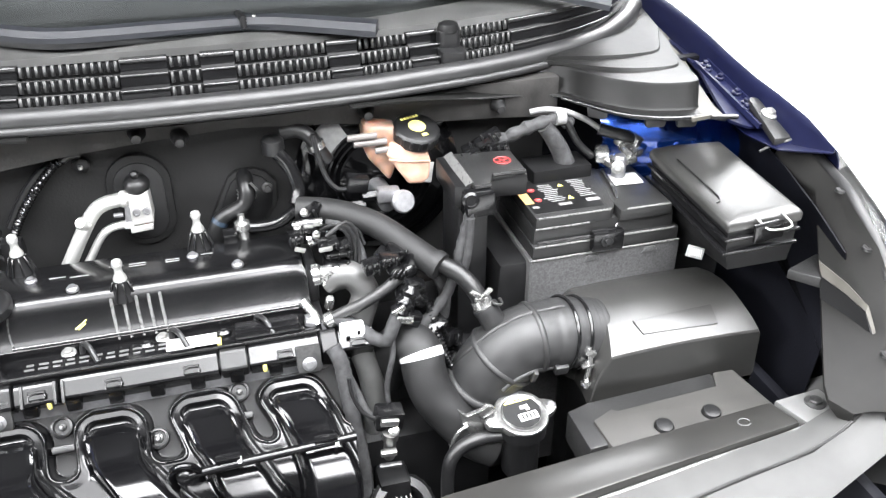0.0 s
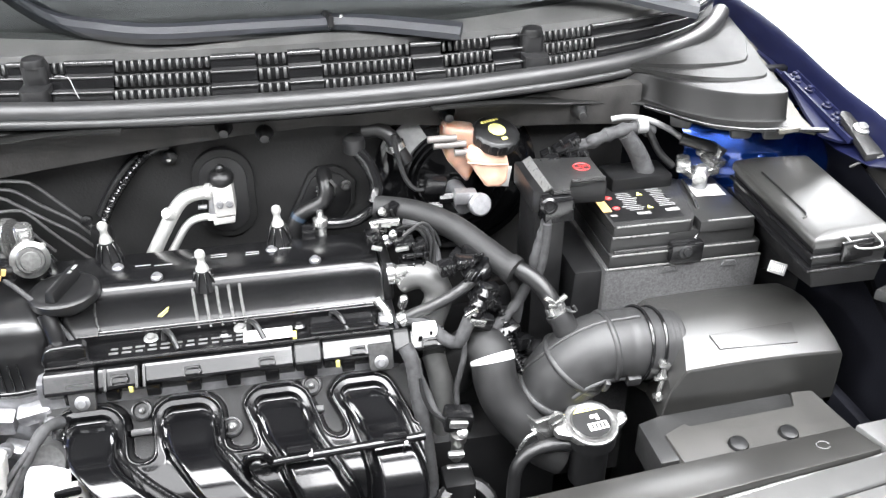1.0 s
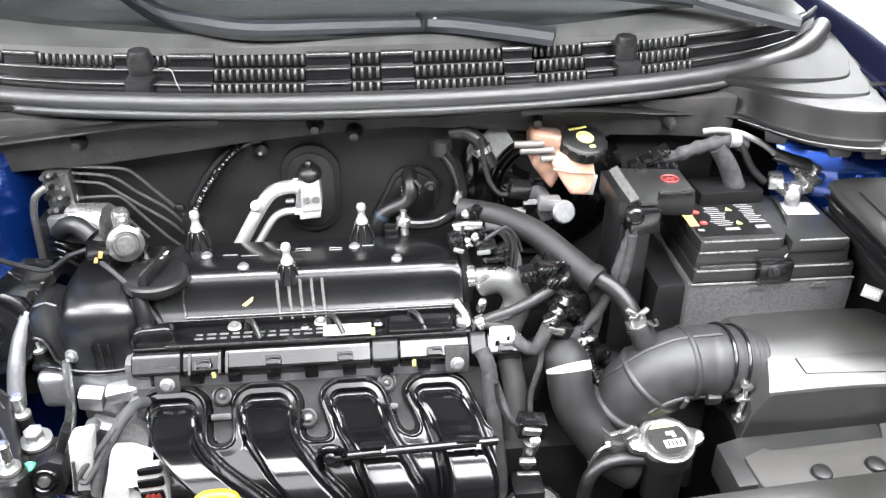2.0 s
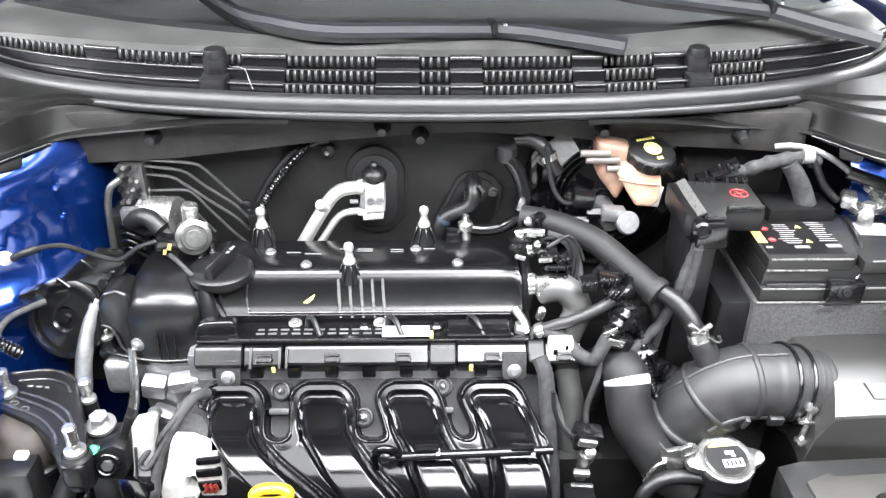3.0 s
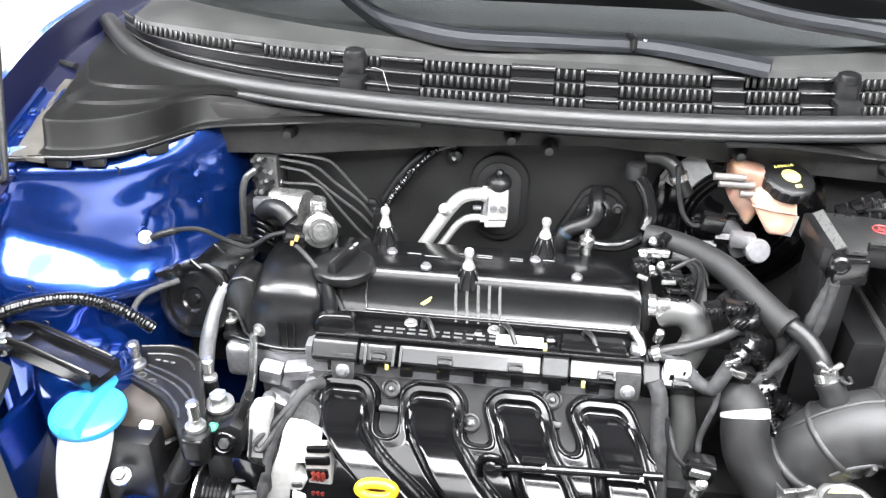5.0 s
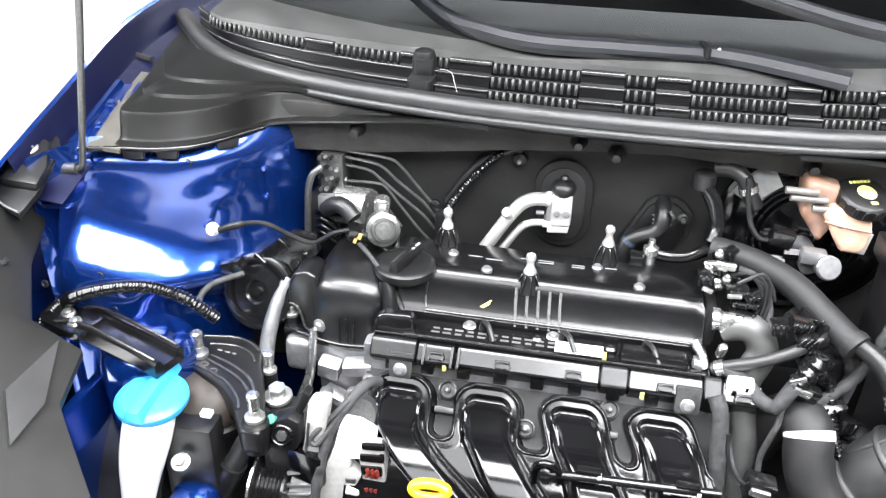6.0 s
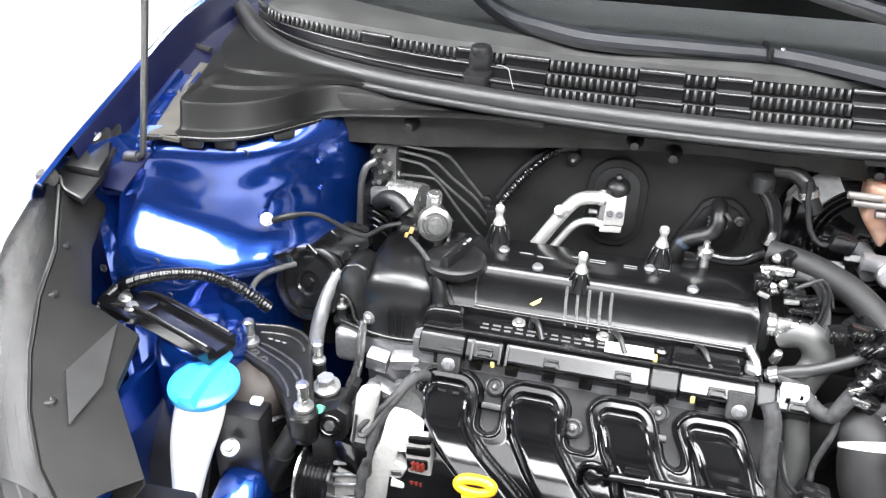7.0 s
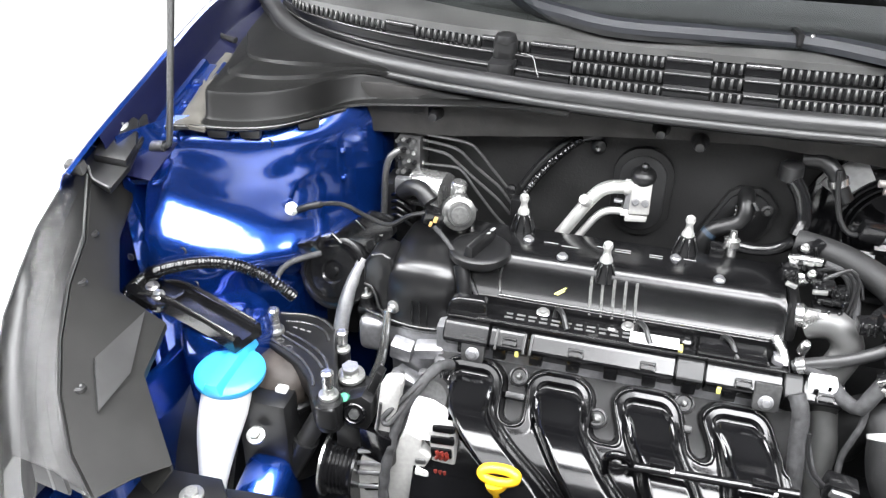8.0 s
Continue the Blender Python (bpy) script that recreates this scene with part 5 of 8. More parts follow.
part("sleeve", tube([(0.094, 1.145, 0.845), (0.135, 1.130, 0.844), (0.168, 1.112, 0.841), (0.207, 1.080, 0.833), (0.243, 1.040, 0.816), (0.276, 1.000, 0.800)], 0.0200, 18), FOAM, vac, "matt foam sleeve")
part("hose", tube([(0.262, 1.015, 0.806), (0.285, 0.998, 0.800), (0.307, 0.982, 0.789), (0.323, 0.965, 0.772), (0.332, 0.955, 0.754), (0.338, 0.946, 0.738)], 0.0130, 16), RUBBER, vac)
part("sleeve_ring", lathe([(0.015, -0.008), (0.0215, -0.007), (0.0225, 0.0), (0.0215, 0.007), (0.015, 0.008)], axis((0.277, 0.999, 0.8005), (0.62, -0.70, -0.28)), 22), FOAM, vac)
clip_m = axis((0.3335, 0.953, 0.751), (0.28, -0.45, -0.85))
clip = part("hose_clip", lathe([(0.013, -0.006), (0.0158, -0.006), (0.0158, 0.006), (0.013, 0.006)], clip_m, 22), STEEL, vac, "spring clip")
for x, z, ry, w in ((0.318, 0.780, 40, 0.020), (0.334, 0.778, -45, 0.022), (0.326, 0.770, 5, 0.020)):
    part("clip_ear", box((x, 0.937, z), (w, 0.004, 0.008), 0.0015, (0, ry, 0)), STEEL, clip)
part("clip_tail", tube([(0.340, 0.932, 0.766), (0.350, 0.930, 0.760), (0.357, 0.930, 0.762), (0.352, 0.931, 0.770)], 0.0022, 8), DARKSTEEL, clip)
heater = thing("heater_pipe", "glossy dark heater pipe with black hoses at the firewall", "pipe", (0.06, 1.19, 0.78))
part("pipe", tube([(0.010, 1.165, 0.815), (0.040, 1.165, 0.812), (0.066, 1.162, 0.818), (0.088, 1.156, 0.835), (0.096, 1.150, 0.846)], 0.0095, 14), DUCT, heater, "glossy dark pipe")
part("upright", tube([(0.092, 1.152, 0.850), (0.100, 1.165, 0.872), (0.090, 1.175, 0.905), (0.074, 1.18, 0.930), (0.072, 1.19, 0.945)], 0.0115, 14), SATIN, heater, "black coated riser")
part("riser_cap", lathe([(0, -0.012), (0.0165, -0.012), (0.0175, 0), (0.0165, 0.010), (0.012, 0.014), (0, 0.015)], axis((0.070, 1.185, 0.938), (0, 0, 1)), 20), RUBBER, heater)
part("top_hose", tube([(0.085, 1.20, 0.952), (0.11, 1.195, 0.955), (0.128, 1.185, 0.945), (0.138, 1.18, 0.925), (0.150, 1.18, 0.905)], 0.012, 12), RUBBER, heater)
part("hose_clip", lathe([(0.012, -0.005), (0.0145, -0.005), (0.0145, 0.005), (0.012, 0.005)], axis((0.135, 1.181, 0.932), (0.4, -0.1, -1)), 18), STEEL, heater)
part("valve", lathe([(0, -0.02), (0.009, -0.02), (0.009, 0), (0.012, 0.002), (0.012, 0.012), (0.006, 0.016), (0.005, 0.026), (0, 0.027)], axis((0.008, 1.160, 0.815), (0, 0, 1)), 16), STEEL, heater)
part("sensor_plug", box((-0.012, 1.155, 0.800), (0.022, 0.022, 0.036), 0.004), SATIN, heater)

hp = thing("heater_hose", "black heater hose through a plate on the firewall", "hose", (0.02, 1.22, 0.77))
plate_poly = [(-0.040, 0.800), (-0.030, 0.818), (-0.004, 0.872), (0.010, 0.882), (0.040, 0.884), (0.056, 0.876), (0.073, 0.855), (0.070, 0.815), (0.040, 0.770), (-0.03, 0.770)]
part("plate", prism(plate_poly, -1.243, -1.228, flat, 0.006), PAD, hp, "raised black firewall plate")
part("inner_plate", prism([(0.020 + (x - 0.020) * 0.84, 0.828 + (z - 0.828) * 0.84) for x, z in plate_poly], -1.240, -1.224, flat, 0.004), RUBBER, hp)
part("hose", tube([(0.022, 1.232, 0.872), (0.022, 1.212, 0.870), (0.023, 1.200, 0.856), (0.016, 1.196, 0.838), (-0.004, 1.194, 0.829), (-0.022, 1.192, 0.820), (-0.032, 1.190, 0.802), (-0.034, 1.188, 0.77)], 0.0128, 16), RUBBER, hp)
for k in range(3):
    part("spring_clip", tube([(0.022 + 0.0140 * math.cos(a), 1.205 - 0.006 * math.sin(a) - 0.002 * k, 0.861 - 0.006 * k + 0.010 * math.sin(a)) for a in np.linspace(math.pi, 2.05 * math.pi, 15)], 0.0015, 6), ZINC, hp)
part("clip_ear", box((0.034, 1.19, 0.872), (0.005, 0.004, 0.016), 0.001, (0, -35, 0)), DARKSTEEL, hp)
part("blue_band", tube([(-0.023, 1.192, 0.819), (-0.027, 1.191, 0.813)], 0.0133, 16), mat("faded_blue_paint", (0.015, 0.026, 0.042), 0.5, 0, 0.3, 200, 0.05, 900), hp, "faded blue paint band")
part("stud", bolt_mesh((0.056, 1.224, 0.850), (0, -1, 0), 0.006), DARKSTEEL, hp)
rad = thing("radiator_hose", "thick black radiator hose with a white paint band", "hose", (0.25, 0.90, 0.55))
RH = [(0.190, 1.010, 0.600), (0.198, 1.000, 0.640), (0.206, 0.990, 0.666), (0.219, 0.975, 0.685), (0.232, 0.957, 0.691), (0.237, 0.942, 0.681), (0.238, 0.928, 0.658), (0.246, 0.914, 0.629), (0.264, 0.900, 0.602), (0.287, 0.886, 0.576), (0.303, 0.876, 0.559), (0.330, 0.868, 0.545)]
part("hose", tube(RH, 0.0330, 28), FOAM, rad)
along_hose = smooth_path(RH, 0.004)
first = int(0.41 * len(along_hose))
part("white_band", tube(along_hose[first:first + 3], 0.0337, 28, step=0.004), PAPER, rad, "white paint band")
spring = part("hose_clip", lathe([(0.0325, -0.004), (0.0352, -0.004), (0.0352, 0.004), (0.0325, 0.004)], axis((0.290, 0.884, 0.573), (0.62, -0.35, -0.70)), 30), STEEL, rad, "bright spring clip")
clip_face = prism([(0.266, 0.646), (0.280, 0.632), (0.298, 0.637), (0.312, 0.612), (0.302, 0.594), (0.284, 0.598), (0.272, 0.622)], -0.856, -0.848, flat, 0.002)
part("clip_plate", clip_face, STEEL, spring, "bright pressed clip plate")
part("clip_ear", box((0.306, 0.848, 0.636), (0.020, 0.008, 0.016), 0.003, (0, -30, 0)), STEEL, spring)
part("clip_ear", tube([(0.300, 0.852, 0.628), (0.309, 0.850, 0.645), (0.320, 0.850, 0.636), (0.322, 0.850, 0.620)], 0.0035, 8), STEEL, spring)
part("clip_wire", tube([(0.256, 0.852, 0.572), (0.260, 0.848, 0.594), (0.268, 0.846, 0.610), (0.280, 0.846, 0.616)], 0.0030, 8), STEEL, spring)
neck = thing("radiator_filler", "metal radiator cap with printed warning on a black neck", "radiator cap", (0.362, 0.840, 0.52))
part("neck", lathe([(0, -0.10), (0.028, -0.10), (0.028, -0.03), (0.036, -0.024), (0.036, -0.004), (0, -0.004)], pose(0.362, 0.840, 0.618), 24), PLASTIC, neck)
capm = pose(0.362, 0.846, 0.619, 12, 0, 6)
part("cap", lathe([(0, -0.012), (0.038, -0.012), (0.041, -0.006), (0.0415, 0.0), (0.0395, 0.0035), (0.035, 0.0045), (0.031, 0.003), (0.029, 0.0055), (0, 0.006)], capm, 36), CAPSTEEL, neck, "bright pressed metal cap")
for a in (0, 180):
    ear = prism([(0.030, -0.019), (0.046, -0.013), (0.055, -0.008), (0.058, 0), (0.055, 0.008), (0.046, 0.013), (0.030, 0.019)], -0.010, 0.003, capm @ pose(0, 0, 0, 0, 0, a), 0.004)
    part("cap_ear", ear, CAPSTEEL, neck)
    part("ear_dimple", lathe([(0, 0), (0.006, 0), (0.005, 0.0012), (0, 0.0014)], capm @ pose(0.049 if a == 0 else -0.049, 0, 0.003), 14), ALLOY, neck)
disc = part("cap_print", lathe([(0, 0.006), (0.0285, 0.006), (0.0285, 0.0066), (0, 0.0066)], capm, 30), RUBBER, neck, "dark printed disc")
part("yellow_field", prism([(0.0275 * math.cos(a), 0.0275 * math.sin(a)) for a in np.linspace(radians(38), radians(142), 12)], 0.0066, 0.0072, capm, 0), LIME, disc, "yellow printed segment")
bars(disc, capm @ pose(0, 0, 0.0072), ((-0.002, 0.0205, 0.004, 0.002), (0.004, 0.0205, 0.004, 0.002)), GRAINED)
bars(disc, capm @ pose(0, 0, 0.0072), ((0.006, 0.006, 0.013, 0.006), (0.010, 0.001, 0.006, 0.004)), PAPER)
bars(disc, capm @ pose(0, 0, 0.0072), ((0.006, -0.011, 0.030, 0.013),), PAPER)
bars(disc, capm @ pose(0.006, 0, 0.0080), [(-0.009 + 0.006 * k, -0.011, 0.0028, 0.008) for k in range(4)], GRAINED)
part("overflow_hose", tube([(0.345, 0.835, 0.592), (0.318, 0.838, 0.594), (0.292, 0.836, 0.597), (0.268, 0.833, 0.592), (0.250, 0.829, 0.575), (0.244, 0.826, 0.545), (0.243, 0.823, 0.49)], 0.0100, 12), RUBBER, neck, "black overflow hose")
# ---- brake booster and reservoir ----
boost = thing("brake_booster", "large round black brake booster on the firewall", "brake booster", (0.24, 1.22, 0.70))
bm_axis = axis((0.238, 1.238, 0.852), (0, -1, 0))
profile = [(0, 0), (0.135, 0), (0.138, 0.006), (0.136, 0.014), (0.128, 0.018), (0.122, 0.024), (0.104, 0.028), (0.096, 0.030)]
for r in (0.090, 0.080, 0.070):
    profile += [(r, 0.031), (r - 0.002, 0.036), (r - 0.005, 0.037), (r - 0.007, 0.033)]
part("drum", lathe(profile + [(0.052, 0.036), (0.030, 0.046), (0, 0.048)], bm_axis, 56), GLOSS, boost)
part("bead", lathe([(0.130, 0.010), (0.139, 0.012), (0.139, 0.017), (0.130, 0.019)], bm_axis, 56), GLOSS, boost)
rows = []
for a in np.linspace(radians(122), radians(154), 8):
    rows.append([tuple(bm_axis @ Vector((r * math.cos(a), r * math.sin(a), h))) for r, h in ((0.132, 0.020), (0.122, 0.0262), (0.104, 0.0302), (0.094, 0.0335))])
part("pale_sticker", sheet([[(p[0], p[1], p[2]) for p in row] for row in rows], 0.001), GREY, boost, "pale grey reflective label")
tank = thing("brake_fluid_reservoir", "translucent amber brake fluid reservoir with a black cap", "fluid reservoir", (0.26, 1.17, 0.83))
part("tank", prism([(0.207, 0.966), (0.262, 0.956), (0.264, 0.905), (0.246, 0.862), (0.230, 0.884), (0.210, 0.908)], -1.215, -1.160, flat, 0.012, seg=3), TANK, tank, "milky amber plastic tank")
part("tank_front", prism([(0.246, 0.934), (0.302, 0.928), (0.308, 0.900), (0.306, 0.872), (0.296, 0.862), (0.272, 0.864), (0.256, 0.888), (0.238, 0.918)], -1.205, -1.142, flat, 0.012, seg=4), MILKY, tank, "milky pale lower chamber")
part("tank_seam", tube([(0.240, 1.140, 0.912), (0.270, 1.140, 0.906), (0.306, 1.141, 0.902)], 0.0016, 8), MILKY, tank)
for x0, x1, z in ((0.180, 0.225, 0.949), (0.189, 0.240, 0.938), (0.222, 0.252, 0.924)):
    part("nipple", tube([(x0, 1.154, z), (x1, 1.154, z)], 0.0055, 12), HORN, tank, "pale plastic nipple")
capb = axis((0.290, 1.165, 0.945), (0.12, -0.30, 0.95))
cap = part("cap", lathe([(0, -0.014), (0.036, -0.014), (0.0375, -0.010), (0.0375, 0.004), (0.035, 0.007), (0.033, 0.008), (0.012, 0.009), (0, 0.0092)], capb, 32), PLASTIC, tank, "black screw cap with yellow print")
for k in range(16):
    a = 2 * math.pi * k / 16
    part("cap_rib", box((0, 0, 0), (0.004, 0.006, 0.014), 0.001, seg=1, bm=None), PLASTIC, cap).matrix_basis = Matrix.Translation(-tank.location) @ capb @ pose(0.0365 * math.cos(a), 0.0365 * math.sin(a), -0.003, 0, 0, math.degrees(a)) @ Matrix.Translation(tank.location)
part("cap_mark", lathe([(0, 0.009), (0.014, 0.009), (0.014, 0.0098), (0, 0.0098)], capb @ pose(0.0, 0.0, 0), 20), LIME, cap, "yellow printed disc")
bars(cap, capb @ pose(0, 0.022, 0.0095), [(-0.014 + 0.0056 * k, 0, 0.004, 0.005) for k in range(6)], LIME)
bars(cap, capb @ pose(0, -0.022, 0.0095), ((0, 0, 0.010, 0.006),), LIME)
mc = thing("master_cylinder", "cast alloy brake master cylinder below its reservoir", "brake cylinder", (0.24, 1.15, 0.80))
part("body", tube([(0.225, 1.225, 0.845), (0.232, 1.17, 0.842), (0.238, 1.14, 0.838)], 0.017, 16), ALLOY, mc)
part("end_plug", lathe([(0, -0.02), (0.014, -0.02), (0.0165, -0.004), (0.0185, 0.0), (0.0185, 0.006), (0.016, 0.009), (0, 0.009)], axis((0.256, 1.124, 0.846), (0.15, -0.9, 0.35)), 24), ALLOY, mc)
part("port", box((0.236, 1.138, 0.855), (0.036, 0.020, 0.022), 0.004, (0, 4, 0)), ALLOY, mc)
for k, (x, z) in enumerate(((0.178, 0.838), (0.196, 0.852))):
    part("port_nut", tube([(x, 1.145, z), (x + 0.022, 1.145, z)], 0.009, 6), SATIN, mc)
for dz in (0.0, -0.012, -0.024):
    part("brake_line", tube([(0.185, 1.15, 0.84 + dz), (0.165, 1.155, 0.835 + dz), (0.145, 1.17, 0.825 + dz), (0.12, 1.19, 0.80 + dz)], 0.0028, 8), STEEL, mc)
part("connector", box((0.190, 1.150, 0.875), (0.034, 0.024, 0.026), 0.004, (0, 12, 0)), SATIN, mc)
part("sensor_lead", tube([(0.178, 1.15, 0.868), (0.16, 1.15, 0.868), (0.145, 1.155, 0.885), (0.135, 1.165, 0.92), (0.13, 1.17, 0.955)], 0.004, 8), RUBBER, mc)
part("tag", box((0.312, 1.170, 0.868), (0.012, 0.001, 0.036), 0.0004, (0, 8, 0), seg=1), PAPER, boost, "white paper tag")

# ---- timing side of the engine ----
dome_loops = []
for u in (-1.0, -0.985, -0.95, -0.88, -0.78, -0.64, -0.48, -0.3, -0.1, 0.1, 0.3, 0.48, 0.64, 0.78, 0.88, 0.95, 0.985, 1.0):
    x = -0.4415 + 0.0635 * u
    round_u = math.sqrt(max(0.0, 1 - u * u))
    hgt, fwd = 0.735 + 0.062 * round_u ** 0.42, 0.036 * round_u ** 0.7
    loop = [(x, 1.16, 0.60), (x, 1.155, hgt - 0.004)]
    for share, fall in ((0, 0), (0.3, 0.05), (0.6, 0.13), (0.75, 0.19), (0.83, 0.26), (0.89, 0.36), (0.94, 0.50), (0.975, 0.68), (0.99, 0.82), (1.0, 1.0)):
        loop.append((x, 1.085 - (0.047 + fwd) * share, hgt - (hgt - 0.720) * fall))
    loop += [(x, 1.0375 - fwd, 0.712), (x, 1.036 - fwd, 0.686), (x, 1.032 - fwd, 0.682), (x, 1.032 - fwd, 0.677), (x, 1.04, 0.60)]
    dome_loops.append(loop)
timing = part("timing_cover", loft(dome_loops), DOME, engine, "domed glossy black timing cover", 50)
for x in (-0.452, -0.440, -0.428):
    part("rib", tube([(x, 0.9992, 0.730), (x, 0.9990, 0.71), (x, 0.9985, 0.686)], 0.0016, 8), SATIN, timing)
ear = [(-0.537, 0.770), (-0.527, 0.787), (-0.508, 0.793), (-0.492, 0.785), (-0.486, 0.72), (-0.495, 0.686), (-0.505, 0.681), (-0.514, 0.690), (-0.518, 0.712), (-0.526, 0.728), (-0.539, 0.733)]
shoulder = part("shoulder", prism(ear, -1.075, -1.020, flat, 0.009, seg=3), DOME, timing, "satin black cover shoulder")
part("ear_edge", tube([(-0.538, 1.020, 0.732), (-0.526, 1.019, 0.728), (-0.518, 1.018, 0.712), (-0.514, 1.018, 0.692), (-0.505, 1.018, 0.683)], 0.0022, 8), NOSE, shoulder)
part("skirt", tube([(-0.540, 1.022, 0.680), (-0.508, 1.010, 0.682), (-0.475, 1.000, 0.682), (-0.44, 0.996, 0.682), (-0.405, 1.000, 0.683), (-0.38, 1.02, 0.684)], 0.0040, 10), SATIN, timing)
part("ledge", box((-0.522, 1.045, 0.678), (0.060, 0.055, 0.014), 0.005), SATIN, timing)
part("edge_strip", tube([(-0.384, 1.035, 0.785), (-0.376, 1.022, 0.755), (-0.374, 1.012, 0.72)], 0.012, 12), DOME, timing)
part("timing_case", loft([[(-0.4415 + (0.066 - 0.004 * (z > 0.645)) * cu * w, 1.06 - 0.062 * w * cv, z) for cu, cv in ((-1, -0.6), (-1, 0.3), (-0.85, 0.75), (-0.5, 0.95), (0, 1.0), (0.5, 0.95), (0.85, 0.75), (1, 0.3), (1, -0.6))] for z, w in ((0.676, 0.96), (0.668, 1.0), (0.640, 1.0), (0.615, 0.93), (0.56, 0.90), (0.50, 0.92), (0.40, 0.95), (0.31, 0.95))]), ALLOY, engine, "cast aluminium timing case", 40)
part("case_flange", tube([(-0.494, 1.004, 0.70), (-0.496, 0.994, 0.655), (-0.503, 0.990, 0.61), (-0.520, 0.985, 0.56)], lambda s, d: 0.0062 + 0.003 * s, 12), STEEL, engine, "bright steel strip")
part("case_lobe", box((-0.524, 1.028, 0.642), (0.046, 0.052, 0.062), 0.016, top=(1.0, 1.0), seg=4), ALLOY, engine, "smooth cast aluminium lobe")
for x, z, w, h, tilt in ((-0.466, 0.640, 0.036, 0.034, 10), (-0.418, 0.650, 0.050, 0.024, -12), (-0.452, 0.582, 0.055, 0.020, 25), (-0.405, 0.595, 0.030, 0.040, 0), (-0.43, 0.548, 0.06, 0.018, -8)):
    part("case_web", box((x, 0.990, z), (w, 0.026, h), 0.006, (15, tilt, 0)), ALLOY, engine)
for x, z in ((-0.470, 0.598), (-0.425, 0.606), (-0.398, 0.640)):
    part("case_boss", lathe([(0, 0), (0.011, 0), (0.010, 0.012), (0.0065, 0.013), (0.006, 0.008), (0, 0.008)], axis((x, 0.979, z), (0.1, -1, 0.25)), 18), ALLOY, engine)
bolt((-0.543, 1.040, 0.702), (0, -0.1, 1), 0.0085, engine, "case_bolt", h=0.014)
part("bolt_boss", lathe([(0, -0.065), (0.0125, -0.065), (0.0125, 0), (0, 0)], pose(-0.543, 1.040, 0.701), 18), PLASTIC, engine)
bolt((-0.486, 1.008, 0.705), (-0.3, -1, 0.1), 0.007, engine, "case_bolt")
# variable valve solenoid on top
sol = thing("valve_solenoid", "silver valve-timing solenoid with a plug", "solenoid", (-0.44, 1.13, 0.79))
part("can", lathe([(0, -0.03), (0.022, -0.03), (0.024, -0.01), (0.024, 0.014), (0.027, 0.015), (0.027, 0.019), (0.020, 0.022), (0.018, 0.028), (0, 0.029)], axis((-0.412, 1.115, 0.832), (0.35, -0.9, 0.3)), 24), CAPSTEEL, sol)
part("can_face", lathe([(0, 0.03), (0.014, 0.03), (0.013, 0.034), (0, 0.035)], axis((-0.412, 1.115, 0.832), (0.35, -0.9, 0.3)), 20), CAPSTEEL, sol)
part("stub", lathe([(0, -0.03), (0.012, -0.03), (0.013, 0.012), (0.010, 0.016), (0, 0.017)], axis((-0.415, 1.13, 0.862), (0.1, -0.1, 1)), 16), STEEL, sol)
part("plug", box((-0.445, 1.095, 0.828), (0.036, 0.028, 0.026), 0.005, (0, 20, 20)), SATIN, sol)
part("plug_lock", box((-0.446, 1.079, 0.823), (0.005, 0.004, 0.008), 0.001, (0, 20, 20)), AMBER, sol, "orange plug lock")
part("plug_lock", box((-0.438, 1.079, 0.832), (0.006, 0.004, 0.010), 0.001, (0, 20, 20)), AMBER, sol)
part("boot", tube([(-0.455, 1.11, 0.845), (-0.475, 1.12, 0.86), (-0.495, 1.13, 0.855), (-0.51, 1.14, 0.84)], 0.014, 12), RUBBER, sol)
part("lead", tube([(-0.440, 1.08, 0.818), (-0.420, 1.06, 0.815), (-0.395, 1.045, 0.795), (-0.370, 1.035, 0.760), (-0.352, 1.022, 0.732), (-0.346, 1.010, 0.720)], 0.0036, 8), TAPE, sol)

# ---- brake modulator and its pipes ----
abs_unit = thing("brake_modulator", "silver brake modulator with thin dark brake pipes", "brake modulator", (-0.47, 1.18, 0.75))
part("valve_block", box((-0.514, 1.205, 0.880), (0.040, 0.05, 0.075), 0.004), DARKSTEEL, abs_unit, "dark machined valve block")
motor = part("motor", lathe([(0, -0.030), (0.032, -0.030), (0.033, 0.026), (0.031, 0.030), (0, 0.031)], axis((-0.470, 1.165, 0.838), (0.95, -0.25, 0.08)), 28), STEEL, abs_unit, "bright pump motor can")
part("flange", prism([(-0.526, 0.862), (-0.498, 0.864), (-0.494, 0.838), (-0.504, 0.832), (-0.526, 0.834)], -1.155, -1.140, flat, 0.003), ALLOY, abs_unit)
bars(abs_unit, axis((-0.470, 1.130, 0.852), (0, -0.9, 0.4), 180), ((0.0, 0.006, 0.026, 0.003), (0.0, -0.001, 0.026, 0.003)), GREY)
part("control_box", box((-0.523, 1.185, 0.80), (0.06, 0.06, 0.09), 0.006), PLASTIC, abs_unit)
for k in range(4):
    part("box_fin", tube([(-0.532, 1.150, 0.828 - 0.013 * k), (-0.520, 1.142, 0.834 - 0.013 * k), (-0.508, 1.142, 0.828 - 0.014 * k), (-0.500, 1.148, 0.818 - 0.014 * k)], 0.0042, 10), SATIN, abs_unit)
part("side_pipe", tube([(-0.515, 1.14, 0.914), (-0.528, 1.132, 0.905), (-0.536, 1.13, 0.880), (-0.539, 1.13, 0.845), (-0.541, 1.13, 0.81), (-0.543, 1.13, 0.785)], 0.0055, 10), DARKSTEEL, abs_unit)
random.seed(9)
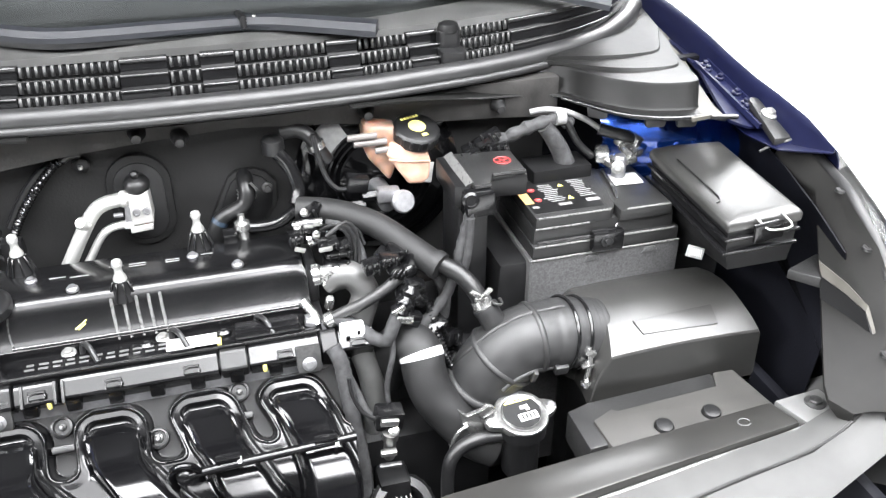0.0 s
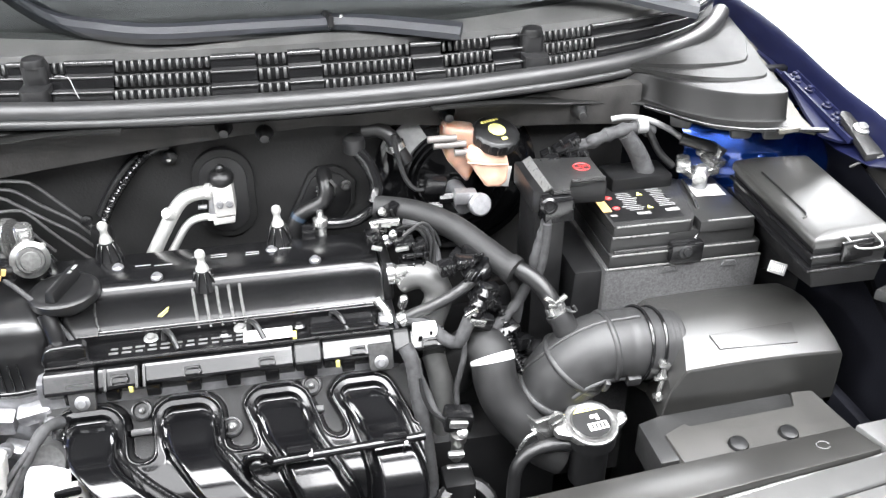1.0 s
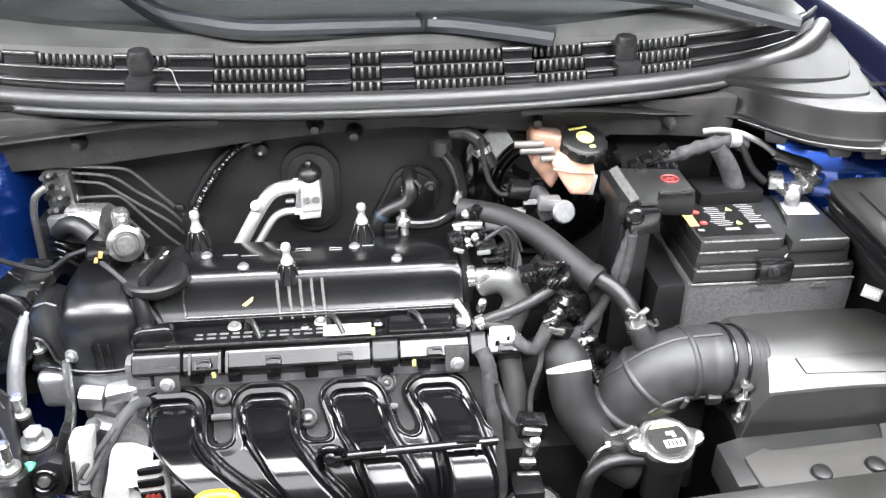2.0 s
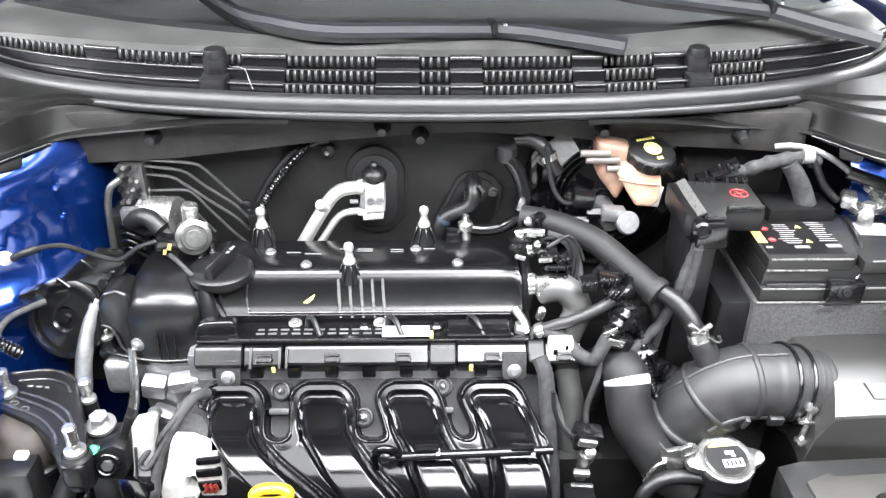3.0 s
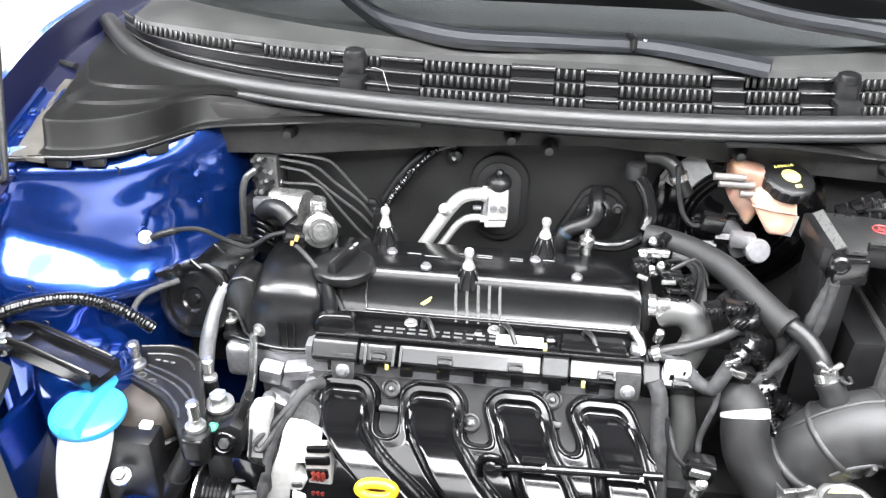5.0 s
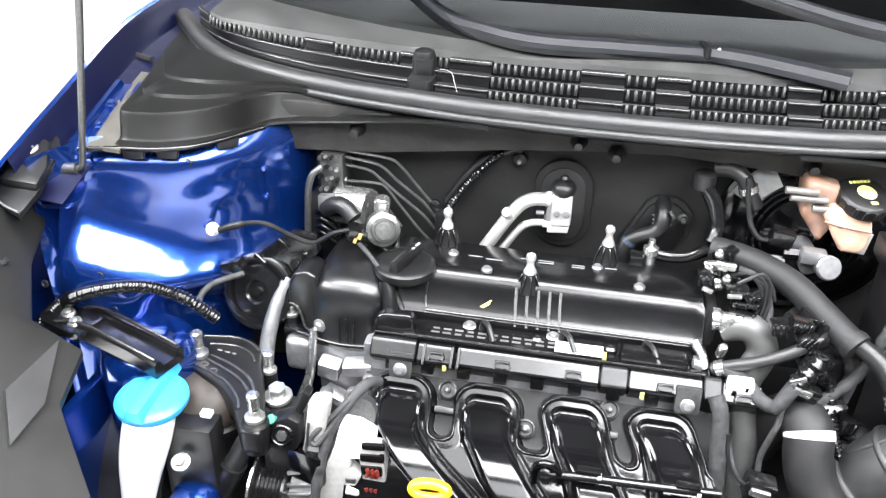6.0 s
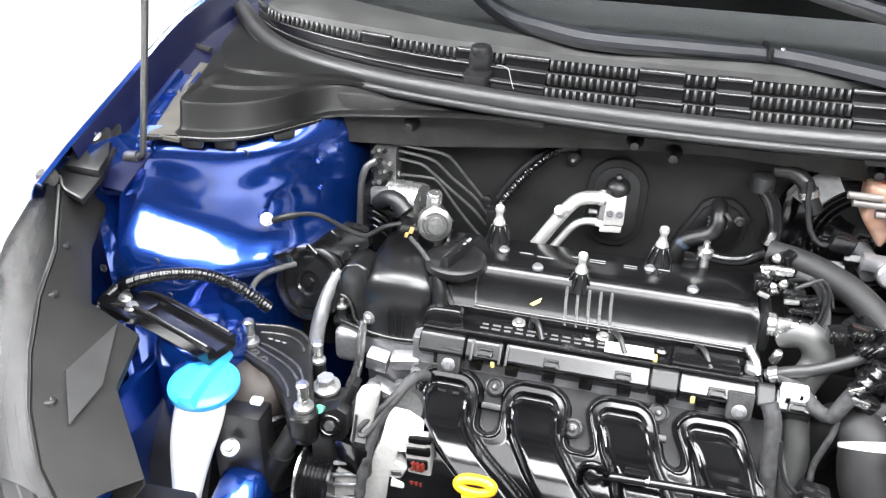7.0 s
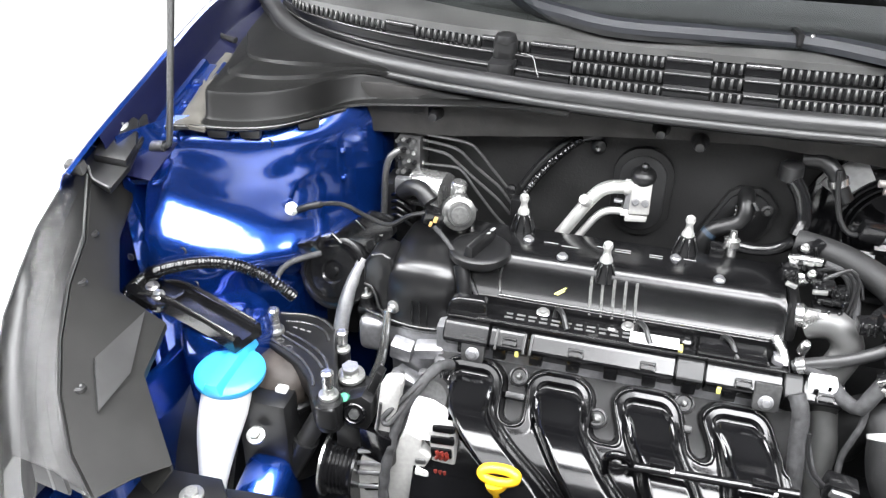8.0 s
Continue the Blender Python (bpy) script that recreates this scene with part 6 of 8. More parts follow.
for k in range(16):
    fx, fz = -0.531 + 0.009 * (k % 4) + 0.002 * random.random(), 0.912 - 0.018 * (k // 4) + 0.005 * random.random()
    part("fitting", tube([(fx, 1.182, fz), (fx + 0.001, 1.168 + 0.006 * random.random(), fz + 0.002)], 0.0030 + 0.0012 * random.random(), 6), (DARKSTEEL, ZINC, SATIN)[k % 3], abs_unit)
PIPES = (((-0.505, 0.921), (-0.462, 0.919), (-0.419, 0.914), (-0.403, 0.905), (-0.375, 0.873), (-0.352, 0.846), (-0.324, 0.812)),
         ((-0.505, 0.911), (-0.453, 0.905), (-0.431, 0.898), (-0.404, 0.874), (-0.365, 0.844), (-0.349, 0.825), (-0.333, 0.806)),
         ((-0.505, 0.897), (-0.457, 0.891), (-0.441, 0.881), (-0.403, 0.850), (-0.364, 0.819), (-0.343, 0.795)),
         ((-0.497, 0.867), (-0.442, 0.868), (-0.426, 0.862), (-0.403, 0.832), (-0.369, 0.790), (-0.35, 0.771)),
         ((-0.498, 0.842), (-0.449, 0.844), (-0.433, 0.837), (-0.419, 0.817), (-0.400, 0.792)))
for path in PIPES:
    part("brake_pipe", tube([(x, 1.198, z) for x, z in path], 0.0026, 8), DARKSTEEL, abs_unit, "thin dark coated pipe")
for x, z in ((-0.500, 0.868), (-0.505, 0.842)):
    part("pipe_nut", tube([(x - 0.006, 1.197, z), (x + 0.007, 1.197, z)], 0.0055, 6), ZINC, abs_unit)
# ---- air-conditioning pipes on the firewall ----
ac = thing("ac_pipes", "bare aluminium air-conditioning pipes with a valve block", "pipe", (-0.2, 1.2, 0.74))
def stadium(cx, cz, w, h, n=32):
    """A tall round-ended outline in x and z."""
    return [(cx + w * math.cos(a), cz + (h - w) * (1 if math.sin(a) > 0 else -1) * (abs(math.sin(a)) > 1e-6) + w * math.sin(a)) for a in np.linspace(0, 2 * math.pi, n + 1)[:-1] + 0.01]


part("grommet", prism(stadium(-0.137, 0.850, 0.048, 0.078), -1.243, -1.229, flat, 0.006), PAD, ac, "raised black grommet")
part("grommet_inner", prism(stadium(-0.137, 0.850, 0.037, 0.066), -1.238, -1.225, flat, 0.005), HOSE, ac, "worn grey grommet face")
blk = part("valve_block", prism([(-0.152, 0.834), (-0.120, 0.837), (-0.121, 0.889), (-0.151, 0.887)], -1.222, -1.180, flat, 0.0025), WHITEALLOY, ac, "machined aluminium block")
part("block_foot", prism([(-0.156, 0.822), (-0.123, 0.825), (-0.122, 0.834), (-0.156, 0.832)], -1.218, -1.178, flat, 0.002), WHITEALLOY, ac)
part("block_step", prism([(-0.162, 0.838), (-0.151, 0.838), (-0.150, 0.872), (-0.158, 0.872)], -1.215, -1.184, flat, 0.002), ALLOY, ac)
part("block_lip", prism([(-0.164, 0.830), (-0.150, 0.830), (-0.150, 0.836), (-0.164, 0.836)], -1.215, -1.180, flat, 0.0015), WHITEALLOY, ac)
part("block_stud", tube([(-0.163, 1.186, 0.853), (-0.176, 1.186, 0.853)], 0.004, 8), ALLOY, ac)
for x in (-0.143, -0.128):
    part("block_port", lathe([(0.0035, 0), (0.0062, 0), (0.0062, 0.0015), (0.0045, 0.002), (0.004, -0.001), (0, -0.001)], axis((x, 1.1795, 0.857), (0, -1, 0)), 16), ALLOY, blk)
part("black_plug", lathe([(0, -0.006), (0.016, -0.006), (0.019, 0.0), (0.0195, 0.006), (0.017, 0.012), (0.011, 0.016), (0.006, 0.018), (0.0065, 0.022), (0.0065, 0.026), (0.003, 0.029), (0, 0.029)], axis((-0.136, 1.196, 0.892), (0, -0.25, 1)), 20), RUBBER, ac, "black rubber cap")
part("suction_pipe", tube([(-0.150, 1.192, 0.878), (-0.163, 1.188, 0.877), (-0.180, 1.186, 0.876), (-0.195, 1.185, 0.870), (-0.207, 1.184, 0.858), (-0.222, 1.182, 0.836), (-0.240, 1.180, 0.806), (-0.258, 1.178, 0.775), (-0.272, 1.176, 0.750)], 0.0108, 16), BAREALU, ac)
part("pipe_collar", lathe([(0.010, -0.004), (0.0128, -0.004), (0.0128, 0.004), (0.010, 0.004)], axis((-0.158, 1.189, 0.877), (1, 0, 0)), 18), WHITEALLOY, ac)
part("pipe_joint", lathe([(0, -0.014), (0.0085, -0.014), (0.0100, -0.006), (0.0100, 0.004), (0.0070, 0.009), (0, 0.010)], axis((-0.219, 1.172, 0.853), (-0.3, -0.75, 0.5)), 20), BAREALU, ac)
part("liquid_pipe", tube([(-0.150, 1.190, 0.835), (-0.165, 1.187, 0.835), (-0.180, 1.186, 0.834), (-0.193, 1.185, 0.828), (-0.204, 1.184, 0.816), (-0.218, 1.182, 0.794), (-0.235, 1.180, 0.768), (-0.248, 1.178, 0.748)], 0.0062, 14), BAREALU, ac)
spring = thing("loom_conduit", "black corrugated wiring conduit on the firewall", "conduit", (-0.27, 1.22, 0.80))
part("conduit", tube([(-0.330, 1.205, 0.818), (-0.306, 1.208, 0.861), (-0.276, 1.21, 0.901), (-0.247, 1.212, 0.931), (-0.232, 1.214, 0.940)], corrugated(0.0065, 0.0050, 0.0010), 12, step=0.0013), SATIN, spring)
part("bare_loom", tube([(-0.240, 1.222, 0.938), (-0.272, 1.224, 0.912), (-0.302, 1.224, 0.876), (-0.326, 1.222, 0.836)], 0.009, 10), RUBBER, spring, "dark taped loom behind it")
part("loom_end", tube([(-0.236, 1.213, 0.939), (-0.222, 1.216, 0.945), (-0.210, 1.222, 0.943)], 0.007, 10), RUBBER, spring)
part("end_clip", lathe([(0, 0), (0.012, 0), (0.012, 0.008), (0.006, 0.012), (0, 0.0125)], axis((-0.212, 1.235, 0.921), (0, -1, 0)), 16), RUBBER, spring)
part("clip_pin", lathe([(0, 0), (0.004, 0), (0.003, 0.004), (0, 0.005)], axis((-0.212, 1.222, 0.921), (0, -1, 0)), 12), ZINC, spring)
part("pipe_clip", box((-0.325, 1.19, 0.815), (0.030, 0.02, 0.035), 0.004), PLASTIC, spring)
part("clip_stud", lathe([(0, 0), (0.008, 0), (0.008, 0.006), (0, 0.007)], axis((-0.340, 1.185, 0.850), (0, -1, 0)), 14), SATIN, spring)

# ---- engine mount ----
mount = thing("engine_mount", "black steel engine mount bracket with bright bolts", "engine mount", (-0.56, 0.95, 0.36))
outline = [(-0.712, 0.968), (-0.714, 0.990), (-0.708, 1.006), (-0.689, 1.020), (-0.645, 1.025), (-0.609, 1.021), (-0.585, 1.004), (-0.568, 0.965), (-0.552, 0.930), (-0.528, 0.870), (-0.508, 0.838), (-0.512, 0.812), (-0.540, 0.812), (-0.560, 0.842), (-0.575, 0.867), (-0.606, 0.897), (-0.658, 0.926), (-0.694, 0.946)]
arm = part("bracket", prism(outline, 0.610, 0.650, None, 0.006, seg=3), PLASTIC, mount, "black painted cast bracket")
for path in (((-0.685, 1.010), (-0.645, 1.017), (-0.621, 1.015), (-0.597, 1.004), (-0.583, 0.990)), ((-0.667, 0.992), (-0.640, 0.996), (-0.617, 0.994), (-0.594, 0.982), (-0.580, 0.962)),
             ((-0.654, 0.966), (-0.612, 0.949), (-0.573, 0.924), (-0.552, 0.893), (-0.535, 0.862)), ((-0.658, 0.956), (-0.608, 0.932), (-0.583, 0.916), (-0.562, 0.895)),
             ((-0.706, 0.966), (-0.663, 0.938), (-0.606, 0.910), (-0.572, 0.877), (-0.560, 0.855))):
    part("raised_edge", tube([(x, y, 0.6505) for x, y in path], 0.0028, 10), NOSE, arm)
bars(arm, pose(-0.632, 0.978, 0.6512, 0, 0, -8), ((-0.014, 0, 0.008, 0.0035), (0.0, 0, 0.008, 0.0035), (0.012, 0, 0.006, 0.0035)), GREY, "cast_mark")
for x, y in ((-0.654, 0.942), (-0.634, 0.930)):
    part("cast_ring", tube([(x + 0.006 * math.cos(a), y + 0.0045 * math.sin(a), 0.6505) for a in np.linspace(0, 6.28, 13)], 0.0009, 6), EMBOSS, arm)
part("lower_cup", lathe([(0, -0.05), (0.019, -0.05), (0.021, -0.002), (0.018, 0.002), (0.016, 0.0), (0, 0.0)], pose(-0.527, 0.834, 0.652), 24), PLASTIC, mount)
part("isolator", lathe([(0, -0.06), (0.060, -0.06), (0.064, -0.05), (0.062, -0.03), (0.055, -0.015), (0.034, 0.0), (0, 0)], pose(-0.645, 0.925, 0.64), 32), BROWN, mount, "brown-grey rubber isolator")
part("isolator_cup", lathe([(0, -0.22), (0.062, -0.22), (0.064, -0.075), (0.069, -0.070), (0.069, -0.062), (0.063, -0.058), (0, -0.058)], pose(-0.645, 0.925, 0.64), 32), PLASTIC, mount, "black pressed cup")
part("lower_arm", box((-0.500, 0.90, 0.52), (0.07, 0.08, 0.20), 0.014), PLASTIC, mount)
part("lower_foot", box((-0.455, 0.865, 0.565), (0.060, 0.05, 0.06), 0.010, (0, 0, -15)), GLOSS, mount)
for x, y, z, r, h in ((-0.672, 0.962, 0.655, 0.0095, 0.038), (-0.528, 0.838, 0.657, 0.0095, 0.040), (-0.556, 0.962, 0.642, 0.0075, 0.032)):
    b = bolt((x, y, z), (0, 0, 1), r, mount, "stud_nut", h=0.014)
    part("stud", lathe([(0, 0.01), (0.0082, 0.01), (0.0082, h - 0.006), (0.0095, h - 0.005), (0.0095, h), (0.006, h + 0.003), (0, h + 0.003)], pose(x, y, z), 14), STEEL, b)
bolt((-0.527, 0.921, 0.628), (0, -0.1, 1), 0.0140, mount, "large_bolt", h=0.018)
part("bolt_boss", lathe([(0, -0.1), (0.02, -0.1), (0.02, -0.004), (0, -0.004)], pose(-0.527, 0.921, 0.628), 20), PLASTIC, mount)
part("stud_column", lathe([(0, -0.1), (0.013, -0.1), (0.011, 0.0), (0, 0)], pose(-0.556, 0.962, 0.642), 14), PLASTIC, mount)
part("side_ear", prism([(-0.512, 0.596), (-0.474, 0.596), (-0.466, 0.612), (-0.464, 0.652), (-0.480, 0.660), (-0.508, 0.645), (-0.518, 0.620)], -0.872, -0.842, flat, 0.005), PLASTIC, mount, "black cast ear")
bolt((-0.490, 0.840, 0.628), (0.1, -0.9, 0.4), 0.0085, mount, "side_bolt", material=DARKSTEEL)
part("side_ring", lathe([(0.011, 0), (0.0165, 0), (0.0175, 0.005), (0.014, 0.008), (0.011, 0.005)], axis((-0.490, 0.842, 0.628), (0.1, -0.9, 0.4)), 20), GLOSS, mount)
part("green_cap", lathe([(0, 0), (0.007, 0), (0.007, 0.008), (0, 0.009)], axis((-0.506, 0.850, 0.645), (-0.2, -0.7, 0.7)), 12), mat("green_plastic", (0.05, 0.25, 0.15), 0.4), mount)
part("stay", prism([(-0.480, 0.650), (-0.466, 0.650), (-0.452, 0.690), (-0.462, 0.696)], -0.880, -0.860, flat, 0.003), PLASTIC, mount)
# wing-side black brace
brace = thing("brace_bar", "black steel brace bar bolted to the inner wing", "brace", (-0.72, 0.90, 0.36))
CHANNEL = ((-0.030, -0.016), (-0.030, 0.006), (-0.026, 0.010), (-0.019, 0.010), (-0.015, 0.005), (-0.012, -0.002), (0.012, -0.002), (0.015, 0.005), (0.019, 0.010), (0.026, 0.010), (0.030, 0.006), (0.030, -0.016))
loops = []
for bx, by, bz, w in ((x, y, z + 0.024, w) for x, y, z, w in ((-0.868, 0.922, 0.692, 0.9), (-0.845, 0.925, 0.694, 1.0), (-0.815, 0.922, 0.694, 0.95), (-0.775, 0.910, 0.690, 0.9), (-0.73, 0.898, 0.684, 0.9), (-0.675, 0.882, 0.675, 0.95))):
    loops.append([(bx + 0.3 * u * w, by + 0.95 * u * w, bz + v) for u, v in CHANNEL])
part("bar", loft(loops), SATIN, brace, "gloss black pressed channel", 30)
# Lighter beads added to brighten the channel's two edges.
for side in (-0.0225, 0.0225):
    part("bar_edge", tube([(bx + 0.3 * side, by + 0.95 * side, bz + 0.0345) for bx, by, bz in ((-0.862, 0.922, 0.692), (-0.815, 0.922, 0.694), (-0.73, 0.898, 0.684), (-0.68, 0.884, 0.676))], 0.0028, 8), NOSE, brace)
part("foot", prism(rounded(0.080, 0.062, 0.014), -0.006, 0.006, pose(-0.850, 0.918, 0.720, 0, 6, -16), 0.003), SATIN, brace)
for x, y, z in ((-0.858, 0.922, 0.728), (-0.836, 0.904, 0.727)):
    bolt((x, y, z), (0, -0.3, 1), 0.007, brace)
part("pillar", box((-0.74, 0.93, 0.45), (0.10, 0.06, 0.48), 0.02), BLUE, brace, "blue painted leg")

# washer filler
washer = thing("washer_filler", "white washer filler neck with a bright blue cap", "washer filler", (-0.68, 0.82, 0.36))
part("neck", tube([(-0.735, 0.795, 0.37), (-0.722, 0.803, 0.463), (-0.706, 0.812, 0.552), (-0.692, 0.826, 0.618), (-0.690, 0.836, 0.646)], lambda s, d: 0.021 + 0.016 * ease(s, 0.2, 0.9), 28), WHITE, washer, "milky white plastic neck")
capw = axis((-0.689, 0.843, 0.658), (0.0, -0.06, 1))
wcap = part("cap", lathe([(0, -0.012), (0.049, -0.012), (0.053, -0.006), (0.053, 0.001), (0.049, 0.005), (0.041, 0.007), (0, 0.008)], capw, 40), CYAN, washer, "bright blue plastic cap")
part("grip", box((0, 0, 0), (0.033, 0.126, 0.020), 0.005, top=(0.6, 0.95)), CYAN, wcap).matrix_basis = Matrix.Translation(-washer.location) @ capw @ pose(0.0, 0.006, 0.010, 0, 0, 0) @ Matrix.Translation(washer.location)
part("neck_tab", box((-0.612, 0.855, 0.632), (0.018, 0.014, 0.008), 0.003), WHITE, washer)
# strut top and seat behind the filler
seat = thing("spring_seat", "round pressed blue strut seat", "strut seat", (-0.735, 0.965, 0.36))
part("dome", lathe([(0, -0.30), (0.080, -0.30), (0.077, -0.05), (0.071, -0.018), (0.063, -0.007), (0.054, -0.003), (0.046, -0.002), (0.040, 0.001), (0.036, 0.007), (0.030, 0.0105), (0, 0.013)], axis((-0.742, 0.938, 0.694), (0.05, -0.12, 1)), 48), BLUE, seat)
bolt((-0.643, 0.815, 0.567), (0.1, -0.5, 1), 0.0092, car, "frame_bolt", h=0.012)
part("frame_rail", box((-0.632, 0.80, 0.44), (0.075, 0.12, 0.13), 0.03, (20, 0, 0), seg=4), BLUE, car, "blue chassis rail")
part("rail_bracket", box((-0.642, 0.858, 0.53), (0.085, 0.05, 0.17), 0.012), RUBBER, car, "black rail bracket")

# corrugated harness along the tower
conduit = thing("tower_conduit", "black corrugated conduit looping along the blue strut tower", "conduit", (-0.75, 0.96, 0.66))
part("conduit", tube([(-0.922, 0.915, 0.670), (-0.908, 0.922, 0.704), (-0.885, 0.928, 0.728), (-0.862, 0.93, 0.745), (-0.826, 0.93, 0.764), (-0.773, 0.93, 0.782), (-0.724, 0.93, 0.790), (-0.687, 0.93, 0.786), (-0.656, 0.93, 0.776), (-0.634, 0.934, 0.758), (-0.622, 0.94, 0.742)], corrugated(0.0092, 0.0055, 0.0012), 12, step=0.0014), DUCT, conduit)
part("tape_wrap", tube([(-0.864, 0.93, 0.744), (-0.850, 0.93, 0.752)], 0.0118, 12), DUCT, conduit)
part("lead", tube([(-0.628, 0.955, 0.735), (-0.648, 0.950, 0.748), (-0.656, 0.960, 0.762), (-0.645, 0.975, 0.776), (-0.625, 0.99, 0.782), (-0.605, 1.01, 0.782)], 0.0046, 10), TAPE, conduit)

# round purge valve beside the engine
purge = thing("purge_unit", "round black plastic canister with a bracket", "canister", (-0.60, 1.06, 0.60))
pm = axis((-0.600, 1.050, 0.725), (-0.12, -0.90, 0.40))
part("drum", lathe([(0, -0.03), (0.060, -0.03), (0.064, -0.022), (0.064, 0.0), (0.061, 0.006), (0.054, 0.008), (0.050, 0.008), (0.047, 0.002), (0.044, 0.002), (0.041, 0.007), (0.020, 0.009), (0.016, 0.004), (0.008, 0.004), (0.007, 0.009), (0, 0.009)], pm, 44), SATIN, purge)
part("bracket", prism([(-0.680, 0.700), (-0.664, 0.740), (-0.545, 0.832), (-0.506, 0.826), (-0.502, 0.800), (-0.53, 0.772), (-0.60, 0.66), (-0.64, 0.67)], -1.084, -1.066, flat, 0.004), SATIN, purge)
for f in (0.15, 0.5, 0.85):
    part("bracket_rib", tube([(-0.664 + 0.12 * f - 0.004, 1.064, 0.742 + 0.09 * f), (-0.664 + 0.12 * f + 0.012, 1.062, 0.728 + 0.09 * f)], 0.003, 8), SATIN, purge)
part("base", box((-0.60, 1.09, 0.64), (0.06, 0.05, 0.10), 0.01), PLASTIC, purge)
part("connector", box((-0.632, 1.035, 0.778), (0.035, 0.022, 0.022), 0.004, (0, -20, 0)), SATIN, purge)
bolt((-0.525, 1.075, 0.800), (-0.2, -1, 0.5), 0.009, purge)
bolt((-0.540, 1.068, 0.775), (-0.2, -1, 0.5), 0.009, purge, material=SATIN)
part("drive_pipe", tube([(-0.548, 1.06, 0.752), (-0.564, 1.04, 0.718), (-0.574, 1.015, 0.675), (-0.576, 0.995, 0.63)], 0.0125, 16), ALLOY, purge, "dull silver pipe")

# earth strap from the tower to the engine
earth = thing("earth_strap", "thin black earth lead bolted to the blue tower", "earth lead", (-0.55, 1.06, 0.80))
part("terminal", lathe([(0, -0.002), (0.011, -0.002), (0.011, 0.002), (0.008, 0.004), (0.007, 0.010), (0, 0.011)], axis((-0.672, 1.058, 0.826), (0, -1, 0.2)), 16), WHITE, earth, "white capped terminal")
part("sleeve", tube([(-0.655, 1.048, 0.832), (-0.635, 1.046, 0.842), (-0.615, 1.048, 0.848)], 0.006, 10), RUBBER, earth)
part("lead", tube([(-0.655, 1.048, 0.832), (-0.62, 1.046, 0.848), (-0.58, 1.05, 0.852), (-0.545, 1.055, 0.835), (-0.508, 1.058, 0.823), (-0.475, 1.06, 0.843), (-0.45, 1.065, 0.850)], 0.0038, 8), RUBBER, earth)

# ---- alternator and front of the engine ----
alt = thing("alternator", "cast aluminium alternator with cooling slots", "alternator", (-0.43, 0.86, 0.24))
part("housing", lathe([(0, -0.05), (0.066, -0.05), (0.072, -0.04), (0.074, 0.035), (0.068, 0.05), (0.045, 0.058), (0, 0.060)], axis((-0.430, 0.940, 0.480), (1, 0, 0)), 36), ALLOY, alt)
for k in range(20):
    a = 2 * math.pi * k / 20
    part("fin", box((-0.430, 0.940 + 0.074 * math.cos(a), 0.480 + 0.074 * math.sin(a)), (0.08, 0.010, 0.006), 0.002, (math.degrees(a), 0, 0)), WHITEALLOY, alt)
part("front_bracket", prism([(-0.506, 0.42), (-0.502, 0.446), (-0.490, 0.525), (-0.474, 0.558), (-0.462, 0.61), (-0.452, 0.684), (-0.446, 0.690), (-0.424, 0.694), (-0.420, 0.690), (-0.427, 0.648), (-0.434, 0.619), (-0.430, 0.600), (-0.440, 0.555), (-0.448, 0.49), (-0.453, 0.42)], -0.872, -0.850, flat, 0.005), WHITEALLOY, alt, "pale cast bracket")
part("bracket_groove", tube([(-0.468, 0.849, 0.560), (-0.459, 0.849, 0.600), (-0.452, 0.849, 0.650)], 0.0022, 8), DARKSTEEL, alt)
part("dark_lobe", lathe([(0, -0.05), (0.030, -0.05), (0.030, 0.0), (0.026, 0.006), (0, 0.006)], axis((-0.395, 0.905, 0.628), (0.1, -0.8, 0.5)), 24), DARKSTEEL, alt, "dull grey cast lobe")
part("upper_shell", sheet([[(-0.434, 0.890, 0.600), (-0.412, 0.885, 0.645), (-0.384, 0.888, 0.640), (-0.362, 0.895, 0.620)], [(-0.436, 0.866, 0.575), (-0.414, 0.862, 0.624), (-0.386, 0.862, 0.612), (-0.360, 0.870, 0.610)], [(-0.436, 0.850, 0.555), (-0.416, 0.848, 0.608), (-0.388, 0.848, 0.596), (-0.360, 0.850, 0.600)]], 0.006), ALLOY, alt, "satin cast shell")
part("end_housing", prism([(-0.452, 0.42), (-0.440, 0.548), (-0.416, 0.611), (-0.389, 0.598), (-0.393, 0.575), (-0.375, 0.566), (-0.397, 0.515), (-0.403, 0.42)], -0.880, -0.845, flat, 0.004, seg=3), WHITEALLOY, alt, "pale cast end housing")
part("slot_frame", prism([(-0.384, 0.612), (-0.350, 0.616), (-0.342, 0.588), (-0.338, 0.52), (-0.352, 0.492), (-0.40, 0.486), (-0.396, 0.514), (-0.376, 0.560)], -0.880, -0.852, flat, 0.004), WHITEALLOY, alt, "pale slotted frame")
for k, (x, z, w, h) in enumerate(((-0.358, 0.622, 0.034, 0.010), (-0.360, 0.600, 0.036, 0.013), (-0.361, 0.575, 0.032, 0.017), (-0.363, 0.532, 0.030, 0.030))):
    part("slot", box((x, 0.8515, z), (w, 0.008, h), 0.003, (0, -6, 0)), SATIN, alt, "black cooling slot")
    if k >= 2:
        for j in range(3):
            part("winding", tube([(x - 0.006 + 0.007 * j, 0.8455, z + 0.42 * h), (x - 0.003 + 0.007 * j, 0.8440, z), (x - 0.007 + 0.007 * j, 0.8455, z - 0.42 * h)], 0.0030, 8), COPPER, alt, "reddish copper winding")
part("vent", box((-0.391, 0.8435, 0.556), (0.016, 0.004, 0.009), 0.002, (0, -8, 0)), DARKSTEEL, alt)
part("housing_step", prism([(-0.403, 0.50), (-0.398, 0.545), (-0.378, 0.540), (-0.376, 0.520), (-0.388, 0.505)], -0.852, -0.838, flat, 0.003), WHITEALLOY, alt)
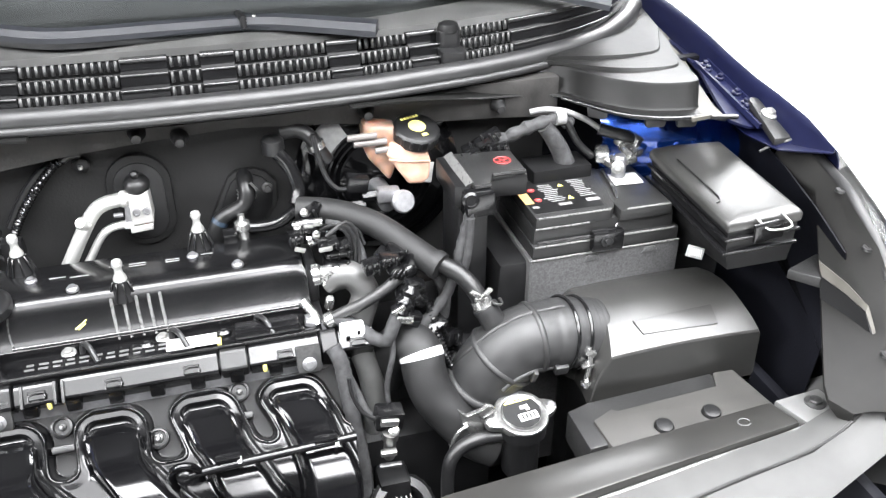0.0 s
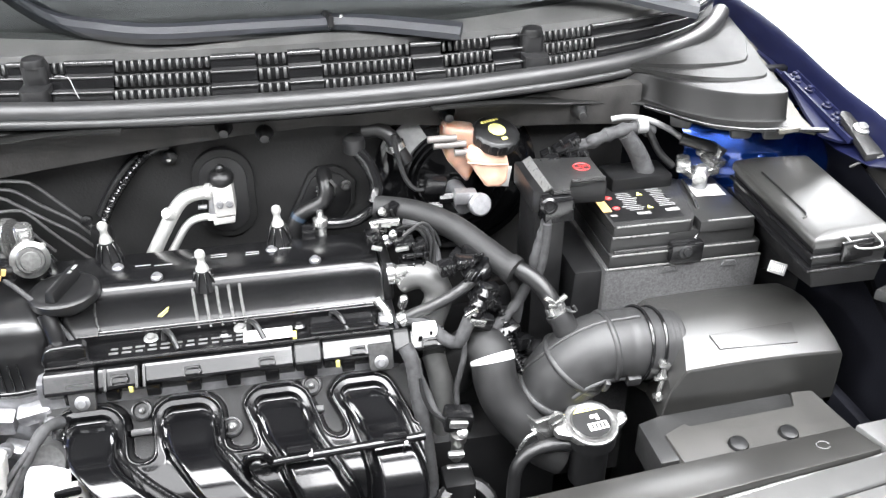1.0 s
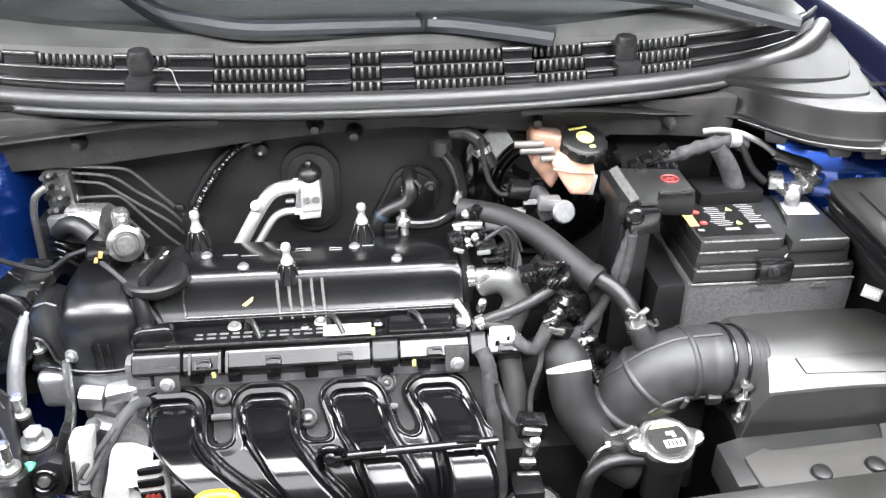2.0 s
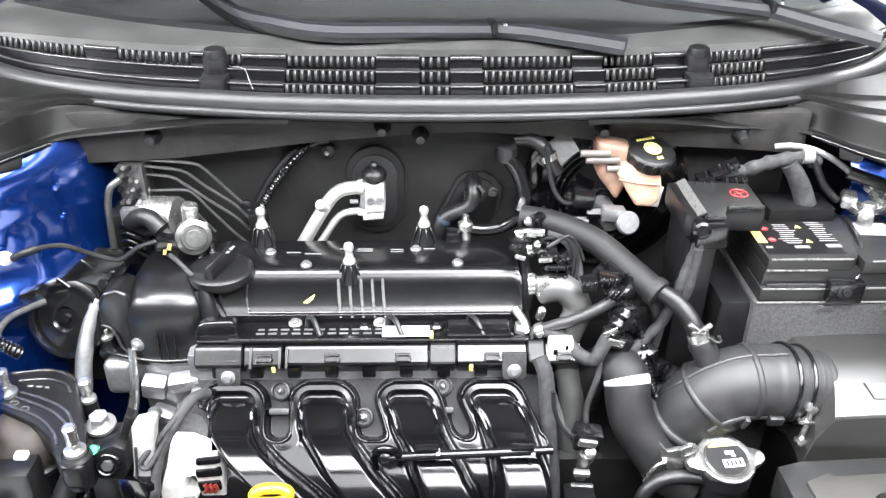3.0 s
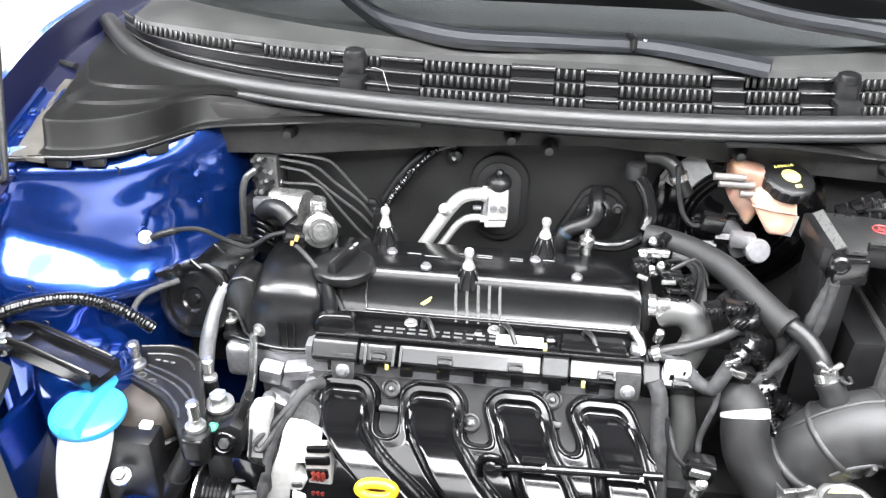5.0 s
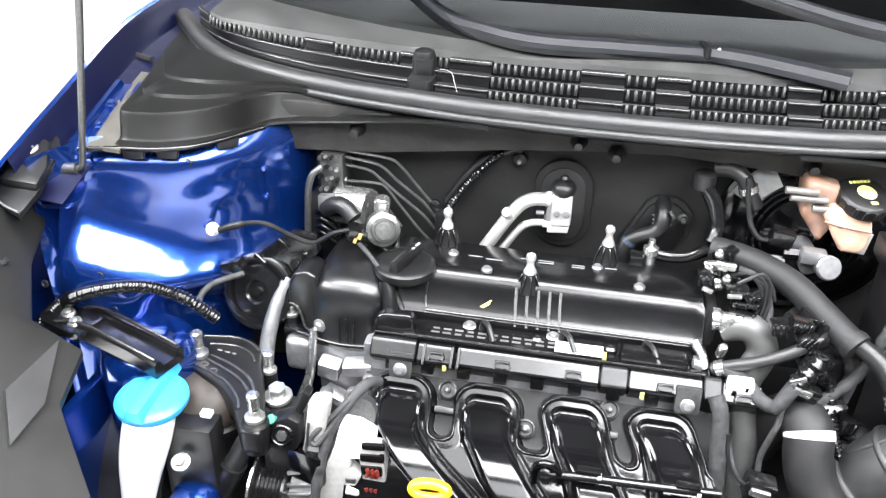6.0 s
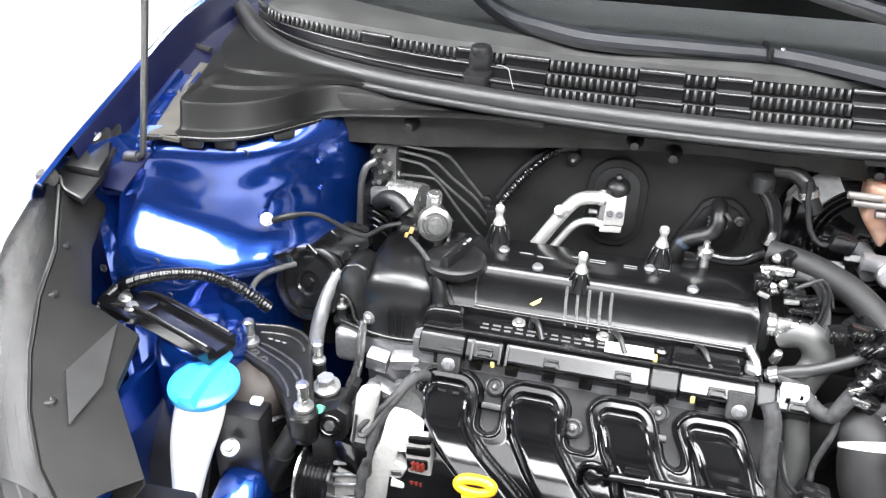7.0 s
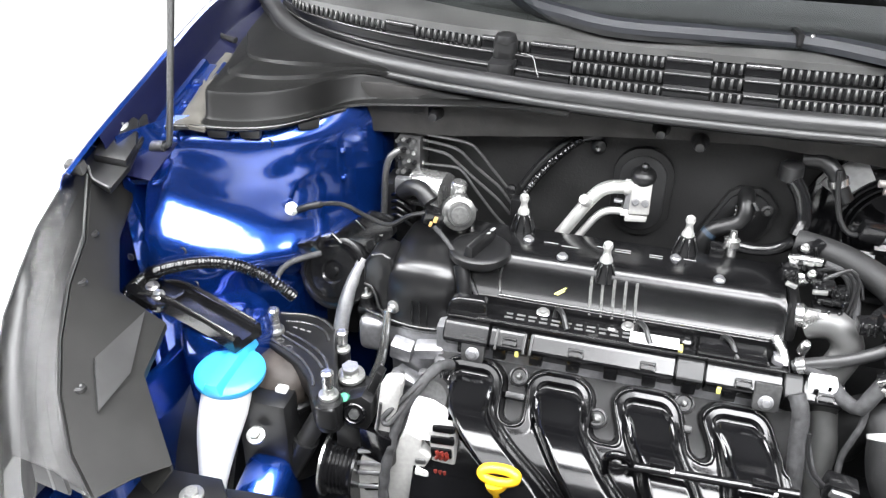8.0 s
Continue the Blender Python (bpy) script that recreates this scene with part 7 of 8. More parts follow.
for x, z in ((-0.41, 0.455), (-0.385, 0.510)):
    bolt((x, 0.840, z), (0, -1, 0.2), 0.006, alt, material=ALLOY)
for k, z in enumerate((0.545, 0.520, 0.500, 0.470)):
    part("cast_web", tube([(-0.490 - 0.003 * k, 0.848, z), (-0.470, 0.846, z + 0.008), (-0.452, 0.848, z + 0.010)], 0.0036, 8), ALLOY, alt)
for z in (0.474,):
    part("side_slot", box((-0.472, 0.8485, z), (0.026, 0.006, 0.012), 0.003, (0, -20, 0)), SATIN, alt, "black cooling slot")
part("pulley", lathe([(0, 0), (0.050, 0), (0.052, 0.004), (0.046, 0.007)] + [(0.044 + 0.003 * (k % 2), 0.010 + 0.003 * k) for k in range(11)] + [(0.046, 0.045), (0.052, 0.048), (0.052, 0.052), (0, 0.052)], axis((-0.545, 0.865, 0.490), (1, 0, 0)), 40), SATIN, alt, "dark ribbed pulley")
part("pulley_rim", lathe([(0.047, 0), (0.053, 0), (0.053, 0.004), (0.047, 0.004)], axis((-0.549, 0.865, 0.490), (1, 0, 0)), 40), STEEL, alt)
part("support", box((-0.44, 0.90, 0.32), (0.12, 0.06, 0.18), 0.01), ALLOY, alt)
part("lead", tube([(-0.372, 0.940, 0.668), (-0.385, 0.915, 0.680), (-0.404, 0.885, 0.664), (-0.424, 0.860, 0.630), (-0.437, 0.842, 0.572), (-0.445, 0.835, 0.520), (-0.447, 0.832, 0.480), (-0.436, 0.832, 0.452), (-0.405, 0.832, 0.436), (-0.36, 0.832, 0.430)], lambda s, d: 0.0080 + 0.0007 * math.sin(d * 190), 12, step=0.004), TAPE, alt, "taped lead")
part("lead_loop", tube([(-0.402, 0.885, 0.672), (-0.422, 0.862, 0.655), (-0.444, 0.848, 0.632), (-0.449, 0.846, 0.620), (-0.440, 0.844, 0.616), (-0.424, 0.856, 0.638), (-0.410, 0.872, 0.660)], 0.0042, 10, step=0.004), TAPE, alt)
gp = thing("coolant_pipe", "grey hose with a black sleeve beside the pulley", "hose", (-0.60, 0.86, 0.235))
part("hose", tube([(-0.545, 0.90, 0.62), (-0.562, 0.875, 0.575), (-0.592, 0.862, 0.515), (-0.628, 0.857, 0.442), (-0.64, 0.845, 0.36), (-0.64, 0.845, 0.24)], 0.016, 14), HOSE, gp)
part("sleeve", tube([(-0.586, 0.866, 0.530), (-0.618, 0.858, 0.462)], 0.0225, 16), RUBBER, gp)
part("end_ring", lathe([(0.017, 0), (0.0225, 0), (0.0225, 0.008), (0.017, 0.008)], axis((-0.620, 0.857, 0.458), (-0.42, -0.1, -0.9)), 18), STEEL, gp)

# ---- right end of the engine: sensors, hoses, looms ----
sens = thing("camshaft_sensors", "cluster of bright sensors and black plugs at the cover's end", "sensors", (0.115, 1.07, 0.73))
part("end_flange", box((0.098, 1.085, 0.765), (0.016, 0.08, 0.06), 0.006), PLASTIC, sens)
for p, d, r in (((0.108, 1.045, 0.785), (1, -0.1, 0.1), 0.012), ((0.110, 1.10, 0.815), (1, 0, 0.2), 0.010)):
    part("sensor", lathe([(0, -0.01), (r * 1.4, -0.01), (r * 1.4, 0.0), (r, 0.004), (r, 0.03), (r * 0.7, 0.034), (0, 0.035)], axis(p, d), 16), STEEL, sens)
part("lug", box((0.118, 1.035, 0.787), (0.018, 0.008, 0.034), 0.003), STEEL, sens)
for k, (x, y, z, tilt) in enumerate(((0.098, 1.10, 0.838, 5), (0.124, 1.09, 0.826, -8), (0.142, 1.085, 0.806, 6), (0.150, 1.07, 0.792, 12), (0.112, 1.12, 0.85, 20))):
    plug = part("plug", box((x, y, z), (0.036, 0.022, 0.018), 0.004, (0, -tilt, 8 * k)), SATIN, sens)
    for j in (-0.008, 0.004):
        part("plug_rib", box((x + j, y - 0.012, z + 0.003), (0.004, 0.004, 0.018), 0.001, (0, -tilt, 8 * k), seg=1), PLASTIC, plug)
    bolt((x - 0.012, y - 0.012, z + 0.008), (0, -0.5, 1), 0.0038, sens, "plug_clip")
part("top_valve", tube([(0.082, 1.10, 0.842), (0.098, 1.095, 0.846), (0.124, 1.09, 0.848)], 0.006, 12), STEEL, sens)
part("loom", tube([(0.13, 1.10, 0.84), (0.155, 1.09, 0.835), (0.172, 1.075, 0.815), (0.178, 1.06, 0.785), (0.172, 1.04, 0.765)], 0.0060, 12), TAPE, sens)
for x0 in (0.12, 0.128, 0.135):
    part("wire", tube([(x0, 1.09, 0.835), (x0 + 0.02, 1.085, 0.842), (x0 + 0.04, 1.08, 0.832), (x0 + 0.048, 1.07, 0.81)], 0.0024, 8), RUBBER, sens)
part("shelf_sensor", lathe([(0, -0.015), (0.007, -0.015), (0.007, 0.004), (0.005, 0.008), (0, 0.009)], axis((0.118, 1.028, 0.746), (0.1, -0.4, 1)), 14), STEEL, sens, "bright sensor")
part("bright_pipe", tube([(0.078, 1.035, 0.748), (0.090, 1.020, 0.735), (0.096, 1.005, 0.722)], 0.007, 12), STEEL, sens)
part("bright_bracket", box((0.084, 1.012, 0.727), (0.016, 0.024, 0.008), 0.003, (0, 20, 0)), ALLOY, sens)
# stacked plugs with bright metal tabs behind the sensors
for x, y, z, w, h, turn in ((0.080, 1.070, 0.838, 0.022, 0.016, 4), (0.126, 1.056, 0.829, 0.030, 0.012, -6), (0.140, 1.056, 0.812, 0.042, 0.010, 4), (0.136, 1.050, 0.797, 0.040, 0.012, 10), (0.148, 1.060, 0.822, 0.022, 0.010, -12)):
    stack = part("plug", box((x, y, z), (w, 0.024, h), 0.003, (0, turn, 4)), SATIN, sens)
    for j in np.linspace(-0.35, 0.35, 3):
        part("plug_rib", box((x + j * w, y - 0.012, z), (0.003, 0.004, h * 1.1), 0.0008, (0, turn, 4), seg=1), SATIN, stack)
for x, y, z, w, h, turn in ((0.084, 1.052, 0.827, 0.016, 0.007, 20), (0.120, 1.040, 0.829, 0.020, 0.007, -4), (0.100, 1.060, 0.860, 0.014, 0.006, 10), (0.112, 1.060, 0.861, 0.010, 0.005, 0)):
    part("tab", box((x, y, z), (w, 0.004, h), 0.0015, (0, turn, 0)), ZINC, sens, "bright metal tab")
for x0, lift in ((0.130, 0.0), (0.136, 0.004), (0.124, -0.004)):
    part("wire", tube([(x0, 1.056, 0.845 + lift), (x0 + 0.018, 1.058, 0.856 + lift), (x0 + 0.033, 1.06, 0.838 + lift), (x0 + 0.036, 1.06, 0.805), (x0 + 0.030, 1.055, 0.775)], 0.0026, 8), SEAL, sens)

breather = thing("breather_hose", "glossy black breather hose with bright ends", "hose", (0.17, 1.0, 0.70))
part("hose", tube([(0.104, 1.000, 0.728), (0.132, 0.996, 0.743), (0.162, 0.993, 0.756), (0.197, 0.995, 0.774), (0.218, 1.000, 0.787), (0.235, 1.012, 0.790), (0.250, 1.03, 0.786)], 0.0088, 16), SEAL, breather)
part("clamp", lathe([(0.0095, -0.006), (0.012, -0.006), (0.012, 0.006), (0.0095, 0.006)], axis((0.114, 0.999, 0.733), (0.85, -0.1, 0.45)), 16), STEEL, breather)
for x, y, z, w, h, turn in ((0.206, 1.004, 0.820, 0.030, 0.014, 12), (0.216, 1.000, 0.800, 0.026, 0.018, 35), (0.181, 1.010, 0.808, 0.026, 0.020, -10), (0.224, 0.992, 0.766, 0.022, 0.022, 40)):
    grip = part("grip", box((x, y, z), (w, 0.022, h), 0.004, (0, turn, 6)), SATIN, breather, "ribbed black plug")
    for j in (-0.3, 0.0, 0.3):
        part("grip_rib", box((x + j * w, y - 0.011, z), (0.003, 0.004, h), 0.0008, (0, turn, 6), seg=1), SATIN, grip)
part("end_collar", lathe([(0.0095, -0.010), (0.014, -0.009), (0.014, 0.009), (0.0095, 0.010)], axis((0.232, 1.010, 0.790), (0.8, 0.5, 0.1)), 18), SATIN, breather)
coolant = thing("coolant_outlet", "curved dark coolant outlet pipe behind the wiring", "pipe", (0.15, 1.0, 0.40))
part("elbow", tube([(0.118, 1.052, 0.768), (0.134, 1.047, 0.776), (0.152, 1.042, 0.778), (0.168, 1.037, 0.764), (0.173, 1.032, 0.742), (0.161, 1.022, 0.716), (0.147, 1.008, 0.688)], 0.0220, 20), PIPE, coolant)
part("downpipe", tube([(0.149, 1.008, 0.700), (0.152, 0.996, 0.680), (0.160, 0.985, 0.655), (0.167, 0.975, 0.610), (0.165, 0.968, 0.550), (0.16, 0.962, 0.48), (0.155, 0.96, 0.42)], 0.0190, 18), PIPE, coolant, "dull grey pipe")
part("seam_ring", lathe([(0.0195, -0.004), (0.0222, -0.003), (0.0222, 0.003), (0.0195, 0.004)], axis((0.147, 1.003, 0.676), (0.1, 0.3, 1)), 22), SATIN, coolant)
# White block stands for the wiring duct's end; its reflection is painted white.
duct_end_block = part("plug", box((0.141, 0.978, 0.713), (0.036, 0.020, 0.042), 0.004, (10, 0, 0)), WHITE, coolant, "white block for the duct's bright reflecting end")
for dx, dz in ((-0.008, 0.004), (0.006, -0.004), (0.008, 0.012)):
    part("plug_slot", box((0.141 + dx, 0.9665 + 0.1 * dz, 0.713 + dz), (0.006, 0.004, 0.010), 0.001, (10, 0, 0), seg=1), SATIN, duct_end_block)

loom = thing("engine_loom", "cloth-taped wiring loom hanging beside the manifold", "wiring loom", (0.12, 0.93, 0.43))
part("trunk", tube([(0.108, 0.956, 0.715), (0.117, 0.942, 0.693), (0.121, 0.930, 0.649), (0.126, 0.918, 0.605), (0.130, 0.905, 0.560), (0.133, 0.890, 0.504), (0.13, 0.88, 0.44)], lambda s, d: 0.0118 + 0.0005 * math.sin(d * 500), 12, step=0.004), TAPE, loom)
part("branch", tube([(0.124, 0.935, 0.677), (0.136, 0.928, 0.644), (0.143, 0.915, 0.623), (0.157, 0.905, 0.608), (0.179, 0.900, 0.599)], 0.0055, 10), TAPE, loom)
part("side_branch", tube([(0.120, 0.998, 0.735), (0.150, 0.985, 0.722), (0.170, 0.966, 0.711), (0.187, 0.952, 0.713), (0.198, 0.955, 0.734), (0.209, 0.962, 0.753), (0.222, 0.968, 0.773)], 0.0105, 12), TAPE, loom)
part("low_branch", tube([(0.196, 0.952, 0.715), (0.194, 0.945, 0.690), (0.188, 0.942, 0.665), (0.182, 0.94, 0.63), (0.185, 0.93, 0.58)], 0.0045, 10), TAPE, loom)
part("plug", box((0.225, 0.965, 0.738), (0.034, 0.02, 0.022), 0.004, (0, 25, 0)), SATIN, loom)
part("plug_clip", box((0.215, 0.952, 0.745), (0.026, 0.006, 0.012), 0.002, (0, 20, 0)), STEEL, loom)
for k, (x, z) in enumerate(((0.232, 0.758), (0.240, 0.772), (0.246, 0.745), (0.222, 0.775))):
    part("connector", box((x, 0.985 + 0.008 * k, z), (0.030, 0.022, 0.02), 0.004, (10 * k, 14 * k, 0)), SATIN, loom)
    part("connector_rib", box((x, 0.972 + 0.008 * k, z + 0.003), (0.006, 0.004, 0.018), 0.001, (10 * k, 14 * k, 0), seg=1), PLASTIC, loom)
gap = thing("gap_wiring", "black connectors and taped cables in the gap by the battery", "wiring", (0.25, 1.0, 0.66))
part("foil_wrap", tube([(0.208, 0.960, 0.752), (0.218, 0.964, 0.766), (0.228, 0.970, 0.780), (0.236, 0.978, 0.792)], lambda s, d: 0.013 + 0.0022 * math.sin(d * 420), 14, step=0.003), DUCT, gap, "shiny crumpled tape wrap")
part("foil_tab", box((0.206, 0.950, 0.764), (0.022, 0.004, 0.010), 0.002, (10, -20, 10)), STEEL, gap)
part("cable", tube([(0.225, 1.06, 0.79), (0.262, 1.02, 0.79), (0.285, 1.02, 0.765), (0.295, 1.02, 0.73), (0.292, 1.02, 0.69)], 0.010, 12), TAPE, gap)
part("cable", tube([(0.332, 1.01, 0.875), (0.316, 1.005, 0.82), (0.308, 1.005, 0.78), (0.290, 1.0, 0.74), (0.262, 0.99, 0.715), (0.250, 0.985, 0.705)], lambda s, d: 0.0085 + 0.001 * math.sin(d * 300), 12), TAPE, gap)
for k, (x, y, z, rx, ry) in enumerate(((0.225, 1.03, 0.812, 10, 15), (0.248, 1.02, 0.80, -10, 30), (0.27, 0.985, 0.70, 20, -15), (0.295, 0.99, 0.67, 0, 20), (0.21, 1.05, 0.80, 15, -10), (0.32, 0.98, 0.655, 5, 0))):
    plug = part("connector", box((x, y, z), (0.034, 0.024, 0.022), 0.004, (rx, ry, 12 * k)), SATIN, gap)
    for j in (-0.009, 0.0, 0.009):
        part("connector_rib", box((x + j, y - 0.0125, z + 0.002), (0.003, 0.004, 0.018), 0.001, (rx, ry, 12 * k), seg=1), SATIN, plug)
part("corrugated_cable", tube([(0.262, 1.0, 0.735), (0.268, 0.985, 0.705), (0.275, 0.965, 0.67), (0.288, 0.948, 0.64), (0.30, 0.93, 0.60)], corrugated(0.0080, 0.006, 0.0014), 12, step=0.0015), SATIN, gap)
part("bracket", prism([(0.275, 0.985), (0.335, 0.975), (0.340, 1.02), (0.285, 1.03)], 0.640, 0.648, None, 0.003), SATIN, gap)
bolt((0.315, 0.998, 0.650), (0, -0.2, 1), 0.007, gap)
part("base", box((0.26, 1.04, 0.70), (0.05, 0.04, 0.12), 0.01), PLASTIC, gap)
# dark transmission and lower parts that fill the gap behind the hoses
gear = thing("gearbox", "dark cast gearbox deep below the hoses", "gearbox", (0.24, 1.05, 0.215))
part("case", box((0.235, 1.06, 0.38), (0.24, 0.26, 0.32), 0.03), PLASTIC, gear)
part("upper_case", box((0.25, 1.09, 0.58), (0.16, 0.16, 0.12), 0.03), PLASTIC, gear)
part("lever", box((0.30, 1.03, 0.60), (0.06, 0.10, 0.02), 0.006, (0, 10, 30)), SATIN, gear)
for k in range(3):
    bolt((0.24 + 0.04 * k, 1.0 + 0.02 * k, 0.63), (0, -0.2, 1), 0.007, gear)
part("shift_cable", tube([(0.255, 1.04, 0.70), (0.268, 1.02, 0.665), (0.282, 0.99, 0.625), (0.290, 0.965, 0.58)], corrugated(0.0085, 0.006, 0.0014), 12, step=0.0015), RUBBER, gear, "corrugated cable sleeve")
throttle = thing("throttle_body", "black throttle body with bright clamps below the manifold", "throttle body", (0.16, 0.86, 0.42))
tm = axis((0.180, 0.855, 0.466), (0.1, -0.62, 0.78))
part("barrel", lathe([(0.026, -0.08), (0.046, -0.08), (0.046, -0.02), (0.050, -0.016), (0.050, -0.006), (0.047, -0.002), (0.047, 0.004), (0.051, 0.006), (0.051, 0.012), (0.046, 0.016), (0.034, 0.016), (0.031, 0.010), (0.030, -0.03), (0, -0.03)], tm, 40), RUBBER, throttle)
for k in range(22):
    a = 2 * math.pi * k / 22
    part("ridge", box((0, 0, 0), (0.006, 0.0045, 0.020), 0.0012, seg=1), RUBBER, throttle).matrix_basis = Matrix.Translation(-throttle.location) @ tm @ pose(0.050 * math.cos(a), 0.050 * math.sin(a), 0.0, 0, 0, math.degrees(a)) @ Matrix.Translation(throttle.location)
for k in range(6):
    part("fin", box((0, 0, 0), (0.0035, 0.046 - 0.004 * abs(k - 2.5), 0.020), 0.001, seg=1), DARKSTEEL, throttle, "bare metal fin").matrix_basis = Matrix.Translation(-throttle.location) @ tm @ pose(-0.018 + 0.0072 * k, 0, -0.004) @ Matrix.Translation(throttle.location)
part("clamp", box((0.163, 0.850, 0.592), (0.024, 0.010, 0.009), 0.003, (10, 5, 0)), ZINC, throttle)
part("clamp", box((0.165, 0.850, 0.566), (0.034, 0.008, 0.008), 0.003, (10, 5, 0)), DARKSTEEL, throttle)
part("plug", box((0.168, 0.866, 0.645), (0.040, 0.030, 0.030), 0.005, (0, 10, 0)), SATIN, throttle)
part("plug_clip", box((0.166, 0.848, 0.650), (0.026, 0.006, 0.012), 0.002, (10, 10, 0)), ZINC, throttle)
bolt((0.172, 0.850, 0.632), (0, -0.7, 0.7), 0.005, throttle)
part("stem", lathe([(0, -0.07), (0.009, -0.07), (0.009, -0.02), (0.012, -0.018), (0.012, 0.0), (0, 0)], axis((0.168, 0.855, 0.628), (0, -0.3, 1)), 14), CAPSTEEL, throttle)
part("plug_lead", tube([(0.150, 0.862, 0.648), (0.132, 0.866, 0.662), (0.120, 0.872, 0.690), (0.118, 0.880, 0.715)], 0.0030, 8), RUBBER, throttle)
part("stay", box((0.175, 0.89, 0.45), (0.05, 0.05, 0.12), 0.01), PLASTIC, throttle)

# ---- front panel, guards, headlamps, prop rod ----
front = thing("front_panel", "black plastic radiator support panel with bolts", "front panel", (0, 0.7, 0.19))
part("beam", prism([(0.15, 0.688), (0.205, 0.700), (0.40, 0.716), (0.70, 0.738), (0.716, 0.690), (0.41, 0.657), (0.20, 0.630), (0.15, 0.628)], 0.615, 0.652, None, 0.004), BEAM, front, "worn satin black top beam")
part("beam", prism([(-0.70, 0.645), (-0.56, 0.662), (-0.40, 0.672), (-0.20, 0.665), (-0.20, 0.600), (-0.45, 0.61), (-0.70, 0.58)], 0.595, 0.632, None, 0.006), PLASTIC, front)
part("radiator", box((0, 0.735, 0.37), (0.62, 0.04, 0.32), 0.006), PLASTIC, front, "dark radiator core")
part("low_panel", box((0.02, 0.645, 0.40), (1.3, 0.02, 0.40), 0.006), PLASTIC, front)
plate_r = part("side_plate", prism([(0.712, 0.742), (0.79, 0.748), (0.805, 0.672), (0.735, 0.668)], 0.630, 0.648, None, 0.003), PLATE, front, "grey bolted end plate")
part("apron", box((0.78, 0.80, 0.36), (0.12, 0.24, 0.03), 0.006), PLASTIC, front)
bolt((0.765, 0.722, 0.648), (0, 0, 1), 0.010, plate_r, material=DARKSTEEL)
bolt((0.775, 0.676, 0.650), (0, -0.1, 1), 0.010, front, material=DARKSTEEL)
plate_l = part("side_plate", prism([(-0.70, 0.650), (-0.60, 0.655), (-0.575, 0.625), (-0.60, 0.58), (-0.70, 0.58)], 0.634, 0.650, None, 0.003), PLASTIC, front)
bolt((-0.622, 0.618, 0.652), (0, 0, 1), 0.010, plate_l)
part("stamp", tube([(0.640 + 0.009 * math.cos(a), 0.711 + 0.007 * math.sin(a), 0.6525) for a in np.linspace(0, 5.6, 14)], 0.0011, 6), EMBOSS, front)
# grey bumper skin along the front
rows = []
for p, q, r in (((0.12, 0.628, 0.625), (0.12, 0.575, 0.61), (0.12, 0.52, 0.58)), ((0.40, 0.652, 0.636), (0.40, 0.60, 0.628), (0.45, 0.54, 0.598)), ((0.55, 0.668, 0.640), (0.57, 0.622, 0.638), (0.60, 0.555, 0.612)),
                ((0.71, 0.684, 0.644), (0.694, 0.633, 0.650), (0.70, 0.583, 0.635)), ((0.79, 0.70, 0.660), (0.772, 0.65, 0.676), (0.785, 0.605, 0.660)), ((0.86, 0.75, 0.695), (0.841, 0.692, 0.708), (0.865, 0.652, 0.70)), ((0.90, 0.80, 0.73), (0.90, 0.75, 0.74), (0.92, 0.70, 0.735))):
    rows.append([p, tuple((a + b) / 2 + (0.002 if i == 2 else 0) for i, (a, b) in enumerate(zip(p, q))), q, tuple((a + b) / 2 + (0.006 if i == 2 else 0) for i, (a, b) in enumerate(zip(q, r))), r, (r[0] - 0.01, r[1] + 0.014, r[2] - 0.014), (r[0] - 0.08, r[1] + 0.12, r[2] - 0.14), (r[0] - 0.09, r[1] + 0.14, 0.19)])
bumper = thing("bumper", "pale grey plastic bumper edge along the front", "bumper", (0.4, 0.6, 0.19))
part("skin", sheet(rows, 0.003), LAMPGREY, bumper, "smooth grey bumper skin")
part("inner_flange", strap([(r[2][0], r[2][1] + 0.004, r[2][2] + 0.004) for r in rows], 0.006, 0.004), GRAINED, bumper)
# The white glint along the edge, drawn as a pale bead.
part("edge_bead", tube([r[0] for r in rows], 0.0036, 8), EDGE, bumper, "pale bead drawing the edge highlight")

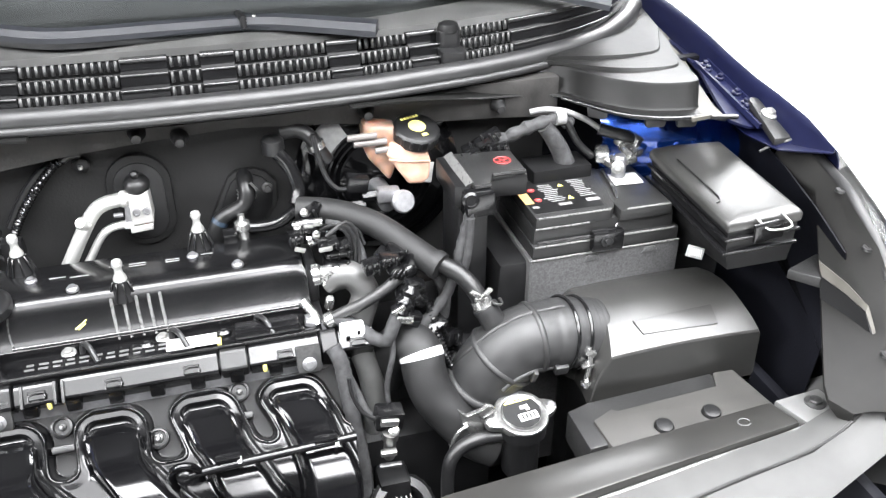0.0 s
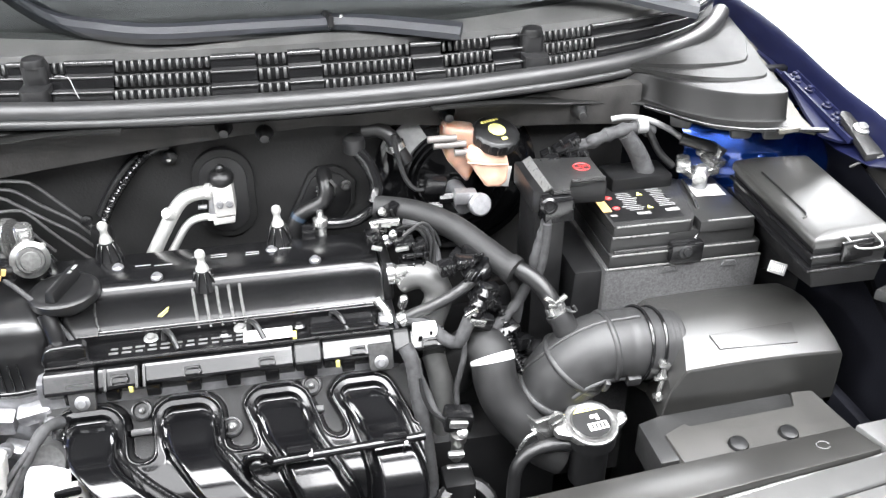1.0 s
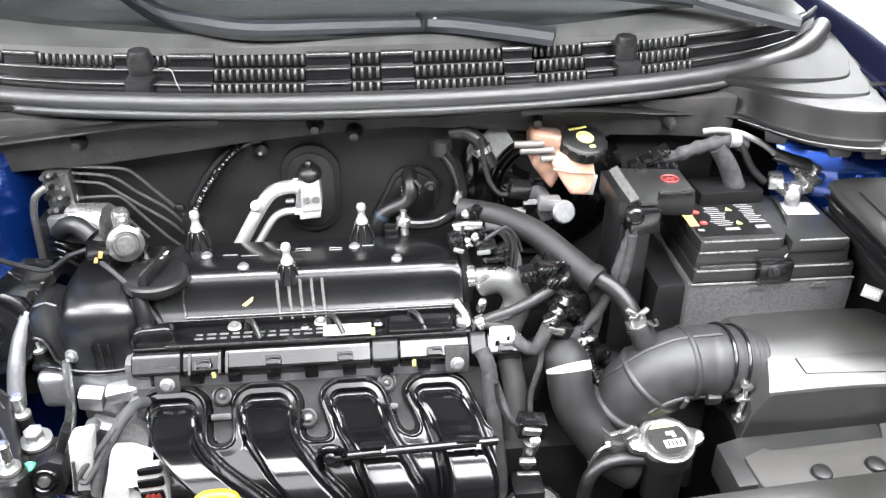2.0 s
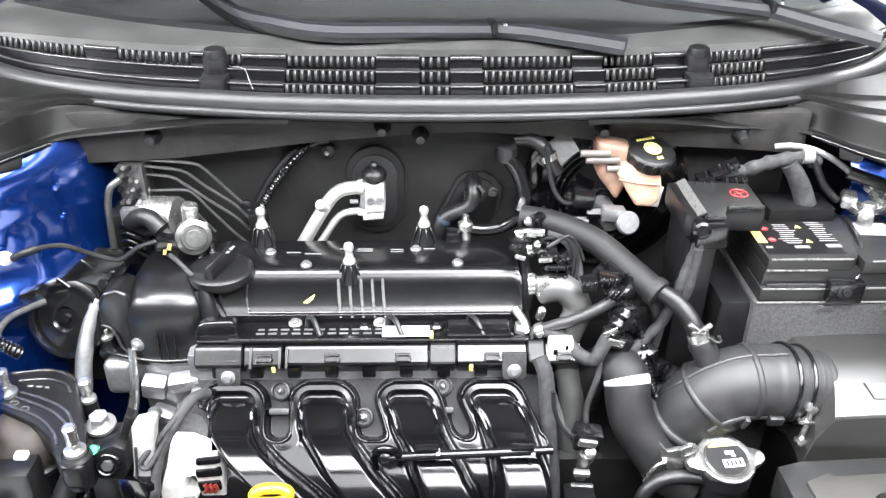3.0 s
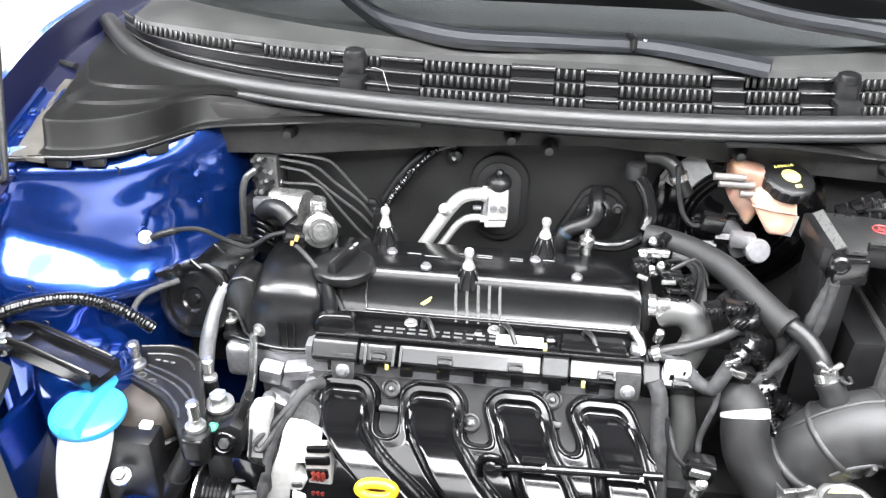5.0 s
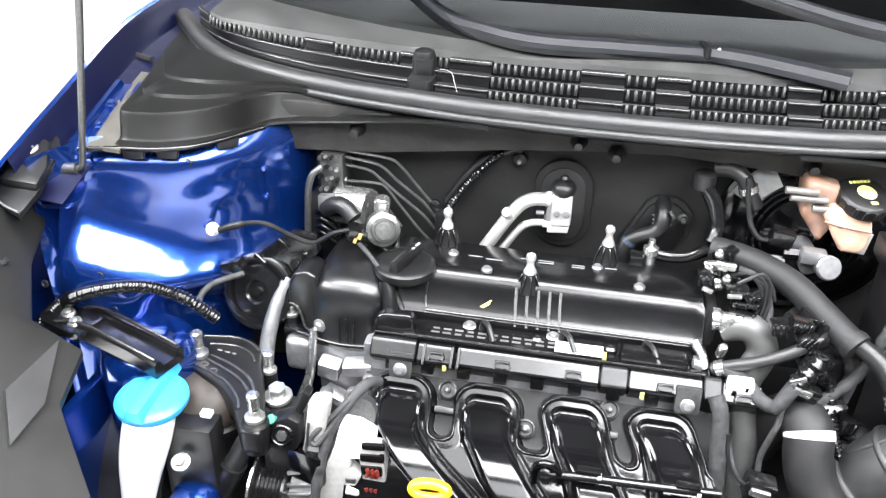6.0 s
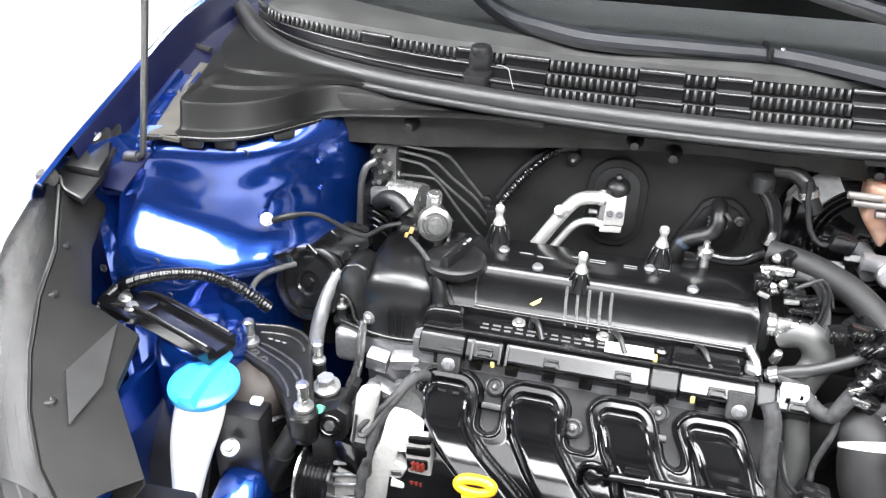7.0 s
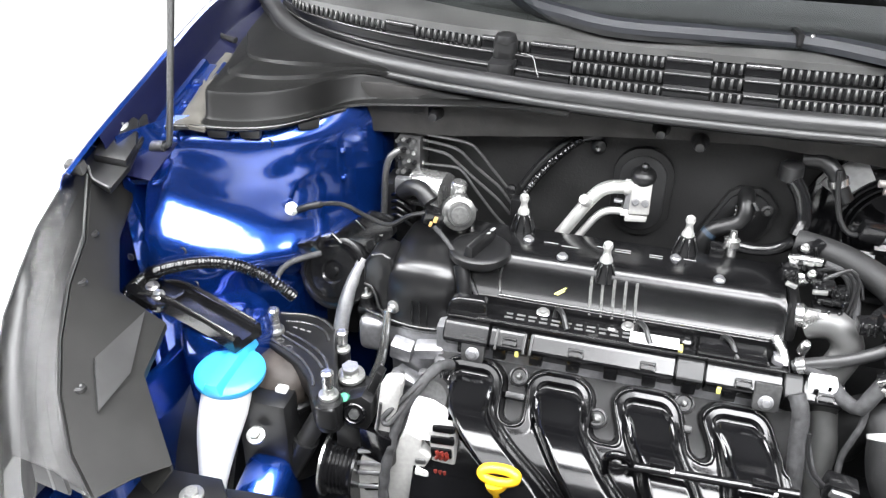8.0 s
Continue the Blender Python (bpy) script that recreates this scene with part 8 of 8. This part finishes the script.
# per side: the guard's inner edge, the seam to the lamp, the lamp's outer edge, the flap
SIDES = {-1: (((-0.895, 0.985, 0.885), (-0.868, 0.880, 0.845), (-0.822, 0.800, 0.802), (-0.745, 0.788, 0.772), (-0.737, 0.714, 0.742), (-0.690, 0.665, 0.715), (-0.648, 0.622, 0.690)),
              ((-0.912, 0.905, 0.929), (-0.868, 0.819, 0.873), (-0.850, 0.752, 0.843), (-0.820, 0.682, 0.806), (-0.785, 0.622, 0.770), (-0.745, 0.575, 0.731), (-0.700, 0.545, 0.700)),
              ((-0.935, 0.900, 0.934), (-0.928, 0.820, 0.900), (-0.915, 0.760, 0.870), (-0.900, 0.700, 0.838), (-0.875, 0.643, 0.804), (-0.840, 0.590, 0.770), (-0.800, 0.545, 0.740)),
              (((2.75, 0.06), (4.0, 0.12)), ((3.55, 0.62), (4.55, 0.60)))),
         1: (((0.826, 1.000, 0.908), (0.840, 0.907, 0.893), (0.815, 0.835, 0.812), (0.775, 0.764, 0.770), (0.748, 0.700, 0.705), (0.742, 0.680, 0.695), (0.760, 0.650, 0.690)),
             ((0.850, 0.985, 0.948), (0.845, 0.849, 0.910), (0.843, 0.764, 0.870), (0.838, 0.705, 0.820), (0.830, 0.668, 0.770), (0.815, 0.645, 0.730), (0.800, 0.632, 0.700)),
             ((0.885, 0.930, 0.937), (0.885, 0.840, 0.900), (0.882, 0.752, 0.860), (0.876, 0.690, 0.810), (0.866, 0.652, 0.760), (0.850, 0.630, 0.720), (0.832, 0.618, 0.690)),
             (((2.0, 0.03), (3.0, 0.80)), ((2.4, 0.02), (3.7, 0.85))))}
for s in (-1, 1):
    inner, seam, outer, flap = SIDES[s]
    guard = thing("wing_guard", "black plastic splash guard beside the headlamp", "splash guard", (CX + s * 0.74, 0.75, 0.30), "splash guards")
    rows = []
    for p, q in zip(inner, seam):
        p, q = Vector(p), Vector(q)
        mid_p = p.lerp(q, 0.5) + Vector((0, 0, 0.003))
        rows.append([p + Vector((s * 0.03, -0.02, -0.05)), p - Vector((0, 0, 0.008)), p, mid_p, q - Vector((s * 0.004, 0, 0)), q - Vector((0, 0, 0.01)), q - Vector((0, 0, 0.08))])
    part("panel", sheet(rows, 0.003), GUARD, guard, "matt black plastic sheet")

    def on_guard(u, share):
        k = min(int(u), len(inner) - 2)
        return Vector(inner[k]).lerp(Vector(inner[k + 1]), u - k).lerp(Vector(seam[k]).lerp(Vector(seam[k + 1]), u - k), share) + Vector((0, -0.006, 0.010))

    if s < 0:
        part("flap", sheet([[on_guard(u, h) for u, h in row] for row in flap], 0.005), GRAINED, guard, "grey moulded flap")
    else:
        part("flap_top", sheet([[(0.784, 0.805, 0.836), (0.784, 0.746, 0.835), (0.784, 0.702, 0.827), (0.784, 0.679, 0.800)], [(0.780, 0.787, 0.821), (0.780, 0.737, 0.823), (0.780, 0.700, 0.820), (0.780, 0.679, 0.798)]], 0.002), LEDGE, guard, "pale top of the flap")
        part("flap_face", sheet([[(0.780, 0.787, 0.821), (0.780, 0.737, 0.823), (0.780, 0.700, 0.820)], [(0.778, 0.778, 0.791), (0.778, 0.724, 0.797), (0.778, 0.679, 0.800)]], 0.002), PLASTIC, guard, "dark face of the flap")
        part("flap", prism([(0.772, 0.847), (0.842, 0.874), (0.838, 0.830), (0.806, 0.806)], 0.782, 0.799, None, 0.003), GRAINED, guard, "grey moulded flap")
        part("groove", tube([on_guard(u, 0.90) + Vector((0.004, 0.004, -0.006)) for u in (0.2, 0.6, 1.0, 1.5, 2.0, 2.6)], 0.008, 10, flat=0.5), RUBBER, guard, "dark groove along the panel")
    for k in (1, 2, 4):
        p = Vector(seam[k]).lerp(Vector(inner[k]), 0.22)
        part("clip", lathe([(0, 0), (0.009, 0), (0.008, 0.004), (0.004, 0.005), (0, 0.003)], pose(p.x, p.y, p.z + 0.003), 16), GRAINED, guard)
    # headlamp: grey housing under a clear lens
    lamp = thing("headlamp", "clear headlamp with a grey inner housing", "headlamp", (CX + s * 0.86, 0.74, 0.45), "headlamps")
    rows, lens = [], []
    for p, q in zip(seam, outer):
        p, q = Vector(p), Vector(q)
        rows.append([p + Vector((s * 0.003, 0, -0.004)), p.lerp(q, 0.3) + Vector((0, 0, -0.006)), p.lerp(q, 0.36) + Vector((0, 0, -0.022)), p.lerp(q, 0.8) + Vector((0, 0, -0.030)), q + Vector((s * 0.005, -0.01, -0.12)), q + (Vector((0, 0, -0.30)) if s < 0 else Vector((-0.04, 0.08, -0.16)))])
        lens.append([p + Vector((s * 0.005, 0, 0.004)), p.lerp(q, 0.5) + Vector((0, 0, 0.010)), q + Vector((0, 0, 0.0)), q + Vector((s * 0.014, -0.010, -0.020)), q + (Vector((-0.025, -0.025, -0.10)) if s < 0 else Vector((-0.005, 0.02, -0.06))), q + (Vector((-0.02, -0.02, -0.28)) if s < 0 else Vector((-0.05, 0.09, -0.16)))])
    part("housing", sheet(rows, 0.003), LAMPDARK, lamp, "grey inner housing")
    for share in (0.12, 0.55):
        part("trim_line", tube([Vector(p).lerp(Vector(q), share) + Vector((0, 0, -0.004 if share < 0.3 else -0.026)) for p, q in zip(seam, outer)], 0.0018, 8), LAMPGREY, lamp, "pale trim line")
    glass = part("lens", sheet(lens, 0.002), LENS, lamp, "clear plastic lens")
    glass.visible_shadow = False
    # rail with bolts and a black bracket on the wing
    rail = thing("wing_bracket", "blue wing rail with bolts and a black bracket", "bracket", (CX + s * 0.80, 1.1, 0.93), "wing brackets")
    section = ((0, 0.0), (0.005, 0.010), (0.012, 0.010), (0.016, 0.004), (0.040, 0.004), (0.044, 0.012), (0.052, 0.012), (0.056, 0.0))
    if s < 0:
        rows = [[(CX - 0.806 - o - 0.10 * (y - 1.12), y, table(y, EDGE_Z) - 0.062 + dz) for o, dz in section] for y in np.linspace(1.02, 1.23, 8)]
        studs = [(CX - 0.834 - 0.2 * (y - 1.12), y, table(y, EDGE_Z) - 0.055) for y in (1.045, 1.10, 1.16)]
        outline, lift, stud = [(-0.915, 0.922), (-0.857, 0.919), (-0.861, 0.955), (-0.887, 1.006), (-0.897, 1.012), (-0.925, 1.000), (-0.927, 0.975)], 0.956, (-0.907, 0.985, 0.968)
    else:
        rows = [[(0.804 + 0.62 * o, y, 0.984 - 0.185 * (1.22 - y) + 0.7 * dz) for o, dz in section] for y in np.linspace(1.02, 1.225, 8)]
        studs = [(x, y, 0.990 - 0.185 * (1.22 - y)) for x, y in ((0.820, 1.21), (0.816, 1.195), (0.822, 1.165), (0.824, 1.115), (0.823, 1.085), (0.814, 1.07))]
        outline, lift, stud = [(0.806, 0.978), (0.812, 1.030), (0.816, 1.070), (0.823, 1.080), (0.836, 1.074), (0.839, 1.020), (0.840, 0.978)], 0.944, (0.829, 1.030, 0.966)
        # Bead in the highlight colour along the bracket's lip.
        part("bracket_lip", tube([(0.802, 1.000, 0.918), (0.812, 0.985, 0.934), (0.838, 0.976, 0.944)], 0.0022, 8), EDGE, rail, "pale bead drawing the edge highlight")
    # Right rail and studs: same blue paint, coloured as if in shade.
    part("rail", sheet(rows, 0.003), BLUE if s < 0 else SHADEBLUE, rail, "blue painted rail")
    for p in studs:
        bolt(p, (0, -0.15, 1), 0.0065 if s < 0 else 0.0052, rail, material=BLUE if s < 0 else SHADEBLUE)
    part("bracket", prism(outline, -0.007, 0.007, pose(0, 0, lift - 0.31 * (0.97 if s < 0 else 0.99)) @ Matrix(((1, 0, 0, 0), (0, 1, 0, 0), (0, 0.31, 1, 0), (0, 0, 0, 1))), 0.006), PLASTIC if s < 0 else GRAINED, rail, "black plastic end bracket")
    bolt(stud, (0, -0.3, 1), 0.0085, rail)

leaf = thing("corner_guard", "black plastic corner guard below the wing edge", "guard", (-0.90, 0.93, 0.90))
part("guard_plate", prism([(-0.941, 0.920), (-0.949, 0.949), (-0.947, 0.969), (-0.926, 0.978), (-0.933, 1.011), (-0.912, 1.032), (-0.893, 1.037), (-0.875, 1.011), (-0.868, 0.968), (-0.857, 0.926), (-0.859, 0.876), (-0.894, 0.890)], -0.005, 0.005, pose(0, 0, 0.945 - 0.3 * 0.97) @ Matrix(((1, 0, 0, 0), (0, 1, 0, 0), (0, 0.3, 1, 0), (0, 0, 0, 1))), 0.003), PLASTIC, leaf, "black moulded corner plate")
# Pale beads paint the glints on the plate's edges.
for path in ([(-0.928, 0.950, 0.946), (-0.901, 0.950, 0.946), (-0.877, 0.949, 0.946)], [(-0.928, 0.950, 0.946), (-0.900, 0.942, 0.945), (-0.859, 0.923, 0.939)], [(-0.945, 0.917, 0.936), (-0.916, 0.910, 0.934), (-0.897, 0.890, 0.928), (-0.860, 0.876, 0.924)]):
    part("worn_edge", tube(path, 0.0016, 8), EDGE, leaf)
part("corner_block", box((-0.925, 0.895, 0.938), (0.026, 0.018, 0.020), 0.004, (10, 0, 10)), LAMPGREY, leaf, "grey corner block")

rod = thing("prop_rod", "thin dark steel bonnet prop rod in its pivot", "prop rod", (-0.852, 1.0, 0.91))
part("rod", tube([(-0.858, 1.0, 0.935), (-0.842, 1.0, 0.938), (-0.836, 1.0, 0.946), (-0.830, 1.0, 0.975), (-0.823, 1.0, 1.01), (-0.810, 1.0, 1.08), (-0.795, 1.0, 1.16), (-0.72, 0.99, 1.55), (-0.69, 0.985, 1.70)], 0.0050, 12), DARKSTEEL, rod)
part("pivot", tube([(-0.902, 1.0, 0.924), (-0.88, 1.0, 0.930), (-0.845, 1.0, 0.937)], lambda s, d: 0.0105 - 0.0015 * (s > 0.8), 16), DARKSTEEL, rod, "grey steel pivot sleeve")
part("pivot_base", prism(rounded(0.060, 0.062, 0.016), -0.005, 0.005, pose(-0.868, 0.985, 0.900, 12, 0, 14), 0.003), BLUE, rod, "blue painted pivot tab")
bolt((-0.880, 0.985, 0.905), (0, -0.5, 1), 0.008, rod, material=DARKSTEEL)
part("pivot_stem", tube([(-0.872, 0.985, 0.912), (-0.850, 0.988, 0.918)], 0.0035, 8), DARKSTEEL, rod)
# bonnet hinge arm on the far wing
hinge = thing("bonnet_hinge", "steel bonnet hinge arm at the wing", "hinge", (-0.87, 1.36, 1.0))
part("arm", tube([(-0.985, 1.372, 1.012), (-0.960, 1.352, 1.010), (-0.93, 1.335, 1.006), (-0.884, 1.315, 1.006)], 0.006, 10, flat=0.7), GRAINED, hinge)
part("plate", prism([(-0.995, 1.345), (-0.965, 1.345), (-0.945, 1.44), (-0.985, 1.45)], 0.985, 1.008, None, 0.004), LEDGE, hinge, "grey-beige hinge plate")
part("pivot", lathe([(0, 0), (0.009, 0), (0.009, 0.010), (0.005, 0.012), (0, 0.012)], axis((-0.955, 1.40, 1.015), (0.6, -0.8, 0.3)), 16), GRAINED, hinge)

# ---- the grille's slats, last ----
slat = bmesh.new()
box((0, 0, 0), (0.0048, 0.0056, 0.0118), 0.0007, bm=slat, seg=1)
slat_mesh = finish(slat, GRAINED, "slat", 50)
base = Matrix.Translation(-cowl.location)
for a, b, rows_n in GROUPS:
    n = max(3, round((b - a) / 0.0105))
    for k in range(n):
        x = a + (b - a) * (k + 0.5) / n
        for v0, v1 in ROWS_V[:rows_n]:
            p, q = step_points(x, v0, v1)[:2]
            d = q - p
            ob = new("slat", slat_mesh)
            ob.parent = cowl
            ob.matrix_basis = base @ axis((p + q) / 2, d, 0) @ Matrix.Diagonal((1, 1.3, d.length / 0.0092, 1))
